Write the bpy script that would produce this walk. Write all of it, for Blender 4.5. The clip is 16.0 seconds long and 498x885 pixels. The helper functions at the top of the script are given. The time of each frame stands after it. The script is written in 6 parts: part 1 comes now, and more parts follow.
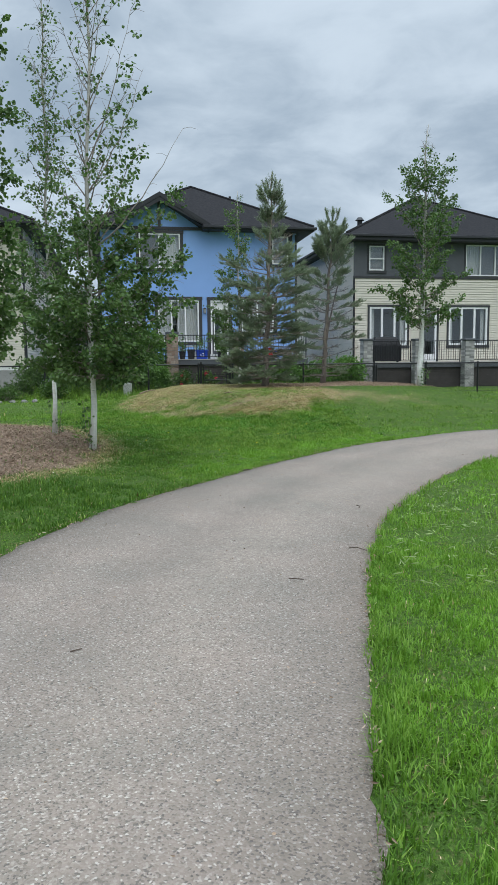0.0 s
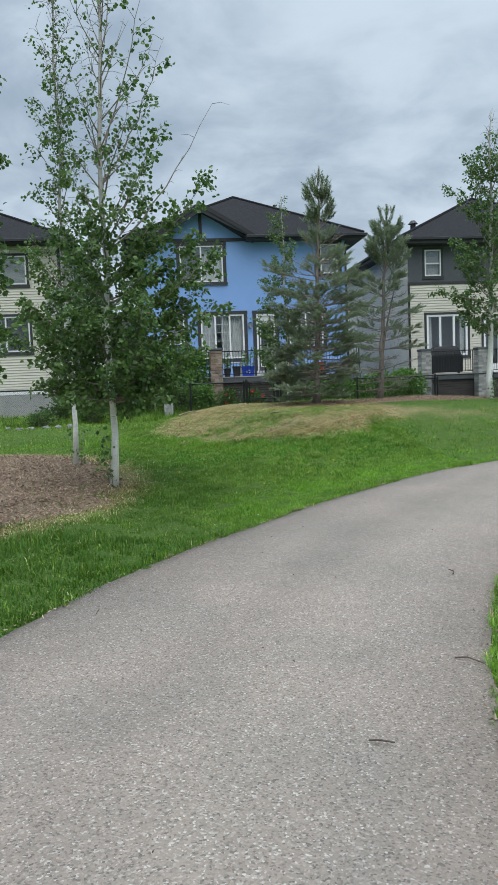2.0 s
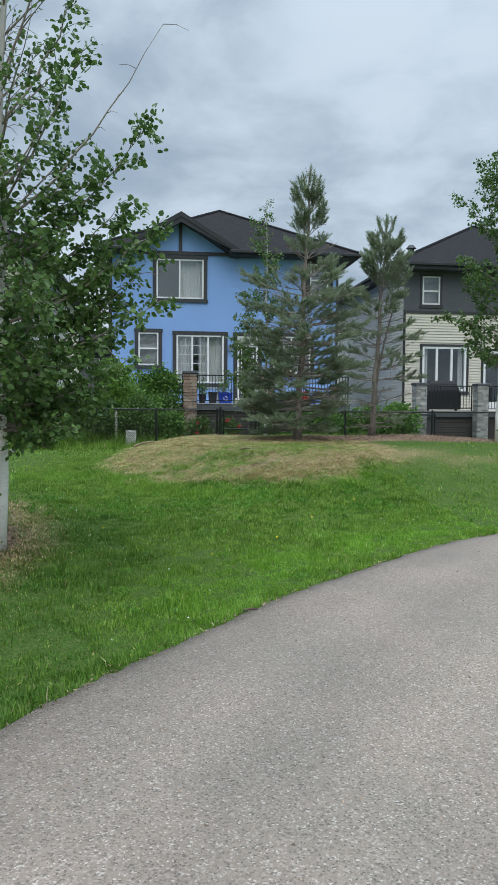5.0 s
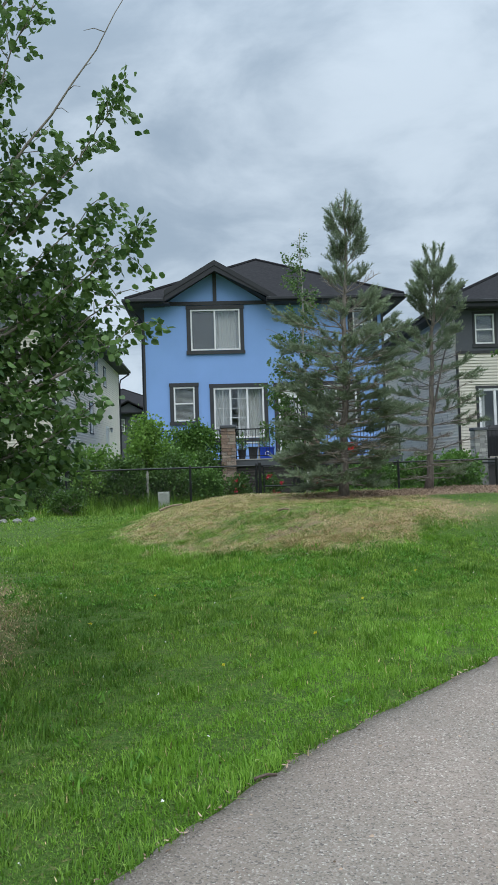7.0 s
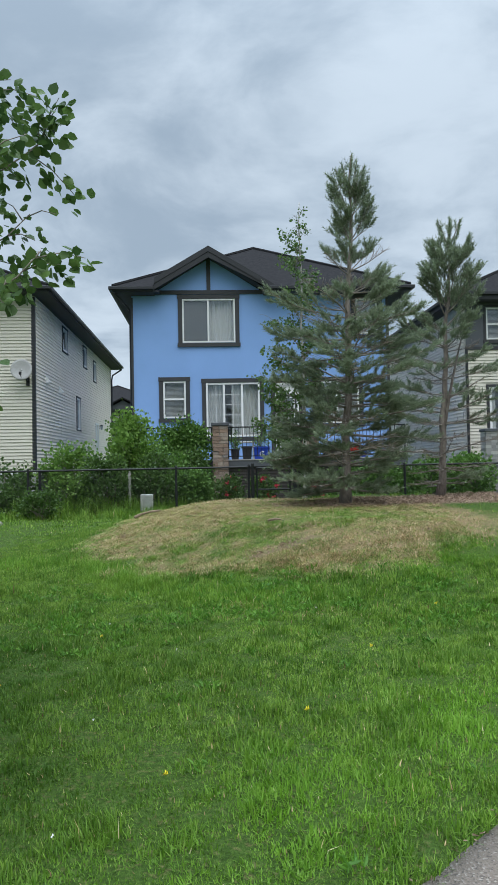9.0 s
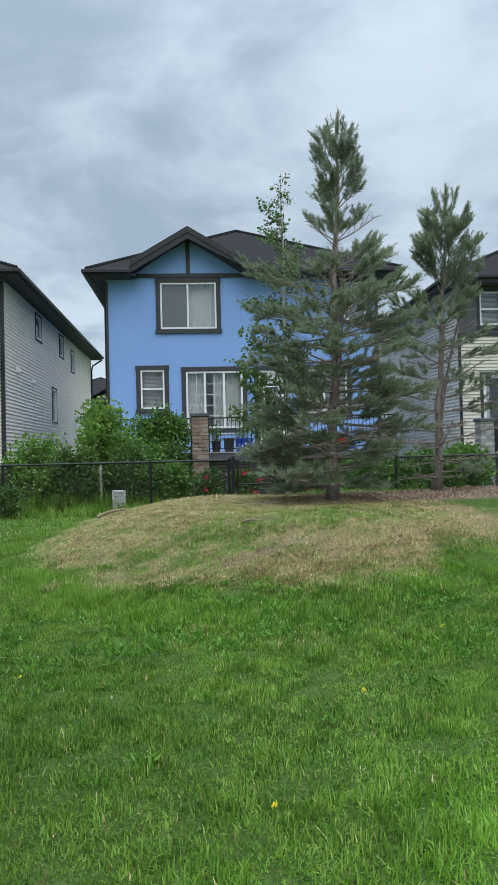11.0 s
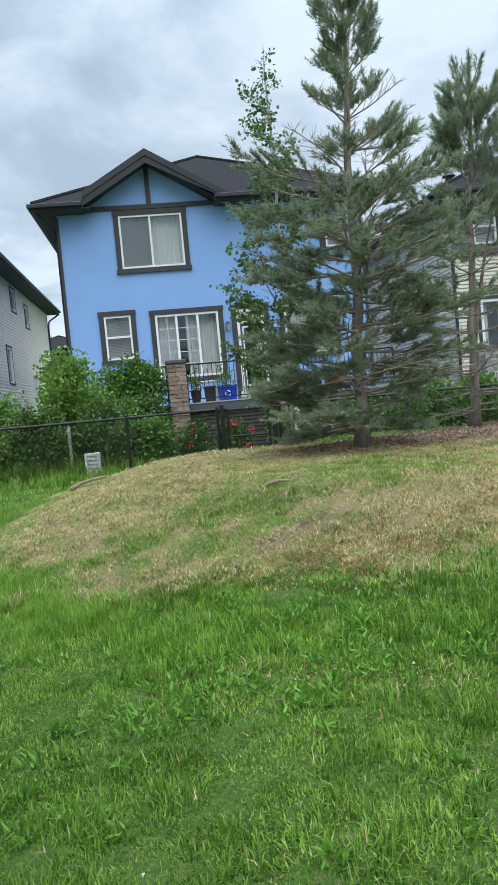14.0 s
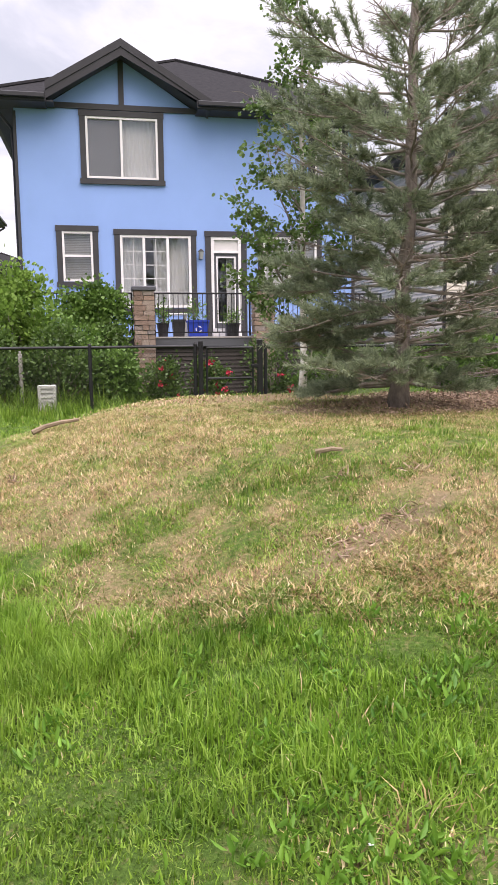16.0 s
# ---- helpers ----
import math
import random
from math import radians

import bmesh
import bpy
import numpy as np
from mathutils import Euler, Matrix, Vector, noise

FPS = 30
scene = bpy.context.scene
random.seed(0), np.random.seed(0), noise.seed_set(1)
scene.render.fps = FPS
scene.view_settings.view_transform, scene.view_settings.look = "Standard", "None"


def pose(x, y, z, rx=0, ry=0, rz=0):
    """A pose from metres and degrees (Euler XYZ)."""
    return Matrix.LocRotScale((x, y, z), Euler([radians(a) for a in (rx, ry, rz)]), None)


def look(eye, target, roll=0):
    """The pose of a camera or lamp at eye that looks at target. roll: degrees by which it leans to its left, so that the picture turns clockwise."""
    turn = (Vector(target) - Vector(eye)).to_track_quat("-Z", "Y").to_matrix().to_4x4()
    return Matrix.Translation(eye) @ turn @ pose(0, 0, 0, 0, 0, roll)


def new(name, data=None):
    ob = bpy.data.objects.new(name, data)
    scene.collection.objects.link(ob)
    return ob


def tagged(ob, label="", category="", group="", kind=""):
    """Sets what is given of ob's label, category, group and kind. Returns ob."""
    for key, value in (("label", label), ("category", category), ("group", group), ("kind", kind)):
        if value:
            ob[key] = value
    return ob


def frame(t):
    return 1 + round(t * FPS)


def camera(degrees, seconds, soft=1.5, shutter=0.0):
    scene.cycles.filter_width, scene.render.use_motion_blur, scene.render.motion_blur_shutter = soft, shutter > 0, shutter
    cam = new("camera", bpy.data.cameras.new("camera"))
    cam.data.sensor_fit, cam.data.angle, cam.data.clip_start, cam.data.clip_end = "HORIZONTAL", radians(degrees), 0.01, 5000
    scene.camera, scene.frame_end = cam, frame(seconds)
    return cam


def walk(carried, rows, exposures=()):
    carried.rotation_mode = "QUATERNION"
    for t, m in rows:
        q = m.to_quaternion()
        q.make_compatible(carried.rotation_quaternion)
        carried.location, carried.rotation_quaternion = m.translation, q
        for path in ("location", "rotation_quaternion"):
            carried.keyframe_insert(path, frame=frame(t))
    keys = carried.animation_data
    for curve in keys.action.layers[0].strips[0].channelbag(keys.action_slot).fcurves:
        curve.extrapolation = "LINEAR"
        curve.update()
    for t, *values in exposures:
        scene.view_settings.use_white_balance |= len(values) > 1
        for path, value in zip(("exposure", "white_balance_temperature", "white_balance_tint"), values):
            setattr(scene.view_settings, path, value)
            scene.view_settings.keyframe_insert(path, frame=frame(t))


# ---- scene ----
cam = camera(37.4, 16.0, soft=1.15)
PATH = [
    (0, (-0.029, -0.038, 1.503), (0.309, 1.921, 1.284), -0.5),
    (0.5, (0.048, 0.45, 1.493), (0.302, 2.421, 1.265), -0.6),
    (1, (0.163, 0.957, 1.492), (0.43, 2.926, 1.272), -0.8),
    (1.5, (0.268, 1.458, 1.497), (0.52, 3.432, 1.299), -0.5),
    (2, (0.351, 1.998, 1.491), (0.552, 3.981, 1.32), -2.2),
    (2.5, (0.473, 2.501, 1.491), (0.701, 4.48, 1.318), -1.2),
    (3, (0.578, 3.015, 1.503), (0.815, 4.995, 1.353), -0.9),
    (3.2, (0.627, 3.212, 1.488), (0.868, 5.193, 1.362), -0.8),
    (5.3, (1.132, 5.245, 1.497), (1.363, 7.23, 1.414), 0.8),
    (5.5, (1.184, 5.429, 1.492), (1.399, 7.417, 1.435), 0.7),
    (6, (1.332, 5.916, 1.5), (1.52, 7.907, 1.524), -0.9),
    (6.5, (1.435, 6.429, 1.492), (1.591, 8.423, 1.546), -1.8),
    (7, (1.548, 6.913, 1.483), (1.655, 8.91, 1.539), -1.8),
    (7.5, (1.613, 7.408, 1.468), (1.735, 9.403, 1.534), -1.6),
    (8, (1.71, 7.837, 1.476), (1.843, 9.832, 1.524), -1.0),
    (8.5, (1.759, 8.308, 1.478), (1.884, 10.304, 1.51), -2.0),
    (9, (1.84, 8.75, 1.502), (1.948, 10.747, 1.558), -1.1),
    (9.2, (1.856, 8.923, 1.501), (1.975, 10.918, 1.579), -1.1),
    (11.3, (2.185, 10.273, 1.49), (2.326, 12.268, 1.508), -1.3),
    (11.5, (2.223, 10.408, 1.487), (2.356, 12.404, 1.493), -0.6),
    (12, (2.23, 10.778, 1.467), (2.343, 12.774, 1.464), -0.4),
    (12.5, (2.195, 11.153, 1.444), (2.307, 13.15, 1.431), -1.5),
    (13, (2.058, 11.572, 1.414), (2.189, 13.567, 1.355), -1.8),
    (13.5, (1.868, 11.998, 1.422), (2.072, 13.985, 1.321), -3.9),
    (14, (1.752, 12.458, 1.422), (1.973, 14.443, 1.322), -5.3),
    (14.5, (1.61, 12.904, 1.426), (1.913, 14.876, 1.285), -5.7),
    (15, (1.549, 13.392, 1.406), (1.933, 15.343, 1.192), -4.1),
    (15.5, (1.387, 13.865, 1.412), (1.726, 15.819, 1.154), -2.1),
    (16, (1.227, 14.332, 1.43), (1.605, 16.278, 1.165), -0.6),
]
walk(cam, [(t, look(eye, target, roll)) for t, eye, target, roll in PATH],
     exposures=[(0, 0.05, 6300, 10), (9.0, 0.08, 6250, 10), (12.5, 0.23, 6250, 10), (14.0, 0.42, 6280, 10), (15.0, 0.62, 6480, 13), (16.0, 0.84, 7350, 31)])

# ---- world and light ----
SUN_EL, SUN_AZ = radians(58), radians(170)
world = bpy.data.worlds.new("overcast_sky")
scene.world = world
world.use_nodes = True
wn, wl = world.node_tree.nodes, world.node_tree.links
wn.clear()


def wnode(kind, **props):
    n = wn.new(kind)
    for k, v in props.items():
        if k == "op":
            n.operation = v
        elif k == "sock":
            for i, val in v.items():
                n.inputs[i].default_value = val
    return n


tc = wnode("ShaderNodeTexCoord")
sep = wnode("ShaderNodeSeparateXYZ")
wl.new(tc.outputs["Generated"], sep.inputs[0])
up = wnode("ShaderNodeMath", op="MAXIMUM", sock={1: 0.0})
wl.new(sep.outputs[2], up.inputs[0])
den = wnode("ShaderNodeMath", op="ADD", sock={1: 0.22})
wl.new(up.outputs[0], den.inputs[0])
px = wnode("ShaderNodeMath", op="DIVIDE")
py = wnode("ShaderNodeMath", op="DIVIDE")
wl.new(sep.outputs[0], px.inputs[0]), wl.new(den.outputs[0], px.inputs[1])
wl.new(sep.outputs[1], py.inputs[0]), wl.new(den.outputs[0], py.inputs[1])
comb = wnode("ShaderNodeCombineXYZ")
wl.new(px.outputs[0], comb.inputs[0]), wl.new(py.outputs[0], comb.inputs[1])
warp = wnode("ShaderNodeTexNoise", sock={"Scale": 1.1, "Detail": 3.0, "Roughness": 0.5})
wl.new(comb.outputs[0], warp.inputs["Vector"])
bend = wnode("ShaderNodeVectorMath", op="MULTIPLY_ADD")
bend.inputs[1].default_value, bend.inputs[2].default_value = (0.55, 0.55, 0.55), (0.0, 0.0, 0.0)
wl.new(warp.outputs["Color"], bend.inputs[0]), wl.new(comb.outputs[0], bend.inputs[2])
big = wnode("ShaderNodeTexNoise", sock={"Scale": 1.9, "Detail": 7.0, "Roughness": 0.56, "Distortion": 0.1})
wl.new(bend.outputs[0], big.inputs["Vector"])
ramp = wnode("ShaderNodeValToRGB")
ramp.color_ramp.interpolation = "EASE"
ramp.color_ramp.elements[0].position, ramp.color_ramp.elements[0].color = 0.35, (0.275, 0.342, 0.41, 1)
ramp.color_ramp.elements[1].position, ramp.color_ramp.elements[1].color = 0.67, (0.488, 0.56, 0.622, 1)
wl.new(big.outputs["Fac"], ramp.inputs[0])
# an overcast dome is about three times brighter overhead than at the horizon
steep = wnode("ShaderNodeMath", op="POWER", sock={1: 6.0})
wl.new(up.outputs[0], steep.inputs[0])
lift = wnode("ShaderNodeMapRange")
for i, v in (("From Min", 0.0), ("From Max", 1.0), ("To Min", 0.99), ("To Max", 6.9)):
    lift.inputs[i].default_value = v
wl.new(steep.outputs[0], lift.inputs["Value"])
bright = wnode("ShaderNodeVectorMath", op="SCALE")
wl.new(ramp.outputs[0], bright.inputs[0]), wl.new(lift.outputs[0], bright.inputs["Scale"])
sky = wnode("ShaderNodeTexSky")
sky.sky_type, sky.sun_disc, sky.sun_elevation, sky.sun_rotation = "NISHITA", False, SUN_EL, SUN_AZ
bg1 = wnode("ShaderNodeBackground", sock={"Strength": 1.2})
bg2 = wnode("ShaderNodeBackground", sock={"Strength": 0.006})
wl.new(bright.outputs[0], bg1.inputs[0]), wl.new(sky.outputs[0], bg2.inputs[0])
both = wnode("ShaderNodeAddShader")
wout = wnode("ShaderNodeOutputWorld")
wl.new(bg1.outputs[0], both.inputs[0]), wl.new(bg2.outputs[0], both.inputs[1])
wl.new(both.outputs[0], wout.inputs[0])

sun = new("sun", bpy.data.lights.new("sun", "SUN"))
sun.data.energy, sun.data.angle, sun.data.color = 1.5, radians(60), (1.0, 0.97, 0.92)
sun.matrix_world = look((30 * math.sin(SUN_AZ), 30 * math.cos(SUN_AZ), 48), (0, 0, 0))


# ---- materials ----
class Mat:
    """A small builder of node materials."""

    def __init__(self, name, rough=0.6, metal=0.0, spec=0.4):
        self.m = bpy.data.materials.new(name)
        self.m.use_nodes = True
        self.n, self.l = self.m.node_tree.nodes, self.m.node_tree.links
        self.p = self.n["Principled BSDF"]
        self.p.inputs["Roughness"].default_value = rough
        self.p.inputs["Metallic"].default_value = metal
        self.p.inputs["Specular IOR Level"].default_value = spec
        self.co = self.n.new("ShaderNodeTexCoord")

    def noise(self, scale, detail=4.0, rough=0.55, stretch=None, world=False):
        t = self.n.new("ShaderNodeTexNoise")
        t.inputs["Scale"].default_value, t.inputs["Detail"].default_value, t.inputs["Roughness"].default_value = scale, detail, rough
        src = self.co.outputs["Object"]
        if world:
            src = self.n.new("ShaderNodeNewGeometry").outputs["Position"]
        if stretch:
            mp = self.n.new("ShaderNodeMapping")
            mp.inputs["Scale"].default_value = stretch
            self.l.new(src, mp.inputs[0])
            src = mp.outputs[0]
        self.l.new(src, t.inputs["Vector"])
        return t.outputs["Fac"]

    def ramp(self, fac, stops):
        r = self.n.new("ShaderNodeValToRGB")
        while len(r.color_ramp.elements) < len(stops):
            r.color_ramp.elements.new(0.5)
        for e, (pos, c) in zip(r.color_ramp.elements, stops):
            e.position, e.color = pos, (*c, 1)
        self.l.new(fac, r.inputs[0])
        return r.outputs[0]

    def mix(self, fac, a, b, mode="MIX"):
        x = self.n.new("ShaderNodeMix")
        x.data_type, x.blend_type = "RGBA", mode
        for sock, v in ((0, fac), (6, a), (7, b)):
            if isinstance(v, (int, float)):
                x.inputs[sock].default_value = v
            elif isinstance(v, tuple):
                x.inputs[sock].default_value = (*v, 1)
            else:
                self.l.new(v, x.inputs[sock])
        return x.outputs[2]

    def color(self, c):
        if isinstance(c, tuple):
            self.p.inputs["Base Color"].default_value = (*c, 1)
        else:
            self.l.new(c, self.p.inputs["Base Color"])
        return self

    def bump(self, height, strength=0.4, dist=0.01):
        b = self.n.new("ShaderNodeBump")
        b.inputs["Strength"].default_value, b.inputs["Distance"].default_value = strength, dist
        self.l.new(height, b.inputs["Height"])
        self.l.new(b.outputs[0], self.p.inputs["Normal"])
        return self

    def attr(self, name):
        a = self.n.new("ShaderNodeAttribute")
        a.attribute_name = name
        return a.outputs["Fac"]

    def island(self):
        return self.n.new("ShaderNodeNewGeometry").outputs["Random Per Island"]

    def random(self):
        return self.n.new("ShaderNodeObjectInfo").outputs["Random"]

    def translucent(self, colour, amount):
        t = self.n.new("ShaderNodeBsdfTranslucent")
        x = self.n.new("ShaderNodeMixShader")
        x.inputs[0].default_value = amount
        if isinstance(colour, tuple):
            t.inputs[0].default_value = (*colour, 1)
        else:
            self.l.new(colour, t.inputs[0])
        out = self.n["Material Output"]
        self.l.new(self.p.outputs[0], x.inputs[1]), self.l.new(t.outputs[0], x.inputs[2])
        self.l.new(x.outputs[0], out.inputs[0])
        return self


def plain(name, c, rough=0.6, metal=0.0, vary=0.12, scale=6.0, bump=0.15, fine=60.0, spec=0.4):
    """A painted or bare surface with stains at one scale and grain at another."""
    k = Mat(name, rough, metal, spec)
    lo = tuple(v * (1 - vary) for v in c)
    hi = tuple(min(1, v * (1 + vary)) for v in c)
    stain = k.ramp(k.noise(scale, 5), [(0.3, lo), (0.7, hi)])
    grain = k.noise(fine, 3)
    k.color(k.mix(0.25, stain, k.ramp(grain, [(0.3, tuple(v * 0.8 for v in c)), (0.7, hi)])))
    if bump:
        k.bump(grain, bump, 0.006)
    return k.m


def leafy(name, dark, light, rough=0.5, trans=0.3):
    k = Mat(name, rough, 0, 0.35)
    c = k.ramp(k.island(), [(0.0, dark), (0.55, tuple((a + b) / 2 for a, b in zip(dark, light))), (1.0, light)])
    c = k.mix(k.ramp(k.noise(1.3, 2, world=True), [(0.35, (0, 0, 0)), (0.7, (0.5, 0.5, 0.5))]), c, light)
    k.color(c)
    k.translucent(c, trans)
    return k.m


# asphalt: grey binder with pale and dark chippings
k = Mat("asphalt", 0.9, 0, 0.25)
vo = k.n.new("ShaderNodeTexVoronoi")
vo.inputs["Scale"].default_value = 120
k.l.new(k.co.outputs["Object"], vo.inputs["Vector"])
vsep = k.n.new("ShaderNodeSeparateColor")
k.l.new(vo.outputs["Color"], vsep.inputs[0])
chips = k.ramp(vsep.outputs[0], [(0.0, (0.12, 0.108, 0.098)), (0.2, (0.238, 0.203, 0.176)), (0.8, (0.302, 0.260, 0.226)), (0.94, (0.37, 0.335, 0.305)), (1.0, (0.52, 0.485, 0.445))])
wear = k.ramp(k.noise(0.8, 6, 0.6), [(0.34, (0.76, 0.765, 0.735)), (0.62, (0.96, 0.918, 0.876))])
c = k.mix(1.0, chips, wear, "MULTIPLY")
tread = k.ramp(k.attr("across"), [(0.0, (0.74, 0.73, 0.72)), (0.10, (0.88, 0.87, 0.86)), (0.26, (1.04, 1.03, 1.02)), (0.42, (0.94, 0.93, 0.92)), (0.64, (1.10, 1.09, 1.07)), (0.82, (1.0, 0.99, 0.98)), (1.0, (0.80, 0.78, 0.76))])
c = k.mix(1.0, c, tread, "MULTIPLY")
c = k.mix(k.ramp(k.noise(14, 5, 0.7), [(0.35, (0, 0, 0)), (0.8, (0.3, 0.3, 0.3))]), c, (0.21, 0.18, 0.156))
k.color(c).bump(vo.outputs["Distance"], 0.5, 0.006)
M_ASPHALT = k.m

# lawn soil under the blades; attributes dry and mulch carry the straw and the bark beds
k = Mat("lawn_ground", 0.95, 0, 0.15)
green = k.ramp(k.noise(40, 6, 0.8), [(0.3, (0.012, 0.024, 0.005)), (0.5, (0.048, 0.098, 0.015)), (0.72, (0.13, 0.215, 0.042))])
green = k.mix(k.ramp(k.noise(0.35, 3), [(0.35, (0, 0, 0)), (0.7, (0.5, 0.5, 0.5))]), green, (0.07, 0.125, 0.022))
straw = k.ramp(k.noise(95, 7, 0.8, (1, 1.8, 1)), [(0.3, (0.06, 0.042, 0.022)), (0.5, (0.255, 0.185, 0.10)), (0.7, (0.50, 0.375, 0.215))])
bark = k.ramp(k.noise(28, 6, 0.8), [(0.25, (0.075, 0.048, 0.034)), (0.55, (0.235, 0.165, 0.115)), (0.85, (0.40, 0.30, 0.22))])
rough_edge = k.n.new("ShaderNodeMath")
rough_edge.operation = "ADD"
k.l.new(k.attr("dry"), rough_edge.inputs[0])
k.l.new(k.ramp(k.noise(26, 5, 0.7), [(0.3, (0, 0, 0)), (0.7, (0.6, 0.6, 0.6))]), rough_edge.inputs[1])
c = k.mix(k.ramp(rough_edge.outputs[0], [(0.35, (0, 0, 0)), (0.85, (1, 1, 1))]), green, straw)
c = k.mix(k.attr("mulch"), c, bark)
k.color(c).bump(k.noise(45, 5, 0.7), 0.8, 0.03)
M_GROUND = k.m

k = Mat("grass_blade", 0.55, 0, 0.3)
g = k.ramp(k.island(), [(0.0, (0.018, 0.062, 0.006)), (0.35, (0.092, 0.20, 0.018)), (0.8, (0.24, 0.415, 0.042)), (1.0, (0.42, 0.52, 0.15))])
g = k.mix(k.ramp(k.noise(0.45, 4, world=True), [(0.35, (0, 0, 0)), (0.66, (0.55, 0.55, 0.55))]), g, (0.20, 0.34, 0.042))
g = k.mix(k.ramp(k.noise(2.6, 5, 0.65, world=True), [(0.36, (0.6, 0.6, 0.6)), (0.56, (0, 0, 0))]), g, (0.040, 0.125, 0.010))
g = k.mix(k.ramp(k.noise(8.5, 4, 0.6, world=True), [(0.52, (0, 0, 0)), (0.68, (0.5, 0.5, 0.5))]), g, (0.34, 0.50, 0.085))
# shade on the low-x lawn, mixed into the blade colour
g = k.mix(k.attr("painted_shade"), g, (0.048, 0.128, 0.012))
g = k.mix(k.attr("lush"), g, (0.205, 0.43, 0.032))
s = k.ramp(k.island(), [(0.0, (0.11, 0.062, 0.035)), (0.3, (0.38, 0.245, 0.13)), (0.75, (0.74, 0.54, 0.30)), (1.0, (0.90, 0.77, 0.52))])
g = k.mix(k.attr("dry"), g, s)
k.color(g).translucent(g, 0.3)
M_GRASS = k.m

M_WEED = leafy("weed_leaf", (0.045, 0.15, 0.014), (0.17, 0.35, 0.042))
M_CLIP = leafy("grass_clipping", (0.22, 0.32, 0.10), (0.42, 0.50, 0.24), 0.7, 0.2)
M_CHIP = leafy("bark_chip", (0.13, 0.085, 0.058), (0.50, 0.37, 0.265), 0.9, 0.0)
M_ASPEN = leafy("aspen_leaf", (0.038, 0.090, 0.026), (0.15, 0.25, 0.065), 0.42, 0.32)
M_SHRUB = leafy("shrub_leaf", (0.042, 0.108, 0.020), (0.155, 0.285, 0.055), 0.5, 0.3)
M_BRIGHT = leafy("young_leaf", (0.062, 0.14, 0.024), (0.215, 0.36, 0.066), 0.5, 0.35)
M_VINE = leafy("vine_leaf", (0.032, 0.072, 0.016), (0.10, 0.18, 0.038), 0.5, 0.3)
M_ROSE = leafy("rose_petal", (0.42, 0.012, 0.03), (0.62, 0.05, 0.09), 0.5, 0.2)
M_NEEDLE = leafy("pine_needle", (0.090, 0.128, 0.078), (0.36, 0.425, 0.265), 0.5, 0.35)
M_DEADNEEDLE = leafy("dead_needle", (0.15, 0.095, 0.06), (0.30, 0.215, 0.14), 0.8, 0.1)

k = Mat("aspen_bark", 0.8, 0, 0.25)
b = k.ramp(k.noise(7, 5, 0.6, (1, 1, 3)), [(0.24, (0.14, 0.12, 0.10)), (0.32, (0.76, 0.74, 0.69)), (0.6, (0.90, 0.89, 0.85))])
b = k.mix(k.ramp(k.noise(30, 4, 0.6, (0.5, 0.5, 3)), [(0.62, (0, 0, 0)), (0.72, (1, 1, 1))]), b, (0.05, 0.045, 0.04))
# backlit shade of the upper trunk, put into the bark as grey with height
rise = k.n.new("ShaderNodeSeparateXYZ")
k.l.new(k.co.outputs["Object"], rise.inputs[0])
b = k.mix(k.ramp(rise.outputs[2], [(0.0, (0, 0, 0)), (1.0, (0.8, 0.8, 0.8))]), b, (0.30, 0.285, 0.255))
stretch_z = rise.outputs[2].links[0].to_node
span = k.n.new("ShaderNodeMapRange")
span.inputs["From Min"].default_value, span.inputs["From Max"].default_value = 1.6, 3.8
k.l.new(rise.outputs[2], span.inputs["Value"]), k.l.new(span.outputs[0], stretch_z.inputs[0])
k.color(b).bump(k.noise(40, 4), 0.4, 0.01)
M_ASPENBARK = k.m
k = Mat("pine_bark", 0.95, 0, 0.2)
k.color(k.ramp(k.noise(18, 6, 0.7, (1, 1, 0.3)), [(0.25, (0.09, 0.074, 0.063)), (0.55, (0.26, 0.22, 0.19)), (0.85, (0.44, 0.385, 0.335))])).bump(k.noise(30, 5, 0.7, (1, 1, 0.25)), 0.9, 0.03)
M_PINEBARK = k.m
M_TWIG = plain("twig_bark", (0.26, 0.225, 0.19), 0.9, 0, 0.3, 12, 0.3)

M_BLUE = plain("blue_stucco", (0.25, 0.405, 0.73), 0.9, 0, 0.035, 1.2, 0.5, 90, 0.2)
M_TRIM = plain("charcoal_trim", (0.042, 0.043, 0.046), 0.65, 0, 0.15, 4, 0.1)
M_FASCIA = plain("black_fascia", (0.022, 0.023, 0.026), 0.5, 0, 0.2, 3, 0.05)
M_SOFFIT = plain("dark_soffit", (0.035, 0.036, 0.04), 0.7, 0, 0.1, 3, 0.1)
M_WHITE = plain("white_vinyl", (0.78, 0.78, 0.77), 0.45, 0, 0.04, 5, 0.03)
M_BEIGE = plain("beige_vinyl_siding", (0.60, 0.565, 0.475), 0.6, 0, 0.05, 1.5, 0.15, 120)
# the beige siding, painted lighter to offset dim bluish light on the sides
M_LIFTBEIGE = plain("lifted_beige_siding", (0.82, 0.745, 0.65), 0.6, 0, 0.05, 1.5, 0.15, 120)
M_PANEL = plain("slate_panel", (0.085, 0.09, 0.10), 0.7, 0, 0.1, 2, 0.15)
M_CONC = plain("concrete", (0.34, 0.335, 0.32), 0.9, 0, 0.15, 2.2, 0.4, 50)
M_SKIRT = plain("brown_skirting", (0.05, 0.043, 0.039), 0.8, 0, 0.2, 5, 0.2)
M_DECK = plain("deck_board", (0.36, 0.34, 0.32), 0.8, 0, 0.15, 6, 0.3)
M_BLACK = plain("black_powder_coat", (0.012, 0.012, 0.013), 0.45, 0, 0.2, 10, 0.05)
M_WIRE = plain("black_wire", (0.02, 0.021, 0.021), 0.5, 0, 0.2, 10, 0)
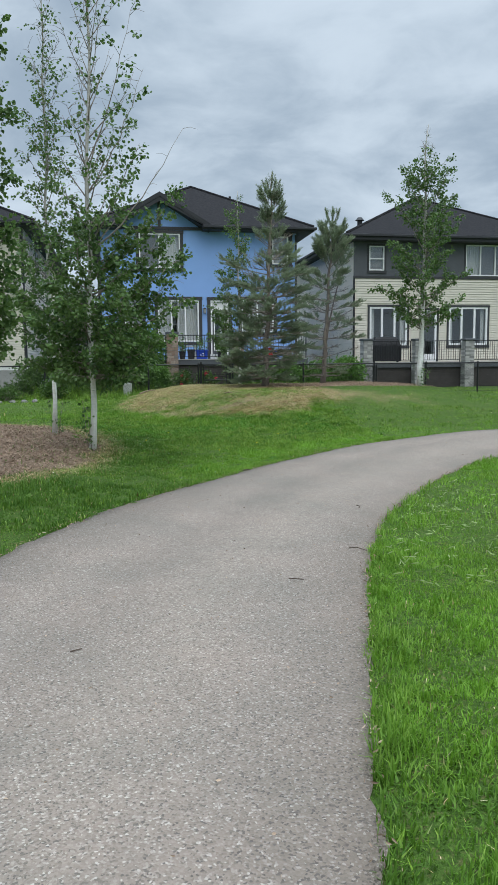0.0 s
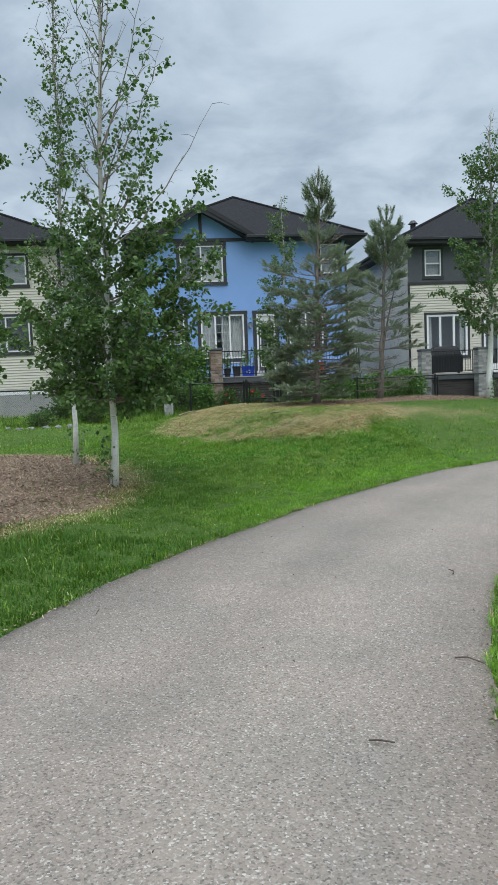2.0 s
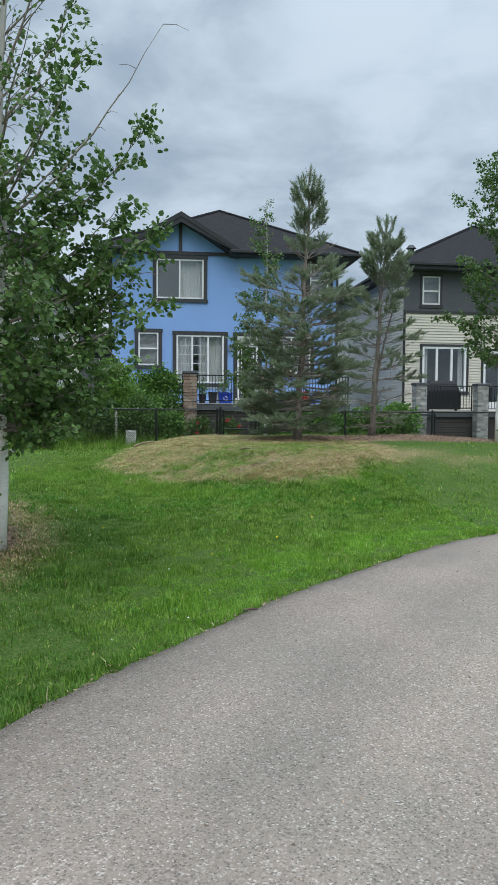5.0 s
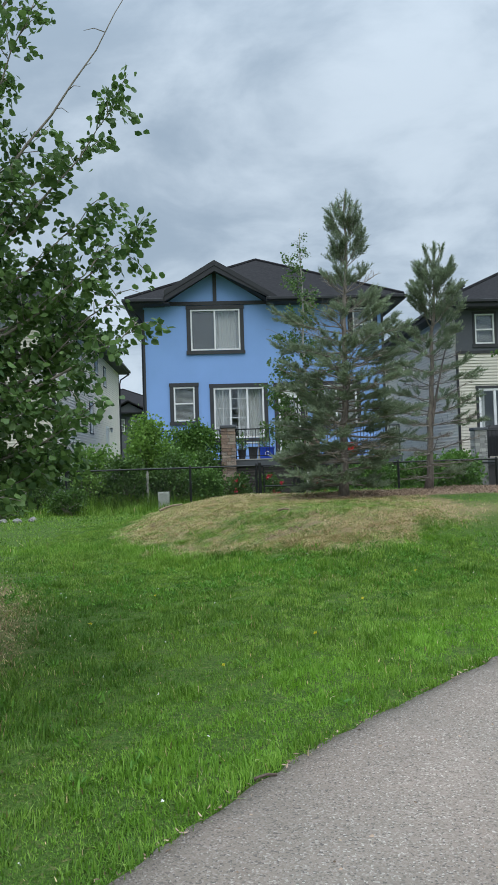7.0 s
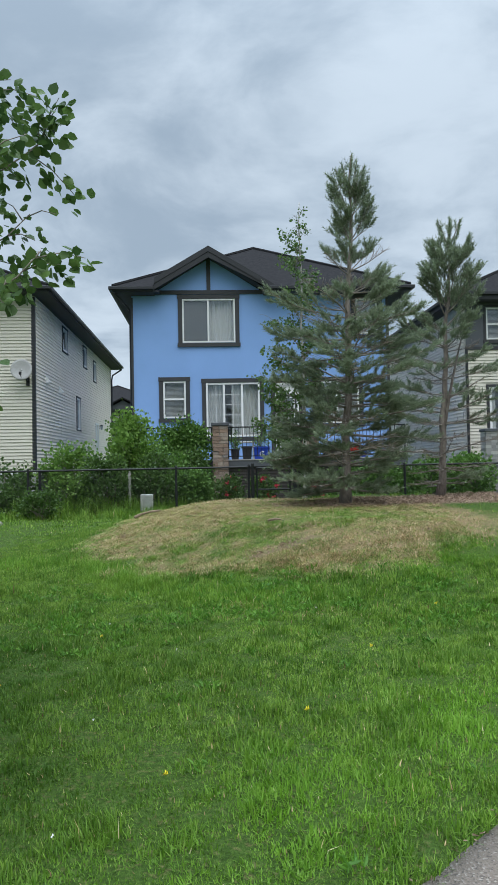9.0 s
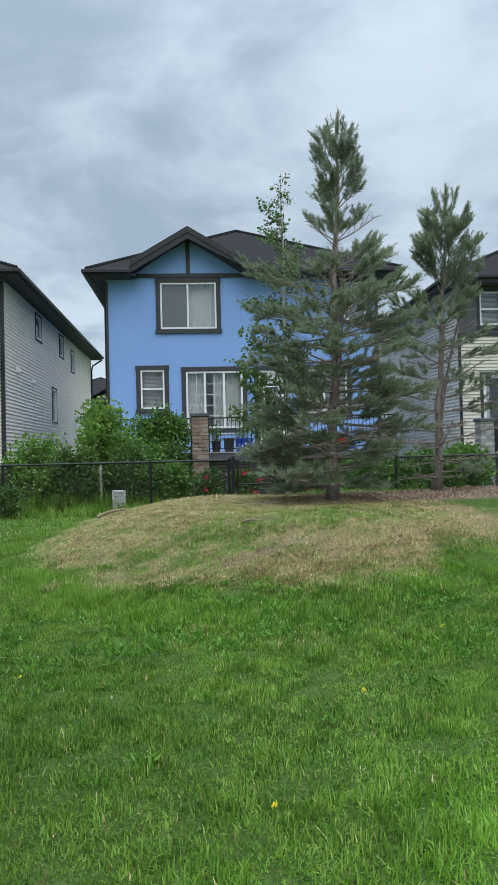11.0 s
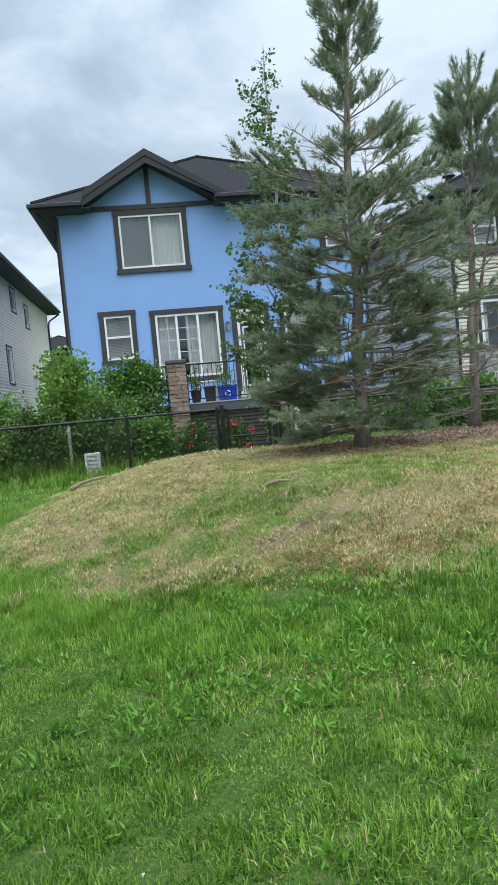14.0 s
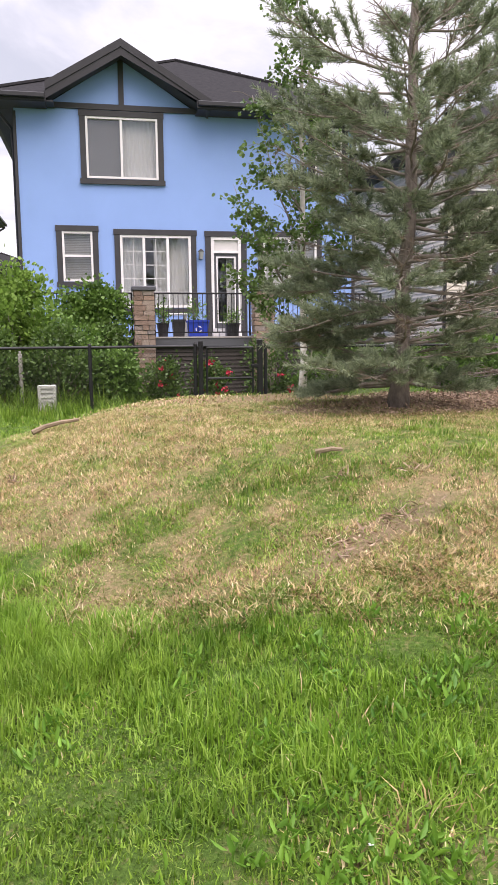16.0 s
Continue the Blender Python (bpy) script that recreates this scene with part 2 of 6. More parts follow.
M_COVER = plain("black_cover_cloth", (0.012, 0.012, 0.014), 0.6, 0, 0.3, 5, 0.4, 25)
M_BLIND = plain("white_blind", (0.62, 0.62, 0.60), 0.6, 0, 0.05, 5, 0.05)
M_CURTAIN = plain("white_curtain", (0.74, 0.74, 0.72), 0.9, 0, 0.05, 5, 0.1)
M_SCREEN = plain("insect_screen", (0.20, 0.205, 0.205), 0.8, 0, 0.06, 4, 0.1, 200)
M_ROOM = plain("room_wall", (0.42, 0.40, 0.37), 0.9, 0, 0.05, 2, 0.1)
M_BLUEBIN = plain("blue_plastic", (0.02, 0.06, 0.42), 0.4, 0, 0.08, 6, 0.05)
M_RED = plain("red_plastic", (0.50, 0.03, 0.025), 0.4, 0, 0.1, 6, 0.05)
M_POT = plain("dark_pot", (0.03, 0.03, 0.032), 0.5, 0, 0.2, 8, 0.1)
M_METAL = plain("grey_metal", (0.42, 0.43, 0.44), 0.4, 0.6, 0.1, 8, 0.05)
M_YELLOW = plain("dandelion_yellow", (0.72, 0.58, 0.02), 0.7, 0, 0.1, 40, 0.1)
M_STICK = plain("dead_twig", (0.09, 0.065, 0.05), 0.9, 0, 0.3, 20, 0.4)
M_ROCK = plain("field_rock", (0.20, 0.19, 0.18), 0.9, 0, 0.35, 12, 0.5)
M_MUNTIN = plain("grey_muntin", (0.55, 0.56, 0.56), 0.5, 0, 0.05, 5, 0)
M_LOG = plain("weathered_wood", (0.24, 0.18, 0.12), 0.9, 0, 0.3, 10, 0.5)
M_BLOCK = plain("white_block", (0.62, 0.62, 0.58), 0.85, 0, 0.15, 9, 0.4)

k = Mat("asphalt_shingle", 0.97, 0, 0.1)
wv = k.n.new("ShaderNodeTexWave")
wv.bands_direction, wv.wave_profile = "Z", "SAW"
wv.inputs["Scale"].default_value, wv.inputs["Distortion"].default_value = 4.6, 0.25
k.l.new(k.co.outputs["Object"], wv.inputs["Vector"])
c = k.ramp(k.noise(9, 5, 0.7), [(0.3, (0.017, 0.017, 0.019)), (0.7, (0.038, 0.037, 0.039))])
c = k.mix(k.ramp(wv.outputs["Fac"], [(0.0, (0.45, 0.45, 0.45)), (0.12, (0, 0, 0))]), c, (0.018, 0.018, 0.02))
k.color(c).bump(wv.outputs["Fac"], 0.5, 0.02)
M_SHINGLE = k.m

k = Mat("ledge_stone", 0.9, 0, 0.25)
c = k.ramp(k.random(), [(0.0, (0.20, 0.14, 0.11)), (0.3, (0.36, 0.25, 0.18)), (0.6, (0.30, 0.235, 0.20)), (0.85, (0.42, 0.34, 0.27)), (1.0, (0.24, 0.23, 0.225))])
c = k.mix(k.ramp(k.noise(14, 5, 0.7), [(0.3, (0, 0, 0)), (0.75, (0.6, 0.6, 0.6))]), c, (0.22, 0.165, 0.13))
k.color(c).bump(k.noise(30, 5, 0.7), 0.8, 0.02)
M_STONE = k.m
k = Mat("grey_ledge_stone", 0.9, 0, 0.25)
c = k.ramp(k.island(), [(0.0, (0.20, 0.195, 0.19)), (0.5, (0.34, 0.33, 0.32)), (1.0, (0.47, 0.455, 0.43))])
k.color(c).bump(k.noise(30, 5, 0.7), 0.8, 0.02)
M_GREYSTONE = k.m

k = Mat("window_glass", 0.02)
fr = k.n.new("ShaderNodeFresnel")
fr.inputs[0].default_value = 1.6
gl = k.n.new("ShaderNodeBsdfGlossy")
gl.inputs["Roughness"].default_value = 0.02
gl.inputs["Color"].default_value = (0.9, 0.95, 1, 1)
tr = k.n.new("ShaderNodeBsdfTransparent")
tr.inputs[0].default_value = (0.86, 0.88, 0.88, 1)
mx = k.n.new("ShaderNodeMixShader")
k.l.new(fr.outputs[0], mx.inputs[0]), k.l.new(tr.outputs[0], mx.inputs[1]), k.l.new(gl.outputs[0], mx.inputs[2])
k.l.new(mx.outputs[0], k.n["Material Output"].inputs[0])
M_GLASS = k.m


# ---- building helpers ----
def thing(name, at, label, category, group="", kind=""):
    ob = new(name)
    ob.location = at
    ob.empty_display_size = 0.2
    return tagged(ob, label, category, group, kind)


def adopt(ob, parent):
    """Parents ob, whose mesh is in world metres, without moving it."""
    ob.parent = parent
    # a part already stands in world metres, so only a top-level base is undone
    if parent.parent is None:
        ob.matrix_parent_inverse = Matrix.Translation(-parent.location)
    return ob


def finish(name, me, material, parent=None, label="", smooth=False):
    me.materials.append(material)
    if smooth:
        me.polygons.foreach_set("use_smooth", [True] * len(me.polygons))
    ob = new(name, me)
    if parent is not None:
        adopt(ob, parent)
    if label:
        ob["label"] = label
    return ob


def part(name, bm, material, parent=None, label="", smooth=False):
    me = bpy.data.meshes.new(name)
    bmesh.ops.recalc_face_normals(bm, faces=bm.faces)
    bm.to_mesh(me)
    bm.free()
    return finish(name, me, material, parent, label, smooth)


def raw(name, V, F, material, parent=None, label="", smooth=False):
    me = bpy.data.meshes.new(name)
    me.from_pydata(V, [], F)
    me.update()
    return finish(name, me, material, parent, label, smooth)


def fast(name, V, T, material, parent=None, attrs=None, smooth=False):
    """A mesh of triangles from arrays: V (n, 3), T (m, 3)."""
    me = bpy.data.meshes.new(name)
    me.vertices.add(len(V))
    me.vertices.foreach_set("co", np.asarray(V, dtype=np.float32).ravel())
    me.loops.add(3 * len(T))
    me.loops.foreach_set("vertex_index", np.asarray(T, dtype=np.int32).ravel())
    me.polygons.add(len(T))
    me.polygons.foreach_set("loop_start", np.arange(0, 3 * len(T), 3, dtype=np.int32))
    for key, values in (attrs or {}).items():
        me.attributes.new(key, "FLOAT", "POINT").data.foreach_set("value", np.asarray(values, dtype=np.float32))
    me.update(calc_edges=True)
    return finish(name, me, material, parent, "", smooth)


def box(bm, x0, x1, y0, y1, z0, z1, bevel=0.0):
    r = bmesh.ops.create_cube(bm, size=1.0)
    vs = r["verts"]
    for v in vs:
        v.co = Vector((x0 + (v.co.x + 0.5) * (x1 - x0), y0 + (v.co.y + 0.5) * (y1 - y0), z0 + (v.co.z + 0.5) * (z1 - z0)))
    if bevel:
        es = list({e for v in vs for e in v.link_edges})
        bmesh.ops.bevel(bm, geom=es, offset=bevel, segments=1, affect="EDGES")
    return bm


def boxes(*dims, bevel=0.0):
    bm = bmesh.new()
    for d in dims:
        box(bm, *d, bevel=bevel)
    return bm


def tube(V, F, pts, rads, n=6):
    """Adds a tapering round limb through pts to the lists V and F."""
    base = len(V)
    pts = [Vector(p) for p in pts]
    for i, p in enumerate(pts):
        d = (pts[min(i + 1, len(pts) - 1)] - pts[max(i - 1, 0)]).normalized()
        a = d.cross(Vector((0.31, 0.95, 0.12))).normalized()
        b = d.cross(a)
        for j in range(n):
            w = 2 * math.pi * j / n
            V.append(tuple(p + (a * math.cos(w) + b * math.sin(w)) * rads[i]))
    for i in range(len(pts) - 1):
        for j in range(n):
            q = base + i * n
            F.append((q + j, q + (j + 1) % n, q + n + (j + 1) % n, q + n + j))
    F.append(tuple(base + (len(pts) - 1) * n + j for j in range(n)))
    F.append(tuple(base + n - 1 - j for j in range(n)))


def bar(name, a, b, r, material, parent=None, n=8, label=""):
    V, F = [], []
    tube(V, F, [a, b], [r, r], n)
    return raw(name, V, F, material, parent, label, smooth=False)


LEAF_V = np.array([(0, 0, 0), (-0.40, 0.28, 0.07), (-0.36, 0.66, 0.05), (0, 1.0, -0.06), (0.36, 0.66, 0.05), (0.40, 0.28, 0.07)])
LEAF_T = np.array([(0, 1, 2), (0, 2, 3), (0, 3, 4), (0, 4, 5)])


def leaves(name, P, D, size, material, parent, rng, width=1.0, droop=0.0):
    """Single leaves at the points P, growing along D, as one mesh."""
    P, D = np.asarray(P, float), np.asarray(D, float)
    n = len(P)
    D = D + rng.normal(0, 0.45, (n, 3))
    D[:, 2] -= droop
    D /= np.linalg.norm(D, axis=1, keepdims=True) + 1e-9
    R = rng.normal(0, 1, (n, 3))
    X = np.cross(D, R)
    X /= np.linalg.norm(X, axis=1, keepdims=True) + 1e-9
    Z = np.cross(X, D)
    s = size * rng.uniform(0.65, 1.25, (n, 1, 1))
    t = LEAF_V[None] * s
    V = P[:, None] + t[..., 0:1] * X[:, None] * width + t[..., 1:2] * D[:, None] + t[..., 2:3] * Z[:, None]
    T = (LEAF_T[None] + (np.arange(n) * 6)[:, None, None]).reshape(-1, 3)
    return fast(name, V.reshape(-1, 3), T, material, parent)


def sm(a, b, v):
    t = np.clip((np.asarray(v, float) - a) / (b - a), 0, 1)
    return t * t * (3 - 2 * t)


# ---- the lie of the land ----
BASE_Y = (-40, 1, 7.5, 10.5, 12, 15.5, 18, 22, 60)
BASE_Z = (0, 0, -0.10, -0.13, -0.09, 0, 0.08, 0.2, 0.2)


def height(x, y):
    x, y = np.asarray(x, float), np.asarray(y, float)
    b = np.interp(y, BASE_Y, BASE_Z)
    rx = np.where(x < 4.6, 5.8, 8.0)
    r = np.hypot((x - 4.6) / rx, (y - 22.2) / np.where(y < 22.2, 6.6, 4.6))
    mound = 0.57 * (1 - sm(0.45, 1.05, r))
    bank = 0.17 * sm(0.9, -1.2, x) * sm(5, 8, y) * sm(20, 14, y)
    lump = 0.02 * np.sin(1.7 * x + 0.6 * y) * np.sin(1.3 * y - 0.5 * x) * sm(12, 15, y)
    return b + mound + bank + lump


NOISE_TABLE = np.random.default_rng(21).random((256, 256))


def wob(x, y, s=1.0):
    """Smooth random wobble between about -1 and 1, lumps about 1.5 / s metres wide with finer ones on them."""
    x, y = np.asarray(x, float), np.asarray(y, float)
    total, weight = 0.0, 0.0
    for k, amp in enumerate((1.0, 0.5, 0.25)):
        f = s * 0.75 * 2 ** k
        u, v = x * f + 17.3 * k, y * f + 5.1 * k
        iu, iv = np.floor(u).astype(int), np.floor(v).astype(int)
        fu, fv = u - iu, v - iv
        fu, fv = fu * fu * (3 - 2 * fu), fv * fv * (3 - 2 * fv)
        t = NOISE_TABLE
        a = t[iu & 255, iv & 255] * (1 - fu) + t[(iu + 1) & 255, iv & 255] * fu
        c = t[iu & 255, (iv + 1) & 255] * (1 - fu) + t[(iu + 1) & 255, (iv + 1) & 255] * fu
        total, weight = total + amp * (a * (1 - fv) + c * fv), weight + amp
    return np.clip((total / weight - 0.5) * 3.2, -1, 1)


# small scuffed spots in the lawn
BARE = ((2.03, 16.12, 0.2), (2.2, 16.0, 0.18), (2.9, 15.88, 0.18))


def dry_at(x, y):
    x, y = np.asarray(x, float), np.asarray(y, float)
    r = np.hypot((x - 2.9) / 3.1, (y - 20.6) / 3.72) + 0.10 * wob(x, y, 1.3) + 0.08 * wob(x, y, 5.1)
    d = 1 - sm(0.80, 1.05, r)
    level = 0.77 + 0.06 * wob(x, y, 1.1) + 0.16 * wob(x, y, 3.6) + 0.34 * wob(x, y, 10.0)
    level = level - 0.60 * np.exp(-(((x - 3.6) / 1.9) ** 2 + ((y - 19.3) / 1.1) ** 2)) - 0.50 * np.exp(-(((x - 1.7) / 1.5) ** 2 + ((y - 18.6) / 0.7) ** 2))
    bare = sum(a * np.exp(-(((x - u) / 0.28) ** 2 + ((y - v) / 0.16) ** 2)) for u, v, a in BARE) * (0.8 + 0.5 * wob(x, y, 9.0))
    rim = bare + 0.55 * np.exp(-((np.hypot((x + 3.6) / 3.1, (y - 12.8) / 4.2) - 1.04) / 0.10) ** 2)
    band = 0.5 * np.exp(-(((x - 5.4) / 2.6) ** 2 + ((y - 18.6) / 0.8) ** 2)) * (0.55 + 0.6 * wob(x, y, 2.0))
    return np.clip(d * np.clip(level, 0.08, 1) + rim + np.clip(band, 0, 1), 0, 1)


def mulch_at(x, y):
    x, y = np.asarray(x, float), np.asarray(y, float)
    w = 0.07 * wob(x, y, 1.9)
    bed = 1 - sm(0.93, 1.03, np.hypot((x + 3.6) / 3.15, (y - 12.8) / 4.2) + w)
    top = 1 - sm(0.75, 1.1, np.hypot((x - 6.9) / 2.9, (y - 22.4) / 1.5) + w)
    ring = 0.8 * (1 - sm(0.6, 1.1, np.hypot((x - 4.1) / 1.5, (y - 21.6) / 0.7) + w))
    streak = 0.65 * (1 - sm(0.4, 1.0, np.hypot((x - 2.67) / 0.72, (y - 18.02 - 0.5 * (x - 2.67)) / 0.17) + 2 * w))
    return np.clip(bed + top + ring + streak, 0, 1)


def smooth_line(points, n):
    """A Catmull-Rom line through a few points."""
    P = [Vector(p) for p in points]
    P = [2 * P[0] - P[1]] + P + [2 * P[-1] - P[-2]]
    out = []
    for i in range(1, len(P) - 2):
        for j in range(n):
            t = j / n
            a, b, c, d = P[i - 1], P[i], P[i + 1], P[i + 2]
            out.append(0.5 * (2 * b + (c - a) * t + (2 * a - 5 * b + 4 * c - d) * t * t + (3 * b - a - 3 * c + d) * t ** 3))
    return out + [P[-2]]


EDGE_A = smooth_line([(-9.0, -14), (-4.6, -5), (-2.9, 0), (-2.0, 3.5), (-1.02, 5.93), (-0.41, 7.1), (0.48, 8.9), (1.10, 9.8), (1.94, 10.85), (3.3, 12.15), (5.0, 13.45), (8.0, 14.75), (13, 15.6), (24, 14.5), (45, 9)], 12)
EDGE_B = smooth_line([(-6.0, -15), (-1.7, -6), (-0.1, -1.5), (0.70, 1.86), (0.97, 2.73), (1.31, 3.77), (1.83, 5.28), (2.5, 6.8), (3.5, 8.35), (4.64, 9.83), (6.1, 11.2), (8.6, 12.4), (13, 12.9), (24, 11.8), (44, 6.4)], 12)
EA, EB = np.array([p[:2] for p in EDGE_A]), np.array([p[:2] for p in EDGE_B])


def path_depth(x, y):
    """How far a point lies inside the path (negative: outside), in metres."""
    x, y = np.asarray(x, float).ravel(), np.asarray(y, float).ravel()

    def side(E):
        best, sign = np.full(len(x), 1e9), np.zeros(len(x))
        for p, q in zip(E[:-1], E[1:]):
            d = q - p
            t = np.clip(((x - p[0]) * d[0] + (y - p[1]) * d[1]) / (d @ d), 0, 1)
            ex, ey = x - p[0] - t * d[0], y - p[1] - t * d[1]
            r = np.hypot(ex, ey)
            s = np.sign(d[0] * ey - d[1] * ex)
            hit = r < best
            best[hit], sign[hit] = r[hit], s[hit]
        return best * sign

    return np.minimum(-side(EA), side(EB))


# ground: one sheet, fine near the walk and coarse out to the horizon
xs = np.concatenate([[-3000, -800, -250, -90, -45, -28, -18, -13], np.arange(-10, 16.01, 0.14), [18, 21, 26, 34, 50, 90, 250, 800, 3000]])
ys = np.concatenate([[-3000, -800, -250, -90, -45, -25, -14, -8, -5], np.arange(-3, 30.01, 0.14), [32, 35, 40, 48, 60, 90, 250, 800, 3000]])
GX, GY = np.meshgrid(xs, ys)
gx, gy = GX.ravel(), GY.ravel()
gz = height(gx, gy)
pd = path_depth(gx, gy)
gz = gz - 0.05 * sm(0.05, 0.3, pd)
gz = gz + np.random.default_rng(3).normal(0, 0.006, len(gz)) * (np.abs(gx) < 20)
nx = len(xs)
ii, jj = np.meshgrid(np.arange(nx - 1), np.arange(len(ys) - 1))
q = (jj * nx + ii).ravel()
GT = np.concatenate([np.stack([q, q + 1, q + nx + 1], 1), np.stack([q, q + nx + 1, q + nx], 1)])
ground = fast("ground", np.stack([gx, gy, gz], 1), GT, M_GROUND, attrs={"dry": dry_at(gx, gy), "mulch": mulch_at(gx, gy)}, smooth=True)
tagged(ground, "mown green lawn with a dry straw-coloured mound and bark beds", "lawn", kind="structure")

# the asphalt path, a thin slab with ragged edges
V, F = [], []
ROWSN, ACROSS = len(EDGE_A), 18
rp = random.Random(8)
for i in range(ROWSN):
    a, b = EDGE_A[i], EDGE_B[i]
    for j in range(ACROSS + 1):
        f = j / ACROSS
        p = a.lerp(b, f)
        if j in (0, ACROSS):
            p = p + (b - a).normalized() * rp.uniform(-0.028, 0.024)
        crown = 0.03 * (1 - (2 * f - 1) ** 2)
        z = float(height(p.x, p.y)) + 0.012 + crown
        V.append((p.x, p.y, z))
n = ACROSS + 1
for i in range(ROWSN - 1):
    for j in range(ACROSS):
        F.append((i * n + j, i * n + j + 1, (i + 1) * n + j + 1, (i + 1) * n + j))
top = len(V)
for i in range(ROWSN):
    for j in (0, ACROSS):
        x, y, z = V[i * n + j]
        V.append((x, y, z - 0.12))
for i in range(ROWSN - 1):
    F.append((i * n, (i + 1) * n, top + 2 * i + 2, top + 2 * i))
    F.append(((i + 1) * n + ACROSS, i * n + ACROSS, top + 2 * i + 1, top + 2 * i + 3))
road = raw("path", V, F, M_ASPHALT, smooth=True)
across = [(j / ACROSS) for i in range(ROWSN) for j in range(n)] + [f for i in range(ROWSN) for f in (0.0, 1.0)]
across = np.array(across) + 0.05 * np.array([wob(v[0], v[1], 0.5) for v in V])
road.data.attributes.new("across", "FLOAT", "POINT").data.foreach_set("value", across.astype(np.float32))
tagged(road, "curving grey asphalt footpath with worn pale chippings", "footpath", kind="structure")


# ---- houses ----
class Face:
    """A wall plane: u runs along it, z up, d out of it."""

    def __init__(self, origin, along, out):
        self.o, self.u, self.n = Vector(origin), Vector(along), Vector(out)

    def at(self, u, z, d=0.0):
        p = self.o + self.u * u + self.n * d
        return (p.x, p.y, z)

    def slab(self, bm, u0, u1, z0, z1, d0, d1):
        vs = [bm.verts.new(self.at(u, z, d)) for d in (d0, d1) for z in (z0, z1) for u in (u0, u1)]
        for f in ((0, 1, 3, 2), (4, 6, 7, 5), (0, 4, 5, 1), (2, 3, 7, 6), (0, 2, 6, 4), (1, 5, 7, 3)):
            bm.faces.new([vs[i] for i in f])

    def slabs(self, *dims):
        bm = bmesh.new()
        for d in dims:
            self.slab(bm, *d)
        return bm


def cells(u0, u1, z0, z1, holes):
    """The rectangle less its holes, as rectangles."""
    us = sorted({u0, u1, *[v for h in holes for v in h[:2] if u0 < v < u1]})
    zs = sorted({z0, z1, *[v for h in holes for v in h[2:] if z0 < v < z1]})
    out = []
    for a, b in zip(us[:-1], us[1:]):
        for c, d in zip(zs[:-1], zs[1:]):
            m = ((a + b) / 2, (c + d) / 2)
            if not any(h[0] < m[0] < h[1] and h[2] < m[1] < h[3] for h in holes):
                out.append((a, b, c, d))
    return out


def wall(face, u0, u1, z0, z1, holes, material, house, thick=0.2, name="wall"):
    """One closed slab with its openings cut through."""
    bm, seen = bmesh.new(), {}
    todo = cells(u0, u1, z0, z1, holes)

    def vert(u, z, d):
        key = (round(u, 4), round(z, 4), d)
        if key not in seen:
            seen[key] = bm.verts.new(face.at(u, z, d))
        return seen[key]

    edges = {}
    for a, b, c, d in todo:
        for depth in (0.0, -thick):
            bm.faces.new([vert(a, c, depth), vert(b, c, depth), vert(b, d, depth), vert(a, d, depth)])
        for e in (((a, c), (b, c)), ((b, c), (b, d)), ((b, d), (a, d)), ((a, d), (a, c))):
            key = tuple(sorted((round(p[0], 4), round(p[1], 4)) for p in e))
            edges[key] = edges.get(key, 0) + 1
    for (p, q), count in edges.items():
        if count == 1:
            bm.faces.new([vert(*p, 0.0), vert(*q, 0.0), vert(*q, -thick), vert(*p, -thick)])
    return part(name, bm, material, house)


def siding(face, u0, u1, z0, z1, holes, material, house, pitch=0.115):
    """Lap siding: every board leans out at its foot and casts its line of shade."""
    V, F = [], []
    z = z0
    while z < z1 - 0.01:
        t = min(z + pitch, z1)
        rows = [(h[0], h[1], z - 1, t + 1) for h in holes if h[2] < (z + t) / 2 < h[3]]
        for a, b, _, _ in cells(u0, u1, z, t, rows):
            i = len(V)
            V += [face.at(a, z + 0.004, 0.036), face.at(b, z + 0.004, 0.036), face.at(b, t + 0.004, 0.004), face.at(a, t + 0.004, 0.004), face.at(a, z, 0.002), face.at(b, z, 0.002)]
            F += [(i, i + 1, i + 2, i + 3), (i + 4, i + 5, i + 1, i)]
        z = t
    return tagged(raw("siding", V, F, material, house), kind="stuff")


def curtain(face, u0, u1, z0, z1, d, parent, folds=9, name="curtain"):
    V, F = [], []
    n = folds * 4
    for i in range(n + 1):
        u = u0 + (u1 - u0) * i / n
        w = 0.03 * math.sin(i * math.pi / 2 + 0.6) + 0.012 * math.sin(i * 1.37)
        V += [face.at(u, z0, d + w), face.at(u, z1, d + w * 0.7)]
    for i in range(n):
        F.append((2 * i, 2 * i + 2, 2 * i + 3, 2 * i + 1))
    return raw(name, V, F, M_CURTAIN, parent, "white hanging curtain", True)


def blind(face, u0, u1, z0, z1, d, parent):
    bm = bmesh.new()
    z = z0 + 0.02
    while z < z1:
        face.slab(bm, u0, u1, z, z + 0.030, d - 0.004, d + 0.004)
        z += 0.045
    return part("blind", bm, M_BLIND, parent, "white slatted blind")


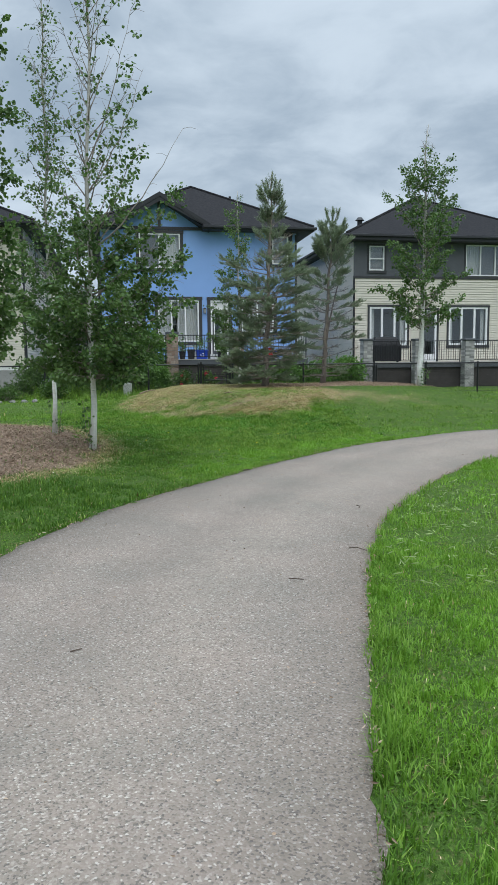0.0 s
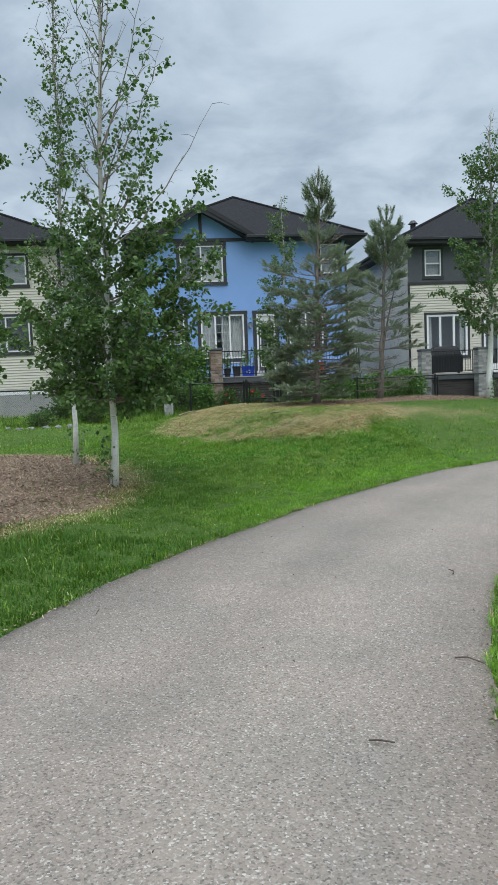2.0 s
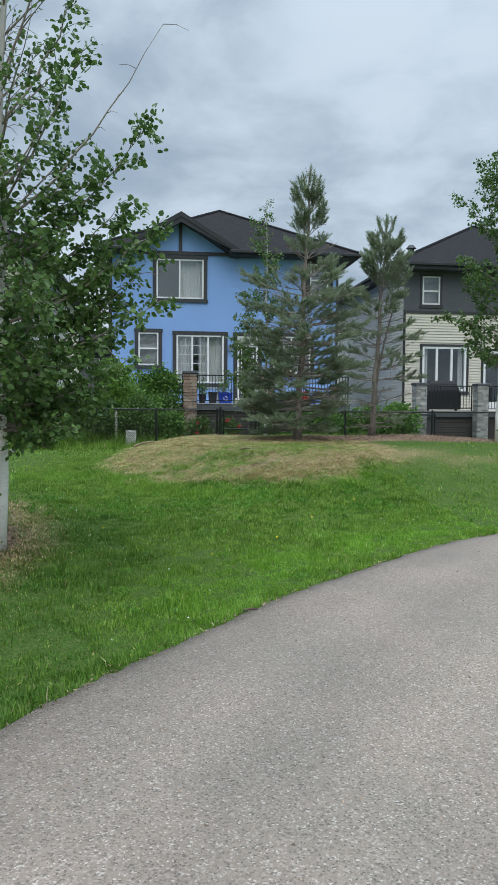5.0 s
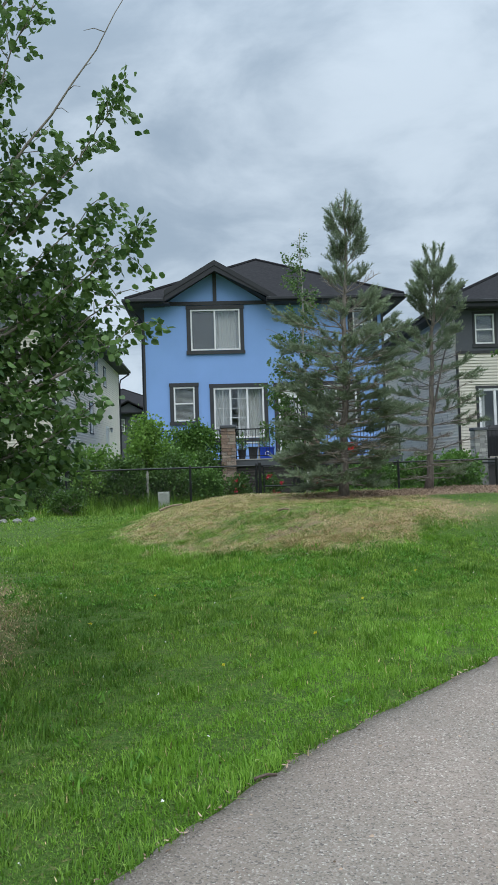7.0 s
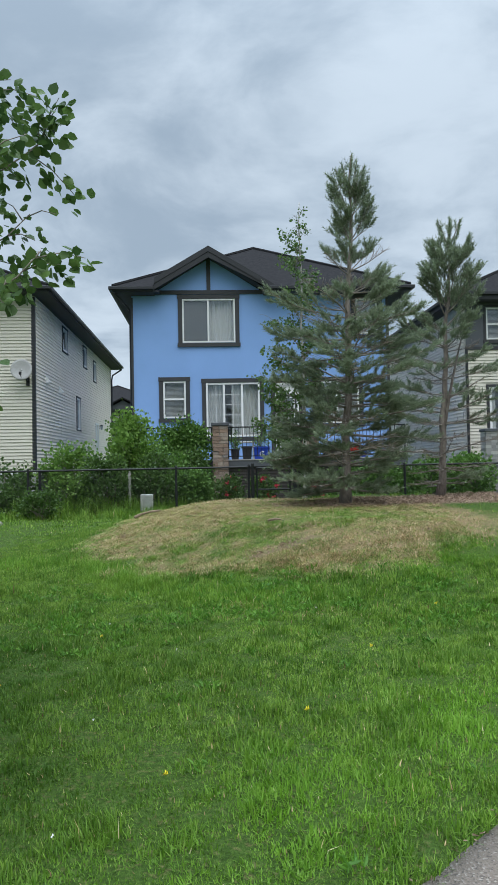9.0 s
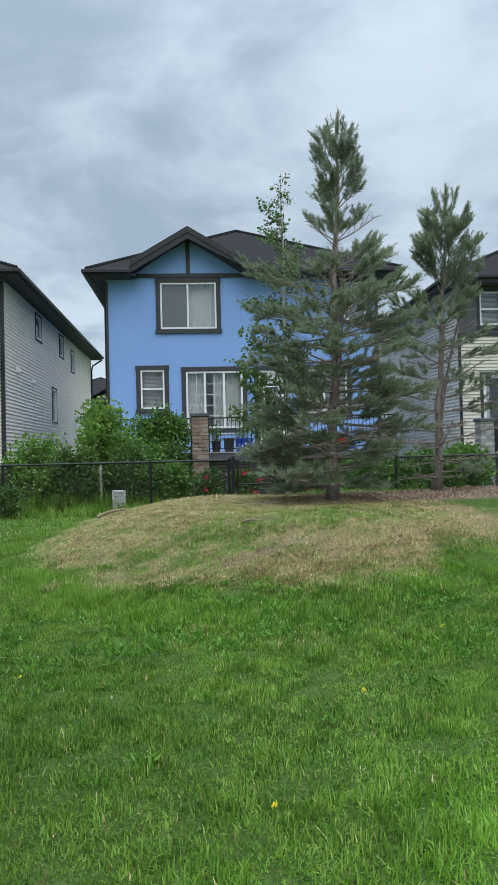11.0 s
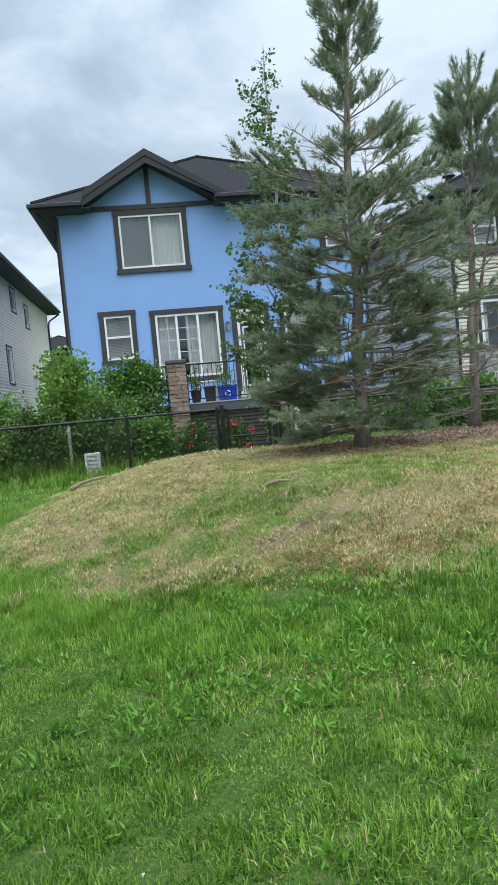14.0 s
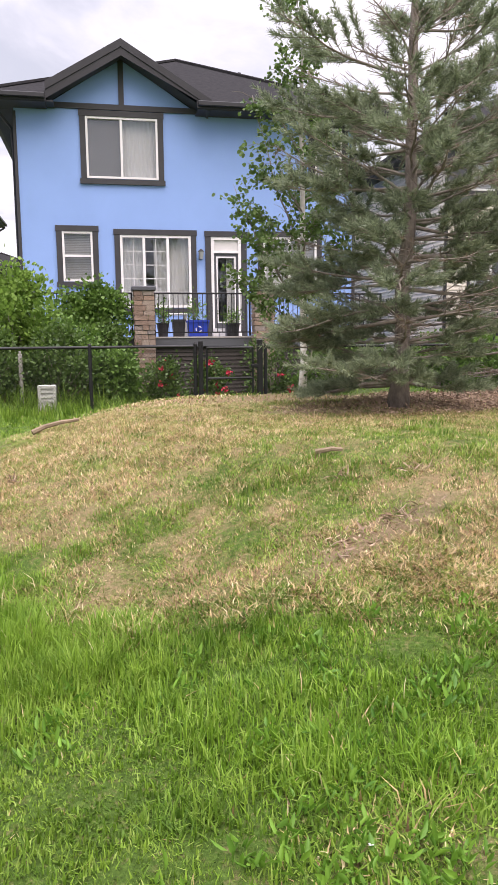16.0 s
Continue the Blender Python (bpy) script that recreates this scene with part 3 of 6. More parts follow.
def window(face, u0, u1, z0, z1, house, splits=(), bars=(), fills=(), trim=0.15, sill=True, fw=0.055, name="window", rail=None, trim_top=None):
    """u0..z1 is the white frame; dark trim stands round it. fills: (kind, from, to) over the width."""
    win = part(name, face.slabs(
        (u0, u0 + fw, z0, z1, -0.09, 0.035), (u1 - fw, u1, z0, z1, -0.09, 0.035),
        (u0 + fw, u1 - fw, z1 - fw, z1, -0.09, 0.032), (u0 + fw, u1 - fw, z0, z0 + fw, -0.09, 0.032)), M_WHITE, house)
    tt = trim if trim_top is None else trim_top
    part("trim", face.slabs(
        (u0 - trim, u0 - 0.003, z0 - 0.02, z1 + 0.002, 0.002, 0.045), (u1 + 0.003, u1 + trim, z0 - 0.02, z1 + 0.002, 0.002, 0.045),
        (u0 - trim - 0.02, u1 + trim + 0.02, z1 + 0.004, z1 + tt, 0.002, 0.055),
        (u0 - trim - 0.03, u1 + trim + 0.03, z0 - 0.15 if sill else z0 - 0.06, z0 - 0.022, 0.002, 0.07)), M_TRIM, win, "charcoal painted casing")
    edges = [u0 + fw, *splits, u1 - fw]
    for s in splits:
        part("mullion", face.slabs((s - fw * 0.55, s + fw * 0.55, z0 + fw, z1 - fw, -0.07, 0.026)), M_WHITE, win)
    if rail is not None:
        part("meeting_rail", face.slabs((u0 + fw, u1 - fw, rail - 0.03, rail + 0.03, -0.07, 0.024)), M_WHITE, win)
    for a, b in zip(edges[:-1], edges[1:]):
        pane = part("pane", face.slabs((a + 0.005, b - 0.005, z0 + fw, z1 - fw, -0.040, -0.034)), M_GLASS, win)
        pane.visible_shadow = False
    for k, (a, b) in enumerate(zip(edges[:-1], edges[1:])):
        if k in bars:
            gs = [((a + b) / 2 - 0.011, (a + b) / 2 + 0.011, z0 + fw, z1 - fw, -0.033, -0.012)]
            for j in range(1, 5):
                z = z0 + fw + (z1 - z0 - 2 * fw) * j / 5
                gs.append((a + 0.01, b - 0.01, z - 0.011, z + 0.011, -0.033, -0.014))
            part("muntins", face.slabs(*gs), M_MUNTIN, win)
    for kind, a, b in fills:
        a, b = u0 + fw + (u1 - u0 - 2 * fw) * a, u0 + fw + (u1 - u0 - 2 * fw) * b
        if kind == "curtain":
            curtain(face, a, b, z0 + 0.02, z1 - 0.02, -0.20, win, max(3, int((b - a) * 9)))
        elif kind == "blind":
            blind(face, a, b, z0 + fw, z1 - fw, -0.14, win)
        elif kind == "screen":
            part("screen", face.slabs((a, b, z0 + fw, z1 - fw, -0.075, -0.071)), M_SCREEN, win, "grey insect screen")
    return win


def hip_roof(x0, x1, y0, y1, z, slope, house, notch=None, fascia=0.2):
    """A hipped roof over the eaves rectangle: shingles, fascia with gutter, soffit. notch: a stretch of the front eave, and how far back it is left open for a gable."""
    run = (x1 - x0) / 2
    xm, top = (x0 + x1) / 2, z + run * slope
    ya, yb = y0 + run, max(y1 - run, y0 + run + 0.5)
    front = [(x0, y0, z), (x1, y0, z)]
    spans = [(x0, x1)]
    if notch:
        n0, n1, yw = notch
        zw = z + (yw - y0) * slope
        front = [(x0, y0, z), (n0, y0, z), (n0, yw, zw), (n1, yw, zw), (n1, y0, z), (x1, y0, z)]
        spans = [(x0, n0), (n1, x1)]
    nf = len(front)
    E = front + [(x1, y1, z), (x0, y1, z), (xm, ya, top), (xm, yb, top)]
    a, b, c, d = nf, nf + 1, nf + 2, nf + 3
    faces = [tuple(range(nf)) + (c,), (nf - 1, a, d, c), (a, b, d), (b, 0, c, d)]
    m = len(E)
    V = E + [(x, y, h - 0.06) for x, y, h in E]
    F = faces + [tuple(m + i for i in reversed(f)) for f in faces]
    rim = list(range(nf)) + [a, b]
    F += [(rim[i], m + rim[i], m + rim[(i + 1) % len(rim)], rim[(i + 1) % len(rim)]) for i in range(len(rim))]
    roof = raw("roof", V, F, M_SHINGLE, house, "dark asphalt shingles")
    CV, CF = [], []
    for p, q in (((x0, y0, z), (xm, ya, top)), ((x1, y0, z), (xm, ya, top)), ((xm, ya, top), (xm, yb, top))):
        tube(CV, CF, [Vector(p) + Vector((0, 0, 0.01)), Vector(q) + Vector((0, 0, 0.01))], [0.07, 0.07], 6)
    raw("ridge_cap", CV, CF, M_SHINGLE, roof)
    for s0, s1 in spans:
        part("fascia", boxes((s0 - 0.03, s1 + 0.03, y0 - 0.03, y0 - 0.003, z - fascia, z - 0.03)), M_FASCIA, roof)
        part("gutter", boxes((s0 - 0.14 * (s0 == x0), s1 + 0.14 * (s1 == x1), y0 - 0.14, y0 - 0.033, z - 0.15, z - 0.035), bevel=0.012), M_FASCIA, roof, "black metal gutter")
    for s0, s1 in ((x0 - 0.03, x0 - 0.003), (x1 + 0.003, x1 + 0.03)):
        part("fascia", boxes((s0, s1, y0, y1, z - fascia, z - 0.03)), M_FASCIA, roof)
    for s0, s1 in ((x0 - 0.14, x0 - 0.033), (x1 + 0.033, x1 + 0.14)):
        part("gutter", boxes((s0, s1, y0 - 0.03, y1, z - 0.15, z - 0.035), bevel=0.012), M_FASCIA, roof, "black metal gutter")
    part("fascia", boxes((x0, x1, y1 + 0.003, y1 + 0.03, z - fascia, z - 0.03)), M_FASCIA, roof)
    back = notch[2] + 0.05 if notch else y0
    part("soffit", boxes((x0, x1, back, y1, z - fascia - 0.02, z - fascia + 0.02)), M_SOFFIT, roof)
    if notch:
        for s0, s1 in spans:
            part("soffit", boxes((s0, s1, y0, back - 0.002, z - fascia - 0.018, z - fascia + 0.018)), M_SOFFIT, roof)
    return roof


def stone_mesh(seed, small=0.06):
    r = random.Random(seed)
    bm = bmesh.new()
    box(bm, -0.5, 0.5, -0.5, 0.5, -0.5, 0.5)
    bmesh.ops.bevel(bm, geom=list(bm.edges), offset=small, segments=1, affect="EDGES")
    for v in bm.verts:
        v.co += Vector((r.uniform(-0.03, 0.03), r.uniform(-0.05, 0.05), r.uniform(-0.05, 0.05)))
    me = bpy.data.meshes.new("stone")
    bm.to_mesh(me)
    bm.free()
    return me


STONES = [stone_mesh(s) for s in range(7)]
for me in STONES:
    me.materials.append(M_STONE)
PILLARS = []


def stone_pillar(x0, x1, y0, y1, z0, z1, name, label, group, loose=True):
    """A pillar of stacked ledge stone with a dark cap; the stones are laid later."""
    p = thing(name, ((x0 + x1) / 2, (y0 + y1) / 2, z0), label, "pillar", group)
    part("core", boxes((x0 + 0.05, x1 - 0.05, y0 + 0.05, y1 - 0.05, z0, z1 - 0.1)), M_CONC, p)
    part("cap", boxes((x0 - 0.04, x1 + 0.04, y0 - 0.04, y1 + 0.04, z1 - 0.1, z1), bevel=0.015), M_PANEL, p, "dark concrete cap")
    r = random.Random(int(x0 * 100))
    if loose:
        PILLARS.append((p, x0, x1, y0, y1, z0, z1 - 0.1))
    else:
        bm = bmesh.new()
        z = z0
        while z < z1 - 0.14:
            h = r.uniform(0.07, 0.13)
            u = x0
            while u < x1 - 0.02:
                w = min(r.uniform(0.14, 0.3), x1 - u)
                e = r.uniform(0, 0.02)
                box(bm, u + 0.004, u + w - 0.004, y0 - e, y0 + 0.06, z + 0.004, min(z + h, z1 - 0.1) - 0.004)
                u += w
            box(bm, x0 - 0.01, x0 + 0.06, y0 + 0.06, y1, z + 0.004, min(z + h, z1 - 0.1) - 0.004)
            box(bm, x1 - 0.06, x1 + 0.01, y0 + 0.06, y1, z + 0.004, min(z + h, z1 - 0.1) - 0.004)
            z += h
        part("stones", bm, M_GREYSTONE, p)
    return p


def railing(x0, x1, y, z0, z1, label, group):
    r = thing("deck_railing", ((x0 + x1) / 2, y, z0), label, "railing", group)
    part("top_rail", boxes((x0, x1, y - 0.022, y + 0.022, z1 - 0.04, z1), bevel=0.006), M_BLACK, r)
    part("bottom_rail", boxes((x0, x1, y - 0.016, y + 0.016, z0 + 0.08, z0 + 0.11)), M_BLACK, r)
    for x in (x0 + 0.02, x1 - 0.02):
        part("post", boxes((x - 0.02, x + 0.02, y - 0.02, y + 0.02, z0, z1 - 0.04)), M_BLACK, r)
    n = max(2, int((x1 - x0) / 0.115))
    me = None
    for i in range(1, n):
        x = x0 + (x1 - x0) * i / n
        if me is None:
            ob = part("baluster", boxes((-0.008, 0.008, y - 0.008, y + 0.008, z0 + 0.11, z1 - 0.04)), M_BLACK)
            me = ob.data
        else:
            ob = new("baluster", me)
        ob.location.x = x
        adopt(ob, r)
    return r


def deck(x0, x1, y0, y1, z, zg, label, name="deck"):
    d = thing(name, ((x0 + x1) / 2, (y0 + y1) / 2, zg), label, "deck")
    n = int((y1 - y0) / 0.14)
    for i in range(n):
        ya = y0 - 0.02 + i * (y1 - y0) / n
        part("board", boxes((x0 - 0.02, x1 + 0.02, ya + 0.003, ya + (y1 - y0) / n - 0.003, z - 0.035, z)), M_DECK, d)
    part("fascia_board", boxes((x0, x1, y0, y0 + 0.04, z - 0.24, z - 0.038)), M_PANEL, d)
    f = Face((0, y0 + 0.12, 0), (1, 0, 0), (0, -1, 0))
    part("skirt_backing", f.slabs((x0, x1, zg - 0.1, z - 0.24, -0.05, 0)), M_SKIRT, d)
    skirt = siding(f, x0, x1, zg, z - 0.24, [], M_SKIRT, d, 0.1)
    skirt.name = "skirting"
    for s in (x0 + 0.1, x1 - 0.1):
        part("side_skirt", boxes((s - 0.03, s + 0.03, y0 + 0.13, y1, zg - 0.1, z - 0.24)), M_SKIRT, d)
    return d


def wall_lamp(x, y, z, label="small outdoor wall lantern with glass sides"):
    w = thing("wall_lamp", (x, y, z), label, "lamp")
    part("back_plate", boxes((x - 0.05, x + 0.05, y - 0.02, y, z - 0.1, z + 0.12), bevel=0.006), M_TRIM, w)
    V, F = [], []
    tube(V, F, [(x, y - 0.02, z + 0.1), (x, y - 0.09, z + 0.16), (x, y - 0.12, z + 0.12)], [0.012, 0.012, 0.01], 6)
    raw("arm", V, F, M_TRIM, w)
    bm = bmesh.new()
    bmesh.ops.create_cone(bm, cap_ends=True, segments=8, radius1=0.05, radius2=0.075, depth=0.2, matrix=Matrix.Translation((x, y - 0.12, z)))
    part("lantern", bm, M_METAL, w)
    bm = bmesh.new()
    bmesh.ops.create_cone(bm, cap_ends=True, segments=8, radius1=0.095, radius2=0.02, depth=0.07, matrix=Matrix.Translation((x, y - 0.12, z + 0.136)))
    part("cap", bm, M_TRIM, w)
    return w


def house_shell(h, x0, x1, y0, y1, z0, z1, material, skip=("front",)):
    """Back and side walls, an upper floor and a ceiling that close a house."""
    if "side" not in skip:
        part("wall", boxes((x0, x0 + 0.2, y0 + 0.2, y1, z0, z1)), material, h)
    part("wall", boxes((x1 - 0.2, x1, y0 + 0.2, y1, z0, z1)), material, h)
    part("wall", boxes((x0 + 0.2, x1 - 0.2, y1 - 0.2, y1, z0, z1)), material, h)
    part("floor_slab", boxes((x0 + 0.2, x1 - 0.2, y0 + 0.2, y1 - 0.2, (z0 + z1) / 2 + 0.95, (z0 + z1) / 2 + 1.15)), M_ROOM, h)
    part("inner_wall", boxes((x0 + 0.2, x1 - 0.2, y0 + 3.2, y0 + 3.3, z0, z1)), M_ROOM, h)


# the blue house
BX0, BX1, BY, BB, BG, BT = -0.86, 8.42, 35.18, 47.5, 0.1, 7.6
blue = thing("house", ((BX0 + BX1) / 2, (BY + BB) / 2, BG), "two-storey sky-blue stucco house with charcoal trim and hipped roof", "house")
bf = Face((0, BY, 0), (1, 0, 0), (0, -1, 0))
W_UP, W_UR = (0.95, 2.85, 5.87, 7.45), (7.25, 8.03, 6.12, 7.42)
W_LO, W_GD, W_DR, W_RT = (0.23, 1.03, 3.16, 4.48), (1.76, 3.69, 2.46, 4.41), (4.25, 5.10, 1.64, 4.40), (5.74, 7.3, 2.9, 4.42)
wall(bf, BX0, BX1, BG, BT, [W_UP, W_UR, W_LO, W_GD, W_DR, W_RT], M_BLUE, blue)
house_shell(blue, BX0, BX1, BY, BB, BG, BT, M_BLUE, ())
window(bf, *W_UP, blue, (1.88,), (), (("screen", 0, 0.5), ("curtain", 0.5, 1.0), ("curtain", 0, 0.48)))
window(bf, *W_UR, blue, (), (), (("blind", 0, 1),), rail=6.75, trim=0.19)
window(bf, *W_LO, blue, (), (), (("blind", 0, 1),), rail=3.84, trim=0.15)
window(bf, *W_GD, blue, (2.40, 3.05), (0, 1), (("curtain", 0.47, 1.0), ("curtain", 0.0, 0.31)), fw=0.065)
window(bf, *W_RT, blue, (6.5,), (), (("curtain", 0, 0.5), ("blind", 0.5, 1)))
# back door with its transom
door = part("door", bf.slabs((4.25, 4.33, 1.64, 4.40, -0.1, 0.03), (5.02, 5.10, 1.64, 4.40, -0.1, 0.03), (4.33, 5.02, 4.32, 4.40, -0.1, 0.03), (4.33, 5.02, 3.96, 4.02, -0.1, 0.03)), M_WHITE, blue, "charcoal glazed back door in a white frame")
part("transom_panel", bf.slabs((4.33, 5.02, 4.02, 4.32, -0.08, -0.03)), M_BLIND, door)
part("trim", bf.slabs((4.09, 4.247, 1.62, 4.402, 0.002, 0.045), (5.103, 5.26, 1.62, 4.402, 0.002, 0.045), (4.07, 5.28, 4.404, 4.55, 0.002, 0.055)), M_TRIM, door)
part("door_leaf", bf.slabs((4.335, 4.43, 1.66, 3.955, -0.08, -0.02), (4.92, 5.015, 1.66, 3.955, -0.08, -0.02), (4.43, 4.92, 3.84, 3.955, -0.08, -0.02), (4.43, 4.92, 1.66, 2.05, -0.08, -0.02)), M_PANEL, door, "dark grey door leaf")
part("glazing_bead", bf.slabs((4.40, 4.44, 2.03, 3.87, -0.02, -0.005), (4.91, 4.95, 2.03, 3.87, -0.02, -0.005), (4.44, 4.91, 3.83, 3.87, -0.02, -0.005), (4.44, 4.91, 2.03, 2.07, -0.02, -0.005)), M_WHITE, door)
part("pane", bf.slabs((4.44, 4.91, 2.07, 3.83, -0.05, -0.044)), M_GLASS, door).visible_shadow = False
curtain(bf, 4.70, 4.92, 2.05, 3.84, -0.16, door, 3)
V, F = [], []
tube(V, F, [bf.at(4.38, 2.72, -0.02), bf.at(4.38, 2.72, 0.05), bf.at(4.46, 2.72, 0.055)], [0.014, 0.014, 0.011], 6)
raw("door_handle", V, F, M_METAL, door)
# belt, gable post, corner boards and downspout
part("belt_trim", bf.slabs((-0.05, 3.95, 7.62, 7.76, 0.002, 0.05)), M_TRIM, blue)
part("gable_post", bf.slabs((1.84, 1.98, 7.763, 8.88, 0.002, 0.05)), M_TRIM, blue)
part("corner_board", boxes((BX0 - 0.03, BX0 + 0.05, BY - 0.03, BY - 0.003, BG + 0.4, BT - 0.1)), M_TRIM, blue)
part("corner_board", boxes((BX1 - 0.06, BX1 + 0.03, BY - 0.03, BY - 0.003, BG + 0.4, BT - 0.1)), M_TRIM, blue)
V, F = [], []
tube(V, F, [(BX0 - 0.5, 34.75, 7.55), (BX0 - 0.09, 35.35, 7.1), (BX0 - 0.07, 35.4, 6.8), (BX0 - 0.07, 35.4, 0.4), (BX0 - 0.3, 35.1, 0.2)], [0.045] * 5, 4)
raw("downspout", V, F, M_FASCIA, blue)
hip_roof(-1.44, 9.12, 34.55, 48.1, 7.79, 0.54, blue, (-0.02, 3.88, 35.25))
# front gable: two slopes that run back into the hip, barge boards and the blue gable wall
GXC, GZ, GL, GR, GF = 1.92, 9.20, 1.90, 2.30, 34.6
gs = 0.60
zl, zr = GZ - GL * gs, GZ - GR * gs
V = [(GXC - GL, GF, zl), (GXC, GF, GZ), (GXC + GR, GF, zr), (GXC - GL, 34.95, zl), (GXC, 37.4, GZ), (GXC + GR, 34.75, zr)]
V += [(x, y, z - 0.07) for x, y, z in V]
F = [(0, 1, 4, 3), (1, 2, 5, 4), (6, 9, 10, 7), (7, 10, 11, 8), (0, 6, 7, 1), (1, 7, 8, 2), (0, 3, 9, 6), (2, 8, 11, 5)]
raw("gable_roof", V, F, M_SHINGLE, blue, "dark asphalt shingles")
# two-step barge boards: a proud upper strip over a deeper, recessed board
for name, y0, y1, hi, lo in (("barge_board", GF - 0.05, GF - 0.004, 0.01, 0.19), ("lower_barge_board", GF - 0.025, GF + 0.02, 0.192, 0.40)):
    V, F = [], []
    for a, zf in ((GXC - GL - 0.03, zl), (GXC + GR + 0.03, zr)):
        i, b = len(V), GXC
        foot = zf - lo if a < GXC else max(zf - lo, 7.60)
        for y in (y0, y1):
            V += [(a, y, zf - hi + 0.02), (b, y, GZ - hi + 0.02), (b, y, GZ - lo), (a, y, foot)]
        F += [(i, i + 1, i + 2, i + 3), (i + 7, i + 6, i + 5, i + 4), (i, i + 4, i + 5, i + 1), (i + 3, i + 2, i + 6, i + 7), (i, i + 3, i + 7, i + 4)]
    raw(name, V, F, M_FASCIA, blue)
V, F = [], []
for a, zf in ((GXC - GL, zl), (GXC + GR, zr)):
    i = len(V)
    V += [(a, GF, zf - 0.30), (GXC, GF, GZ - 0.30), (GXC, BY, GZ - 0.30), (a, BY, zf - 0.30)]
    F.append((i, i + 1, i + 2, i + 3))
raw("gable_soffit", V, F, M_SOFFIT, blue)
part("eave_return", boxes((GXC - GL - 0.03, GXC - GL + 0.16, GF + 0.024, BY - 0.003, 7.60, zl - 0.42)), M_FASCIA, blue)
V = [(GXC - 2.1, BY, 7.6), (GXC + 2.1, BY, 7.6), (GXC, BY, 8.93), (GXC - 2.1, BY + 0.15, 7.6), (GXC + 2.1, BY + 0.15, 7.6), (GXC, BY + 0.15, 8.93)]
raw("gable_wall", V, [(0, 1, 2), (5, 4, 3), (0, 3, 4, 1), (1, 4, 5, 2), (2, 5, 3, 0)], M_BLUE, blue)
V, F = [], []
tube(V, F, [(5.74, 38.6, 9.45), (5.74, 38.6, 9.96)], [0.06, 0.06], 8)
raw("vent_pipe", V, F, M_FASCIA, blue)
wall_lamp(3.96, BY - 0.002, 3.88)

deck(-0.7, 8.3, 32.45, BY - 0.02, 1.63, 0.15, "raised grey board deck with dark lap skirting at the blue house")
stone_pillar(1.95, 2.43, 32.0, 32.44, 0.15, 2.80, "stone_pillar", "reddish stacked ledge-stone pillar with dark cap at the deck", "deck pillars")
stone_pillar(4.84, 5.32, 32.0, 32.44, 0.15, 2.80, "stone_pillar", "reddish stacked ledge-stone pillar with dark cap at the deck", "deck pillars")
railing(-0.65, 1.94, 32.5, 1.635, 2.69, "black metal deck railing with thin upright balusters", "deck railings")
railing(2.44, 4.83, 32.5, 1.635, 2.69, "black metal deck railing with thin upright balusters", "deck railings")
railing(5.33, 8.25, 32.5, 1.635, 2.69, "black metal deck railing with thin upright balusters", "deck railings")

# the beige house with the concrete base
LX, LY, LB, LT = -4.2, 34.7, 54.6, 7.5
lh = thing("house", (-9, 44, 0.15), "two-storey beige lap-sided house with dark corner trim and concrete base", "house")
lf = Face((-13.8, LY, 0), (1, 0, 0), (0, -1, 0))
W_LF = (6.2, 8.2, 3.05, 4.55)
W_LF2 = (6.2, 8.2, 5.9, 7.1)
wall(lf, 0, 9.6, 0.1, LT, [W_LF, W_LF2], M_BEIGE, lh)
siding(lf, 0, 9.53, 1.34, LT, [(W_LF[0] - 0.2, W_LF[1] + 0.2, W_LF[2] - 0.2, W_LF[3] + 0.2), (W_LF2[0] - 0.2, W_LF2[1] + 0.2, W_LF2[2] - 0.2, W_LF2[3] + 0.2)], M_BEIGE, lh)
part("foundation", boxes((-13.82, LX + 0.03, LY - 0.035, LY - 0.003, 0.0, 1.2)), M_CONC, lh, "bare grey concrete base")
part("base_trim", boxes((-13.82, LX + 0.03, LY - 0.045, LY - 0.003, 1.203, 1.335)), M_WHITE, lh)
window(lf, *W_LF, lh, (7.2,), (), (("curtain", 0, 0.4),), trim=0.1)
window(lf, *W_LF2, lh, (7.2,), (), (("blind", 0, 1),), trim=0.1)
rf = Face((LX, LY, 0), (0, 1, 0), (1, 0, 0))
SIDE = [(4.9, 5.9, 6.35, 7.3), (9.9, 10.8, 6.35, 7.3), (13.0, 13.8, 6.0, 7.0), (8.0, 8.9, 3.2, 4.65)]
LDOOR = (13.6, 14.5, 1.5, 3.7)
wall(rf, 0.2, LB - LY, 0.1, LT, SIDE + [LDOOR], M_LIFTBEIGE, lh)
siding(rf, 0.08, LB - LY, 1.1, LT, [(a - 0.12, b + 0.12, c - 0.14, d + 0.12) for a, b, c, d in SIDE + [LDOOR]], M_LIFTBEIGE, lh, 0.125)
for w in SIDE:
    window(rf, *w, lh, (), (), (("blind", 0, 1),), trim=0.07, sill=False, fw=0.07)
part("side_foundation", rf.slabs((0.1, LB - LY, 0.0, 1.09, 0.003, 0.03)), M_CONC, lh)
side_door = part("side_door", rf.slabs((LDOOR[0], LDOOR[1], LDOOR[2], LDOOR[3], -0.08, -0.02)), M_BLIND, lh, "pale grey side door")
part("trim", rf.slabs((13.5, 13.597, 1.5, 3.7, 0.002, 0.04), (14.503, 14.6, 1.5, 3.7, 0.002, 0.04), (13.5, 14.6, 3.703, 3.8, 0.002, 0.04)), M_WHITE, side_door)
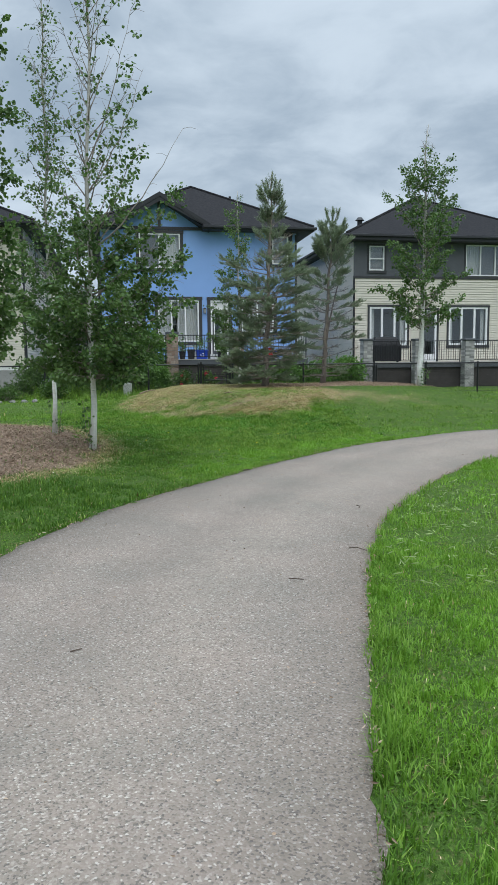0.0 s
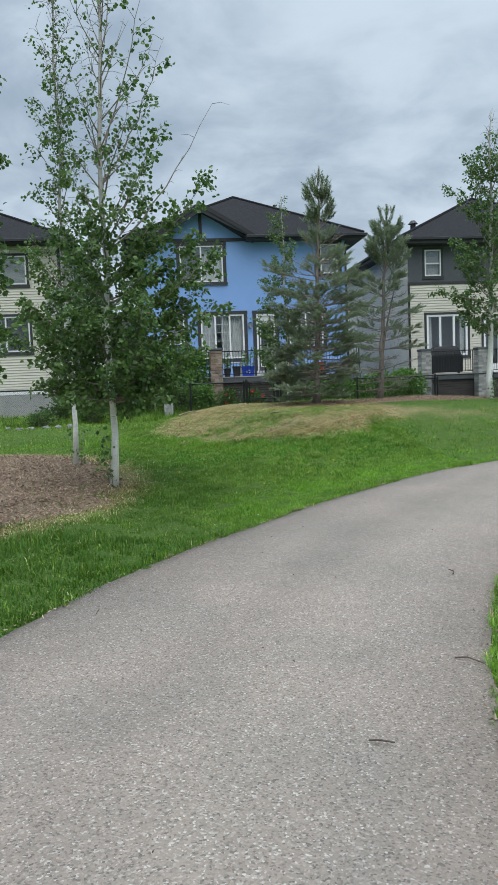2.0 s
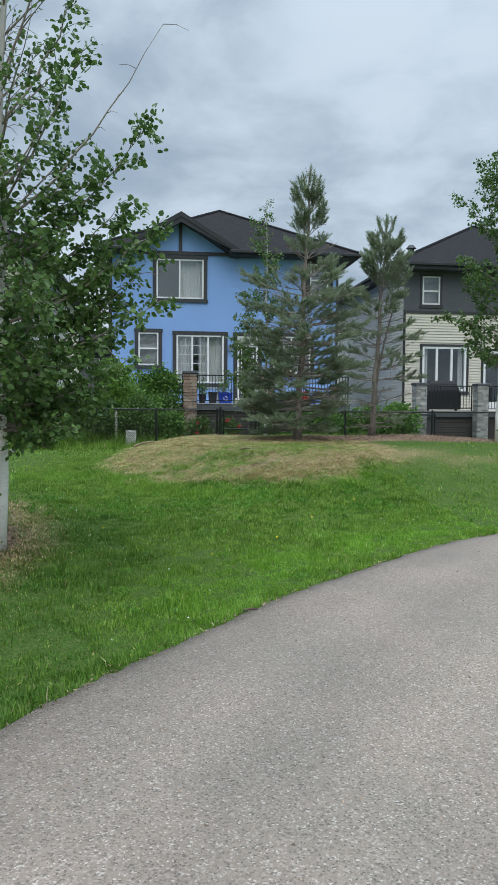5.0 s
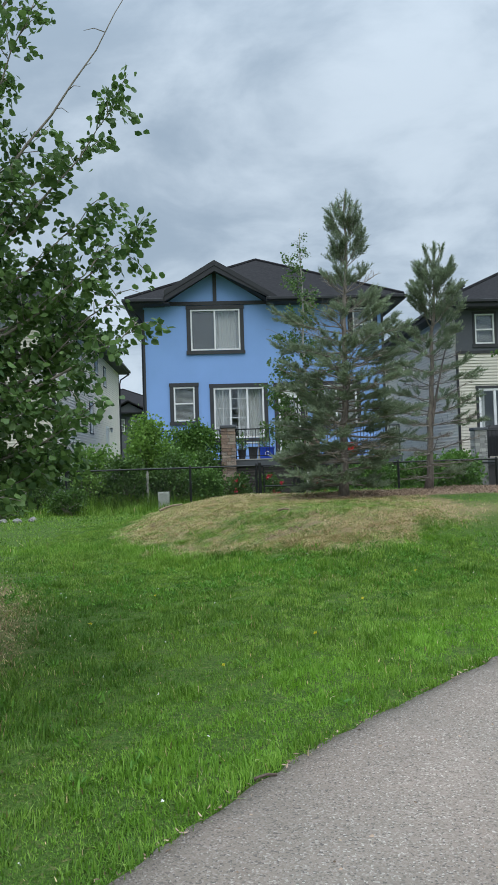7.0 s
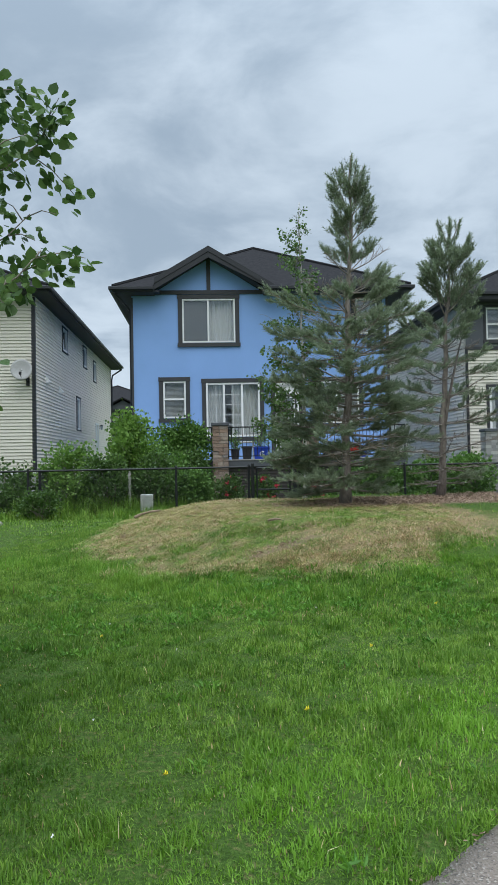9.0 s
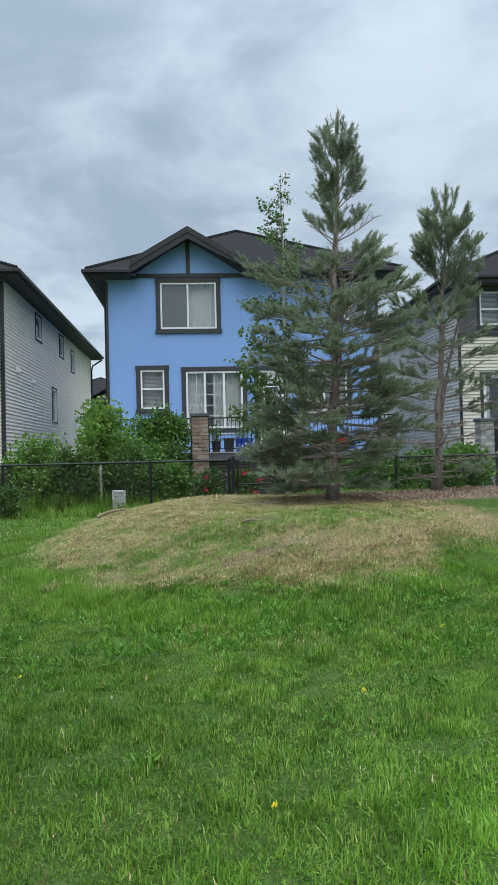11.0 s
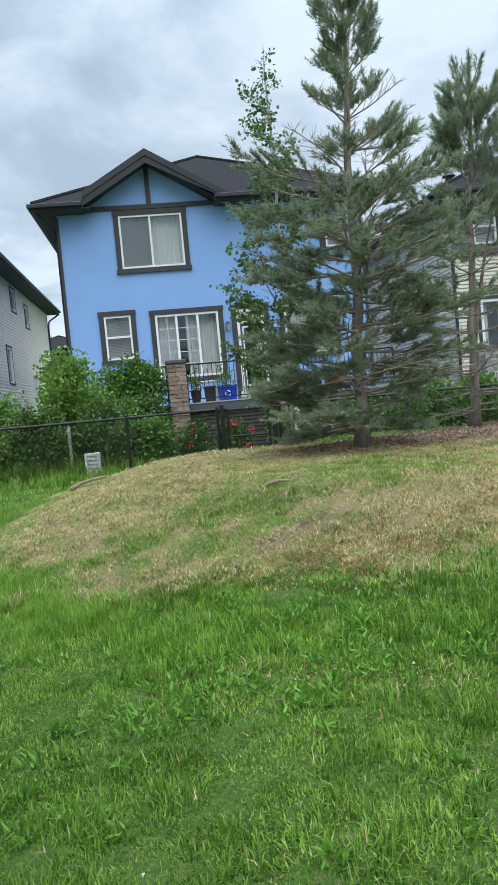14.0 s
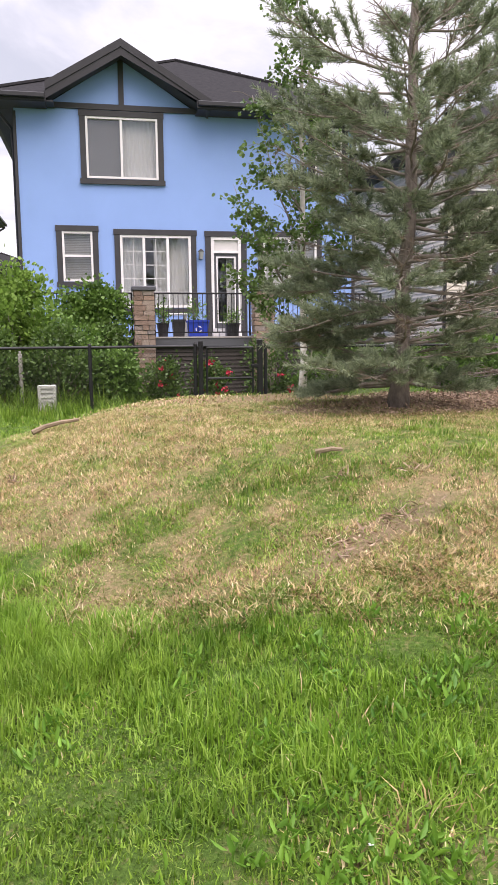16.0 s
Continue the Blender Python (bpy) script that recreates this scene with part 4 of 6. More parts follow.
part("corner_board", boxes((LX - 0.1, LX + 0.03, LY - 0.03, LY - 0.003, 1.2, LT - 0.05), (LX + 0.003, LX + 0.03, LY, LY + 0.1, 1.2, LT - 0.05)), M_FASCIA, lh, "near-black corner board")
part("corner_board", rf.slabs((LB - LY - 0.1, LB - LY + 0.03, 1.0, LT - 0.1, 0.003, 0.035)), M_FASCIA, lh)
part("wall", boxes((-13.8, -13.6, LY + 0.2, LB, 0.1, LT)), M_LIFTBEIGE, lh)
part("wall", boxes((-13.6, LX - 0.2, LB - 0.2, LB, 0.1, LT)), M_LIFTBEIGE, lh)
part("inner_wall", boxes((-13.6, LX - 3.0, LY + 3.0, LY + 3.1, 0.1, LT)), M_ROOM, lh)
part("inner_wall", boxes((LX - 3.0, LX - 2.9, LY + 3.0, LB - 0.2, 0.1, LT)), M_ROOM, lh)
hip_roof(-14.4, LX + 0.62, LY - 0.6, LB + 0.5, LT + 0.22, 0.5, lh)
V, F = [], []
tube(V, F, [(LX + 0.66, LB + 0.35, 7.5), (LX + 0.12, LB + 0.1, 7.1), (LX + 0.08, LB - 0.05, 6.8), (LX + 0.08, LB - 0.05, 0.6)], [0.05] * 4, 4)
raw("downspout", V, F, M_FASCIA, lh)


def wall_vent(u, z):
    v = thing("wall_vent", rf.at(u, z, 0), "white hooded dryer vent on beige siding", "vent", "hooded wall vents")
    part("plate", rf.slabs((u - 0.14, u + 0.14, z - 0.14, z + 0.14, 0.02, 0.04)), M_WHITE, v)
    bm = bmesh.new()
    vs = [bm.verts.new(rf.at(*c)) for c in ((u - 0.11, z + 0.12, 0.04), (u + 0.11, z + 0.12, 0.04), (u + 0.11, z - 0.1, 0.2), (u - 0.11, z - 0.1, 0.2), (u - 0.11, z - 0.12, 0.04), (u + 0.11, z - 0.12, 0.04))]
    for f in ((0, 1, 2, 3), (3, 2, 5, 4), (0, 3, 4), (1, 5, 2)):
        bm.faces.new([vs[i] for i in f])
    part("hood", bm, M_WHITE, v)


wall_vent(1.75, 4.75)
wall_vent(4.15, 4.6)


def satellite_dish(x, y, z):
    s = thing("satellite_dish", (x, y, z), "pale grey satellite dish on a dark wall bracket", "satellite dish")
    V, F = [], []
    c, axis = Vector((x - 0.12, y - 0.42, z + 0.28)), Vector((0.15, -0.95, 0.28)).normalized()
    a = axis.cross(Vector((0, 0, 1))).normalized()
    b = axis.cross(a)
    for ring in range(6):
        rr = 0.36 * ring / 5
        for j in range(20):
            w = 2 * math.pi * j / 20
            V.append(tuple(c + a * rr * math.cos(w) + b * rr * 1.08 * math.sin(w) + axis * 0.5 * rr * rr))
    for ring in range(5):
        for j in range(20):
            F.append((ring * 20 + j, ring * 20 + (j + 1) % 20, ring * 20 + 20 + (j + 1) % 20, ring * 20 + 20 + j))
    dish = raw("dish", V, F, M_CONC, s, "shallow grey reflector", True)
    md = dish.modifiers.new("thick", "SOLIDIFY")
    md.thickness = 0.012
    V, F = [], []
    tube(V, F, [(x, y, z - 0.05), (x, y - 0.2, z - 0.02), tuple(c)], [0.025, 0.025, 0.02], 8)
    raw("mast", V, F, M_BLACK, s)
    V, F = [], []
    tube(V, F, [(c.x, c.y + 0.02, c.z - 0.3), tuple(c + axis * 0.42 + Vector((0, 0, -0.28)))], [0.014, 0.014], 6)
    raw("feed_arm", V, F, M_BLACK, s)
    part("feed_horn", boxes((c.x + 0.02, c.x + 0.1, c.y - 0.46, c.y - 0.36, c.z - 0.2, c.z - 0.1), bevel=0.015), M_POT, s)
    part("bracket", boxes((x - 0.06, x + 0.06, y - 0.03, y, z - 0.22, z + 0.08)), M_BLACK, s)


satellite_dish(-4.42, LY - 0.035, 4.55)
sl = wall_lamp(LX, LY, 0, "black outdoor wall lantern beside a side door")
sl.matrix_world = Matrix.Translation((LX + 0.004, LY + 15.0, 3.6)) @ Matrix.Rotation(radians(90), 4, "Z")
gm = thing("gas_meter", rf.at(10.6, 1.6, 0.1), "grey gas meter with pipes on the siding", "gas meter")
part("meter_body", rf.slabs((10.4, 10.75, 1.5, 1.95, 0.08, 0.3)), M_METAL, gm)
V, F = [], []
tube(V, F, [rf.at(10.3, 0.3, 0.15), rf.at(10.3, 2.2, 0.15), rf.at(10.6, 2.2, 0.15), rf.at(10.6, 1.9, 0.15)], [0.03] * 4, 6)
tube(V, F, [rf.at(10.7, 1.9, 0.15), rf.at(10.7, 2.3, 0.15), rf.at(11.1, 2.3, 0.1), rf.at(11.1, 2.6, -0.02)], [0.03] * 4, 6)
raw("pipework", V, F, M_METAL, gm)

# the house with the covered grill
RX, RY = 11.42, 35.5
rh = thing("house", (16.7, 42, 0.15), "two-storey beige lap-sided house with slate upper band and dark roof", "house")
hf = Face((0, RY, 0), (1, 0, 0), (0, -1, 0))
R1, R2, R3, R4, RD = (12.2, 12.98, 5.93, 7.12), (17.3, 19.7, 5.72, 7.25), (12.25, 14.22, 2.25, 4.15), (16.45, 18.55, 2.25, 4.15), (15.0, 15.8, 1.42, 4.0)
HOLES = [R1, R2, R3, R4, RD]
wall(hf, RX, 21.9, 0.1, 7.35, HOLES, M_BEIGE, rh)
siding(hf, RX + 0.06, 21.9, 1.2, 5.55, [(a - 0.12, b + 0.12, c - 0.16, d + 0.12) for a, b, c, d in (R3, R4, RD)], M_BEIGE, rh, 0.12)
wall(Face((0, RY - 0.03, 0), (1, 0, 0), (0, -1, 0)), RX, 21.9, 5.66, 7.33, [(a - 0.1, b + 0.1, c - 0.15, d + 0.1) for a, b, c, d in (R1, R2)], M_PANEL, rh, 0.027, "upper_band")
part("band_trim", hf.slabs((RX - 0.03, 21.9, 5.55, 5.657, 0.003, 0.06)), M_TRIM, rh)
part("corner_board", hf.slabs((RX - 0.03, RX + 0.055, 0.2, 5.547, 0.003, 0.05)), M_FASCIA, rh)
window(hf, *R1, rh, (), (), (("blind", 0, 1),), rail=6.5, trim=0.09)
window(hf, *R2, rh, (18.1, 18.9), (), (("curtain", 0, 0.35), ("screen", 0.36, 1)), trim=0.09)
window(hf, *R3, rh, (12.9, 13.56), (), (("curtain", 0, 0.12), ("curtain", 0.88, 1)), trim=0.1, fw=0.09)
window(hf, *R4, rh, (17.15, 17.85), (), (("curtain", 0, 0.1), ("curtain", 0.9, 1)), trim=0.1, fw=0.09)
rd = part("door", hf.slabs((15.0, 15.1, 1.42, 4.0, -0.1, 0.03), (15.7, 15.8, 1.42, 4.0, -0.1, 0.03), (15.1, 15.7, 3.9, 4.0, -0.1, 0.03), (15.1, 15.7, 1.42, 1.8, -0.08, -0.02)), M_WHITE, rh, "white glazed patio door")
part("pane", hf.slabs((15.1, 15.7, 1.8, 3.9, -0.05, -0.044)), M_GLASS, rd).visible_shadow = False
part("trim", hf.slabs((14.9, 14.997, 1.42, 4.0, 0.003, 0.045), (15.803, 15.9, 1.42, 4.0, 0.003, 0.045), (14.9, 15.9, 4.003, 4.1, 0.003, 0.05)), M_TRIM, rd)
sf = Face((RX, RY, 0), (0, 1, 0), (-1, 0, 0))
wall(sf, 0.2, 12.0, 0.1, 7.35, [], M_BEIGE, rh)
siding(sf, 0.06, 12.0, 1.0, 7.33, [], M_LIFTBEIGE, rh, 0.125)
part("side_foundation", sf.slabs((0.05, 12, 0.0, 0.99, 0.003, 0.03)), M_CONC, rh)
part("wall", boxes((21.7, 21.9, RY + 0.2, 47.5, 0.1, 7.35)), M_BEIGE, rh)
part("wall", boxes((RX + 0.2, 21.7, 47.3, 47.5, 0.1, 7.35)), M_BEIGE, rh)
part("inner_wall", boxes((RX + 0.2, 21.7, RY + 3.2, RY + 3.3, 0.1, 7.35)), M_ROOM, rh)
part("floor_slab", boxes((RX + 0.2, 21.7, RY + 0.2, RY + 3.2, 4.6, 4.8)), M_ROOM, rh)
hip_roof(10.87, 22.5, 34.92, 48.0, 7.62, 0.515, rh, fascia=0.3)
bm = bmesh.new()
bmesh.ops.create_cone(bm, cap_ends=True, segments=10, radius1=0.13, radius2=0.13, depth=0.35, matrix=Matrix.Translation((12.3, 37.3, 8.5)))
bmesh.ops.create_cone(bm, cap_ends=True, segments=10, radius1=0.24, radius2=0.1, depth=0.16, matrix=Matrix.Translation((12.3, 37.3, 8.74)))
part("roof_vent", bm, M_FASCIA, rh)

deck(11.0, 20.5, 33.2, RY - 0.06, 1.40, 0.15, "raised pale board deck with near-black skirting")
for x0, z0 in ((11.02, 0.15), (13.55, 0.15), (16.05, 0.15)):
    stone_pillar(x0, x0 + 0.45, 32.74, 33.19, z0, 2.5, "stone_pillar", "grey stacked ledge-stone pillar with dark cap", "grey deck pillars", False)
for a, b in ((11.48, 13.54), (14.01, 16.04), (16.51, 20.4)):
    railing(a, b, 33.25, 1.405, 2.42, "black metal deck railing with thin upright balusters", "deck railings")


def covered_grill(x0, x1, y0, y1, z0, z1):
    g = thing("covered_grill", ((x0 + x1) / 2, (y0 + y1) / 2, z0), "barbecue grill under a black fitted cover", "grill")
    xm = (x0 + x1) / 2
    bm = bmesh.new()
    prof = [(0.0, 1.0), (0.05, 1.03), (0.62, 1.0), (0.68, 0.97), (0.9, 0.80), (0.98, 0.68), (1.0, 0.55)]
    rings = []
    r = random.Random(5)
    for h, w in prof:
        ring = []
        for j in range(28):
            a = 2 * math.pi * j / 28
            cx, sy = math.cos(a), math.sin(a)
            e = 0.22
            px_, py_ = math.copysign(abs(cx) ** e, cx), math.copysign(abs(sy) ** e, sy)
            f = w * (1 + r.uniform(-0.015, 0.015))
            ring.append(bm.verts.new((xm + px_ * (x1 - x0) / 2 * f, (y0 + y1) / 2 + py_ * (y1 - y0) / 2 * f, z0 + 0.06 + h * (z1 - z0 - 0.06))))
        rings.append(ring)
    for a, b in zip(rings[:-1], rings[1:]):
        for j in range(28):
            bm.faces.new((a[j], a[(j + 1) % 28], b[(j + 1) % 28], b[j]))
    bm.faces.new(rings[-1]), bm.faces.new(rings[0][::-1])
    part("cover", bm, M_COVER, g, "black cloth cover")
    for x in (x0 + 0.15, x1 - 0.15):
        part("wheel", boxes((x - 0.05, x + 0.05, y0 + 0.1, y0 + 0.2, z0, z0 + 0.09), bevel=0.02), M_POT, g)


covered_grill(11.72, 13.2, 33.55, 34.2, 1.40, 2.62)

# a house far off between the two nearer ones
fh = thing("house", (-7, 80, 0.2), "distant dark grey house with gabled front and white windows", "house")
ff = Face((0, 75, 0), (1, 0, 0), (0, -1, 0))
FW = [(-7.3, -6.2, 4.7, 5.9), (-5.6, -4.4, 4.7, 5.9)]
wall(ff, -13, -1, 0.1, 6.3, FW, M_PANEL, fh)
siding(ff, -13, -1, 0.2, 6.3, [(a - 0.1, b + 0.1, c - 0.16, d + 0.1) for a, b, c, d in FW], M_PANEL, fh, 0.18)
for w in FW:
    window(ff, *w, fh, (), (), (("blind", 0, 1),), rail=5.3, trim=0.08)
part("wall", boxes((-13, -12.8, 75.2, 86, 0.1, 6.3), (-1.2, -1, 75.2, 86, 0.1, 6.3), (-12.8, -1.2, 85.8, 86, 0.1, 6.3), (-12.8, -1.2, 78.2, 78.3, 0.1, 6.3)), M_PANEL, fh)
hip_roof(-13.6, -0.4, 74.4, 86.6, 6.5, 0.42, fh)
V = [(-7.9, 74.0, 6.45), (-5.75, 74.0, 7.55), (-3.6, 74.0, 6.45), (-7.9, 75.0, 6.45), (-5.75, 77.5, 7.55), (-3.6, 75.0, 6.45)]
V += [(x, y, z - 0.12) for x, y, z in V]
raw("gable_roof", V, [(0, 1, 4, 3), (1, 2, 5, 4), (6, 9, 10, 7), (7, 10, 11, 8), (0, 6, 7, 1), (1, 7, 8, 2), (0, 3, 9, 6), (2, 8, 11, 5)], M_SHINGLE, fh)
raw("gable_wall", [(-7.6, 74.4, 6.3), (-3.9, 74.4, 6.3), (-5.75, 74.4, 7.3), (-7.6, 74.6, 6.3), (-3.9, 74.6, 6.3), (-5.75, 74.6, 7.3)], [(0, 1, 2), (5, 4, 3), (0, 3, 4, 1), (1, 4, 5, 2), (2, 5, 3, 0)], M_PANEL, fh)


# ---- fence and gate ----
FY = 27.65


def ground_z(x, y):
    return float(height(x, y))


def chain_link(a, b, z0, z1, parent):
    """Woven wire between two posts: crossing diagonals, each a thin three-sided wire."""
    V, F = [], []
    a, b = Vector(a), Vector(b)
    L, H = (b - a).length, z1 - z0
    u = (b - a).normalized()
    out = Vector((-u.y, u.x, 0))
    step, w = 0.062, 0.0022
    n = int((L + H) / step)
    for s in (1, -1):
        for i in range(n):
            c = -H + i * step
            lo, hi = max(0.0, -c), min(H, L - c)
            if hi - lo < 0.02:
                continue
            pts = []
            for t in (lo, hi):
                x = c + t
                x = x if s == 1 else L - x
                pts.append(a + u * x + Vector((0, 0, z0 - a.z + t)))
            k = len(V)
            for p in pts:
                V.extend([tuple(p + out * (w * s * 2) + Vector((0, 0, w))), tuple(p + out * (w * s * 2) - Vector((0, 0, w))), tuple(p + out * (w * (s * 2 + 2)))])
            F.extend([(k, k + 1, k + 4, k + 3), (k + 1, k + 2, k + 5, k + 4), (k + 2, k, k + 3, k + 5)])
    return tagged(raw("wire_mesh", V, F, M_WIRE, parent), kind="stuff")


def fence_run(points, top, label):
    x0, y0 = points[0]
    f = thing("chain_link_fence", (x0, y0, ground_z(x0, y0)), label, "fence", "yard fences")
    for x, y in points:
        g = ground_z(x, y)
        V, F = [], []
        tube(V, F, [(x, y, g - 0.1), (x, y, top + 0.02), (x, y, top + 0.05)], [0.034, 0.034, 0.02], 8)
        raw("post", V, F, M_BLACK, f)
    for (xa, ya), (xb, yb) in zip(points[:-1], points[1:]):
        bar("top_rail", (xa, ya, top - 0.02), (xb, yb, top - 0.02), 0.024, M_BLACK, f)
        g = min(ground_z(xa, ya), ground_z(xb, yb))
        bar("tension_wire", (xa, ya, g + 0.06), (xb, yb, g + 0.06), 0.005, M_BLACK, f, 4)
        chain_link((xa, ya + 0.03, 0), (xb, yb + 0.03, 0), g + 0.05, top - 0.02, f)
    return f


TOP = 1.42
fence_run([(-11.8, FY), (-8.8, FY), (-5.8, FY), (-2.75, FY), (0.98, FY), (2.84, FY)], TOP, "black chain-link fence along the back yards")
fence_run([(4.14, FY), (6.9, FY), (9.75, FY), (11.9, FY), (14.1, FY), (17.2, FY), (20.3, FY)], TOP - 0.02, "black chain-link fence along the back yards")
fence_run([(-2.55, FY + 0.4), (-2.6, 30.4), (-2.65, 33.4)], TOP - 0.02, "black chain-link fence between two yards")
fence_run([(9.95, FY + 0.3), (10.1, 30.6), (10.2, 33.4)], TOP - 0.12, "black chain-link fence between two yards")
gate = thing("garden_gate", (3.5, FY, ground_z(3.5, FY)), "closed black metal garden gate with wire mesh", "gate")
g0 = ground_z(3.5, FY)
part("gate_post", boxes((2.90, 2.98, FY - 0.04, FY + 0.04, g0 - 0.1, TOP + 0.08), bevel=0.01), M_BLACK, gate)
part("gate_post", boxes((3.98, 4.08, FY - 0.05, FY + 0.05, g0 - 0.1, TOP + 0.1), bevel=0.01), M_BLACK, gate)
V, F = [], []
for a, b in (((3.05, g0 + 0.1), (3.05, TOP - 0.05)), ((3.90, g0 + 0.1), (3.90, TOP - 0.05)), ((3.05, TOP - 0.05), (3.90, TOP - 0.05)), ((3.05, g0 + 0.1), (3.90, g0 + 0.1)), ((3.05, g0 + 0.62), (3.90, g0 + 0.62))):
    tube(V, F, [(a[0], FY, a[1]), (b[0], FY, b[1])], [0.021, 0.021], 8)
raw("gate_frame", V, F, M_BLACK, gate)
chain_link((3.05, FY + 0.02, 0), (3.90, FY + 0.02, 0), g0 + 0.1, TOP - 0.05, gate)
part("latch", boxes((3.86, 3.99, FY - 0.05, FY - 0.022, 1.0, 1.07), bevel=0.006), M_BLACK, gate)
for z in (0.45, 1.2):
    part("hinge", boxes((2.97, 3.06, FY - 0.03, FY + 0.03, z, z + 0.05)), M_BLACK, gate)


# ---- trees ----
def aspen(x, y, h, r0, lean, seed, profile, limbs, leaf, density, label, first=0.16, twist=0.0, name="aspen_tree", low=1.25, wide=None, steep=((0.1, 10), (0.3, 22), (0.5, 42), (1, 62)), boughs=()):
    """A pale-barked tree: tapered trunk, rising limbs, twigs, and single leaves on the twigs."""
    rr, rng = random.Random(seed), np.random.default_rng(seed)
    z0 = ground_z(x, y) - 0.06
    tree = thing(name, (x, y, z0 + 0.06), label, "tree")
    n = 12
    spine, rad = [], []
    for i in range(n + 1):
        t = i / n
        j = 0.035 * h / 8
        spine.append(Vector((x + lean[0] * t * h + rr.uniform(-j, j) * (t > 0.05), y + lean[1] * t * h + rr.uniform(-j, j) * (t > 0.05), z0 + t * h)))
        rad.append(r0 * (1.25 if i == 0 else 1.0) * (1 - 0.9 * t ** 0.9) + 0.004)
    V, F = [], []
    tube(V, F, spine, rad, 10)
    raw("trunk", V, F, M_ASPENBARK, tree, "chalky white bark with dark scars", True)
    LV, LF, P, D = [], [], [], []

    def on_trunk(t):
        f = t * n
        i = min(int(f), n - 1)
        return spine[i].lerp(spine[i + 1], f - i), rad[i] + (rad[i + 1] - rad[i]) * (f - i)

    def dress(pts, d, L, lush, bare=2):
        """Twigs along a limb, with leaves on the outer ones."""
        m = len(pts) - 1
        for i in range(1, m + 1):
            for _ in range(3 if L > 0.5 else 2):
                a = pts[i].lerp(pts[i - 1], rr.random())
                e = (d * 0.5 + Vector((rr.uniform(-1, 1), rr.uniform(-1, 1), rr.uniform(-0.55, 0.6)))).normalized()
                tl = rr.uniform(0.12, 0.36) * min(1.0, 0.5 + L * 0.5)
                b = a + e * tl * 0.5 + Vector((0, 0, 0.02))
                c = a + e * tl + Vector((0, 0, -0.05 * tl))
                leafy_twig = rr.random() < lush and i > bare
                if leafy_twig or rr.random() < 0.35:
                    tube(LV, LF, [a, b, c], [0.0045, 0.0035, 0.002], 3)
                if not leafy_twig:
                    continue
                for _ in range(int(tl * 84 * min(1.25, lush + 0.25))):
                    f = rr.random() ** 0.7
                    w = a.lerp(c, f)
                    P.append((w.x + rr.gauss(0, 0.04), w.y + rr.gauss(0, 0.04), w.z + rr.gauss(0, 0.04) - 0.01))
                    D.append((e.x, e.y, e.z))

    for k in range(limbs):
        t = first + (0.96 - first) * ((k + rr.random()) / limbs) ** low
        p, r = on_trunk(t)
        az = 2.39996 * k + twist + rr.uniform(-0.4, 0.4)
        L = profile(t) * rr.uniform(0.6, 1.15)
        if wide:
            L *= 1 + wide[1] * math.cos(az - wide[0])
        el = radians(bell(t, list(steep)) + rr.uniform(-12, 14))
        d = Vector((math.cos(az) * math.cos(el), math.sin(az) * math.cos(el), math.sin(el)))
        pts, rads, q = [p.copy()], [r * 0.42], p.copy()
        m = 7
        for i in range(m):
            d = (d + Vector((rr.uniform(-0.13, 0.13), rr.uniform(-0.13, 0.13), rr.uniform(-0.04, 0.12)))).normalized()
            q = q + d * L / m
            pts.append(q.copy())
            rads.append(max(0.0025, r * 0.42 * (1 - (i + 1) / m * 0.92)))
        tube(LV, LF, pts, rads, 5)
        dress(pts, d, L, density(t))
    # long single boughs: from a height on the trunk to a tip beside it
    for z_from, dx, dy, z_tip, lush in boughs:
        p, r = on_trunk((z_from - z0) / h)
        tip = Vector((spine[0].x + dx, spine[0].y + dy, z_tip))
        pts = []
        for i in range(10):
            f = i / 9
            sag = 0.16 * math.sin(math.pi * f) * (tip - p).length
            pts.append(p.lerp(tip, f) + Vector((rr.uniform(-0.03, 0.03), rr.uniform(-0.03, 0.03), -sag * 0.55)))
        tube(LV, LF, pts, [max(0.003, r * 0.5 * (1 - 0.9 * i / 9)) for i in range(10)], 5)
        dress(pts, (tip - p).normalized(), 1.2, lush, 3)
    # a few suckers with leaves near the foot
    for _ in range(2):
        a = spine[0] + Vector((rr.uniform(-0.08, 0.08), rr.uniform(-0.08, 0.08), 0.05))
        c = a + Vector((rr.uniform(-0.2, 0.2), rr.uniform(-0.2, 0.2), rr.uniform(0.5, 0.9)))
        tube(LV, LF, [a, c], [0.006, 0.003], 4)
        for _ in range(34):
            w = a.lerp(c, rr.random())
            P.append((w.x + rr.gauss(0, 0.06), w.y + rr.gauss(0, 0.06), w.z))
            D.append((rr.uniform(-1, 1), rr.uniform(-1, 1), 0.3))
    tagged(raw("branchwork", LV, LF, M_TWIG, tree, "grey-brown limbs and twigs", True), kind="stuff")
    crown = leaves("crown", P, D, leaf, M_ASPEN, tree, rng, 1.0, 0.55)
    crown["label"] = "small round dark green leaves"
    return tree


def bell(t, points):
    xs_, ys_ = zip(*points)
    return float(np.interp(t, xs_, ys_))


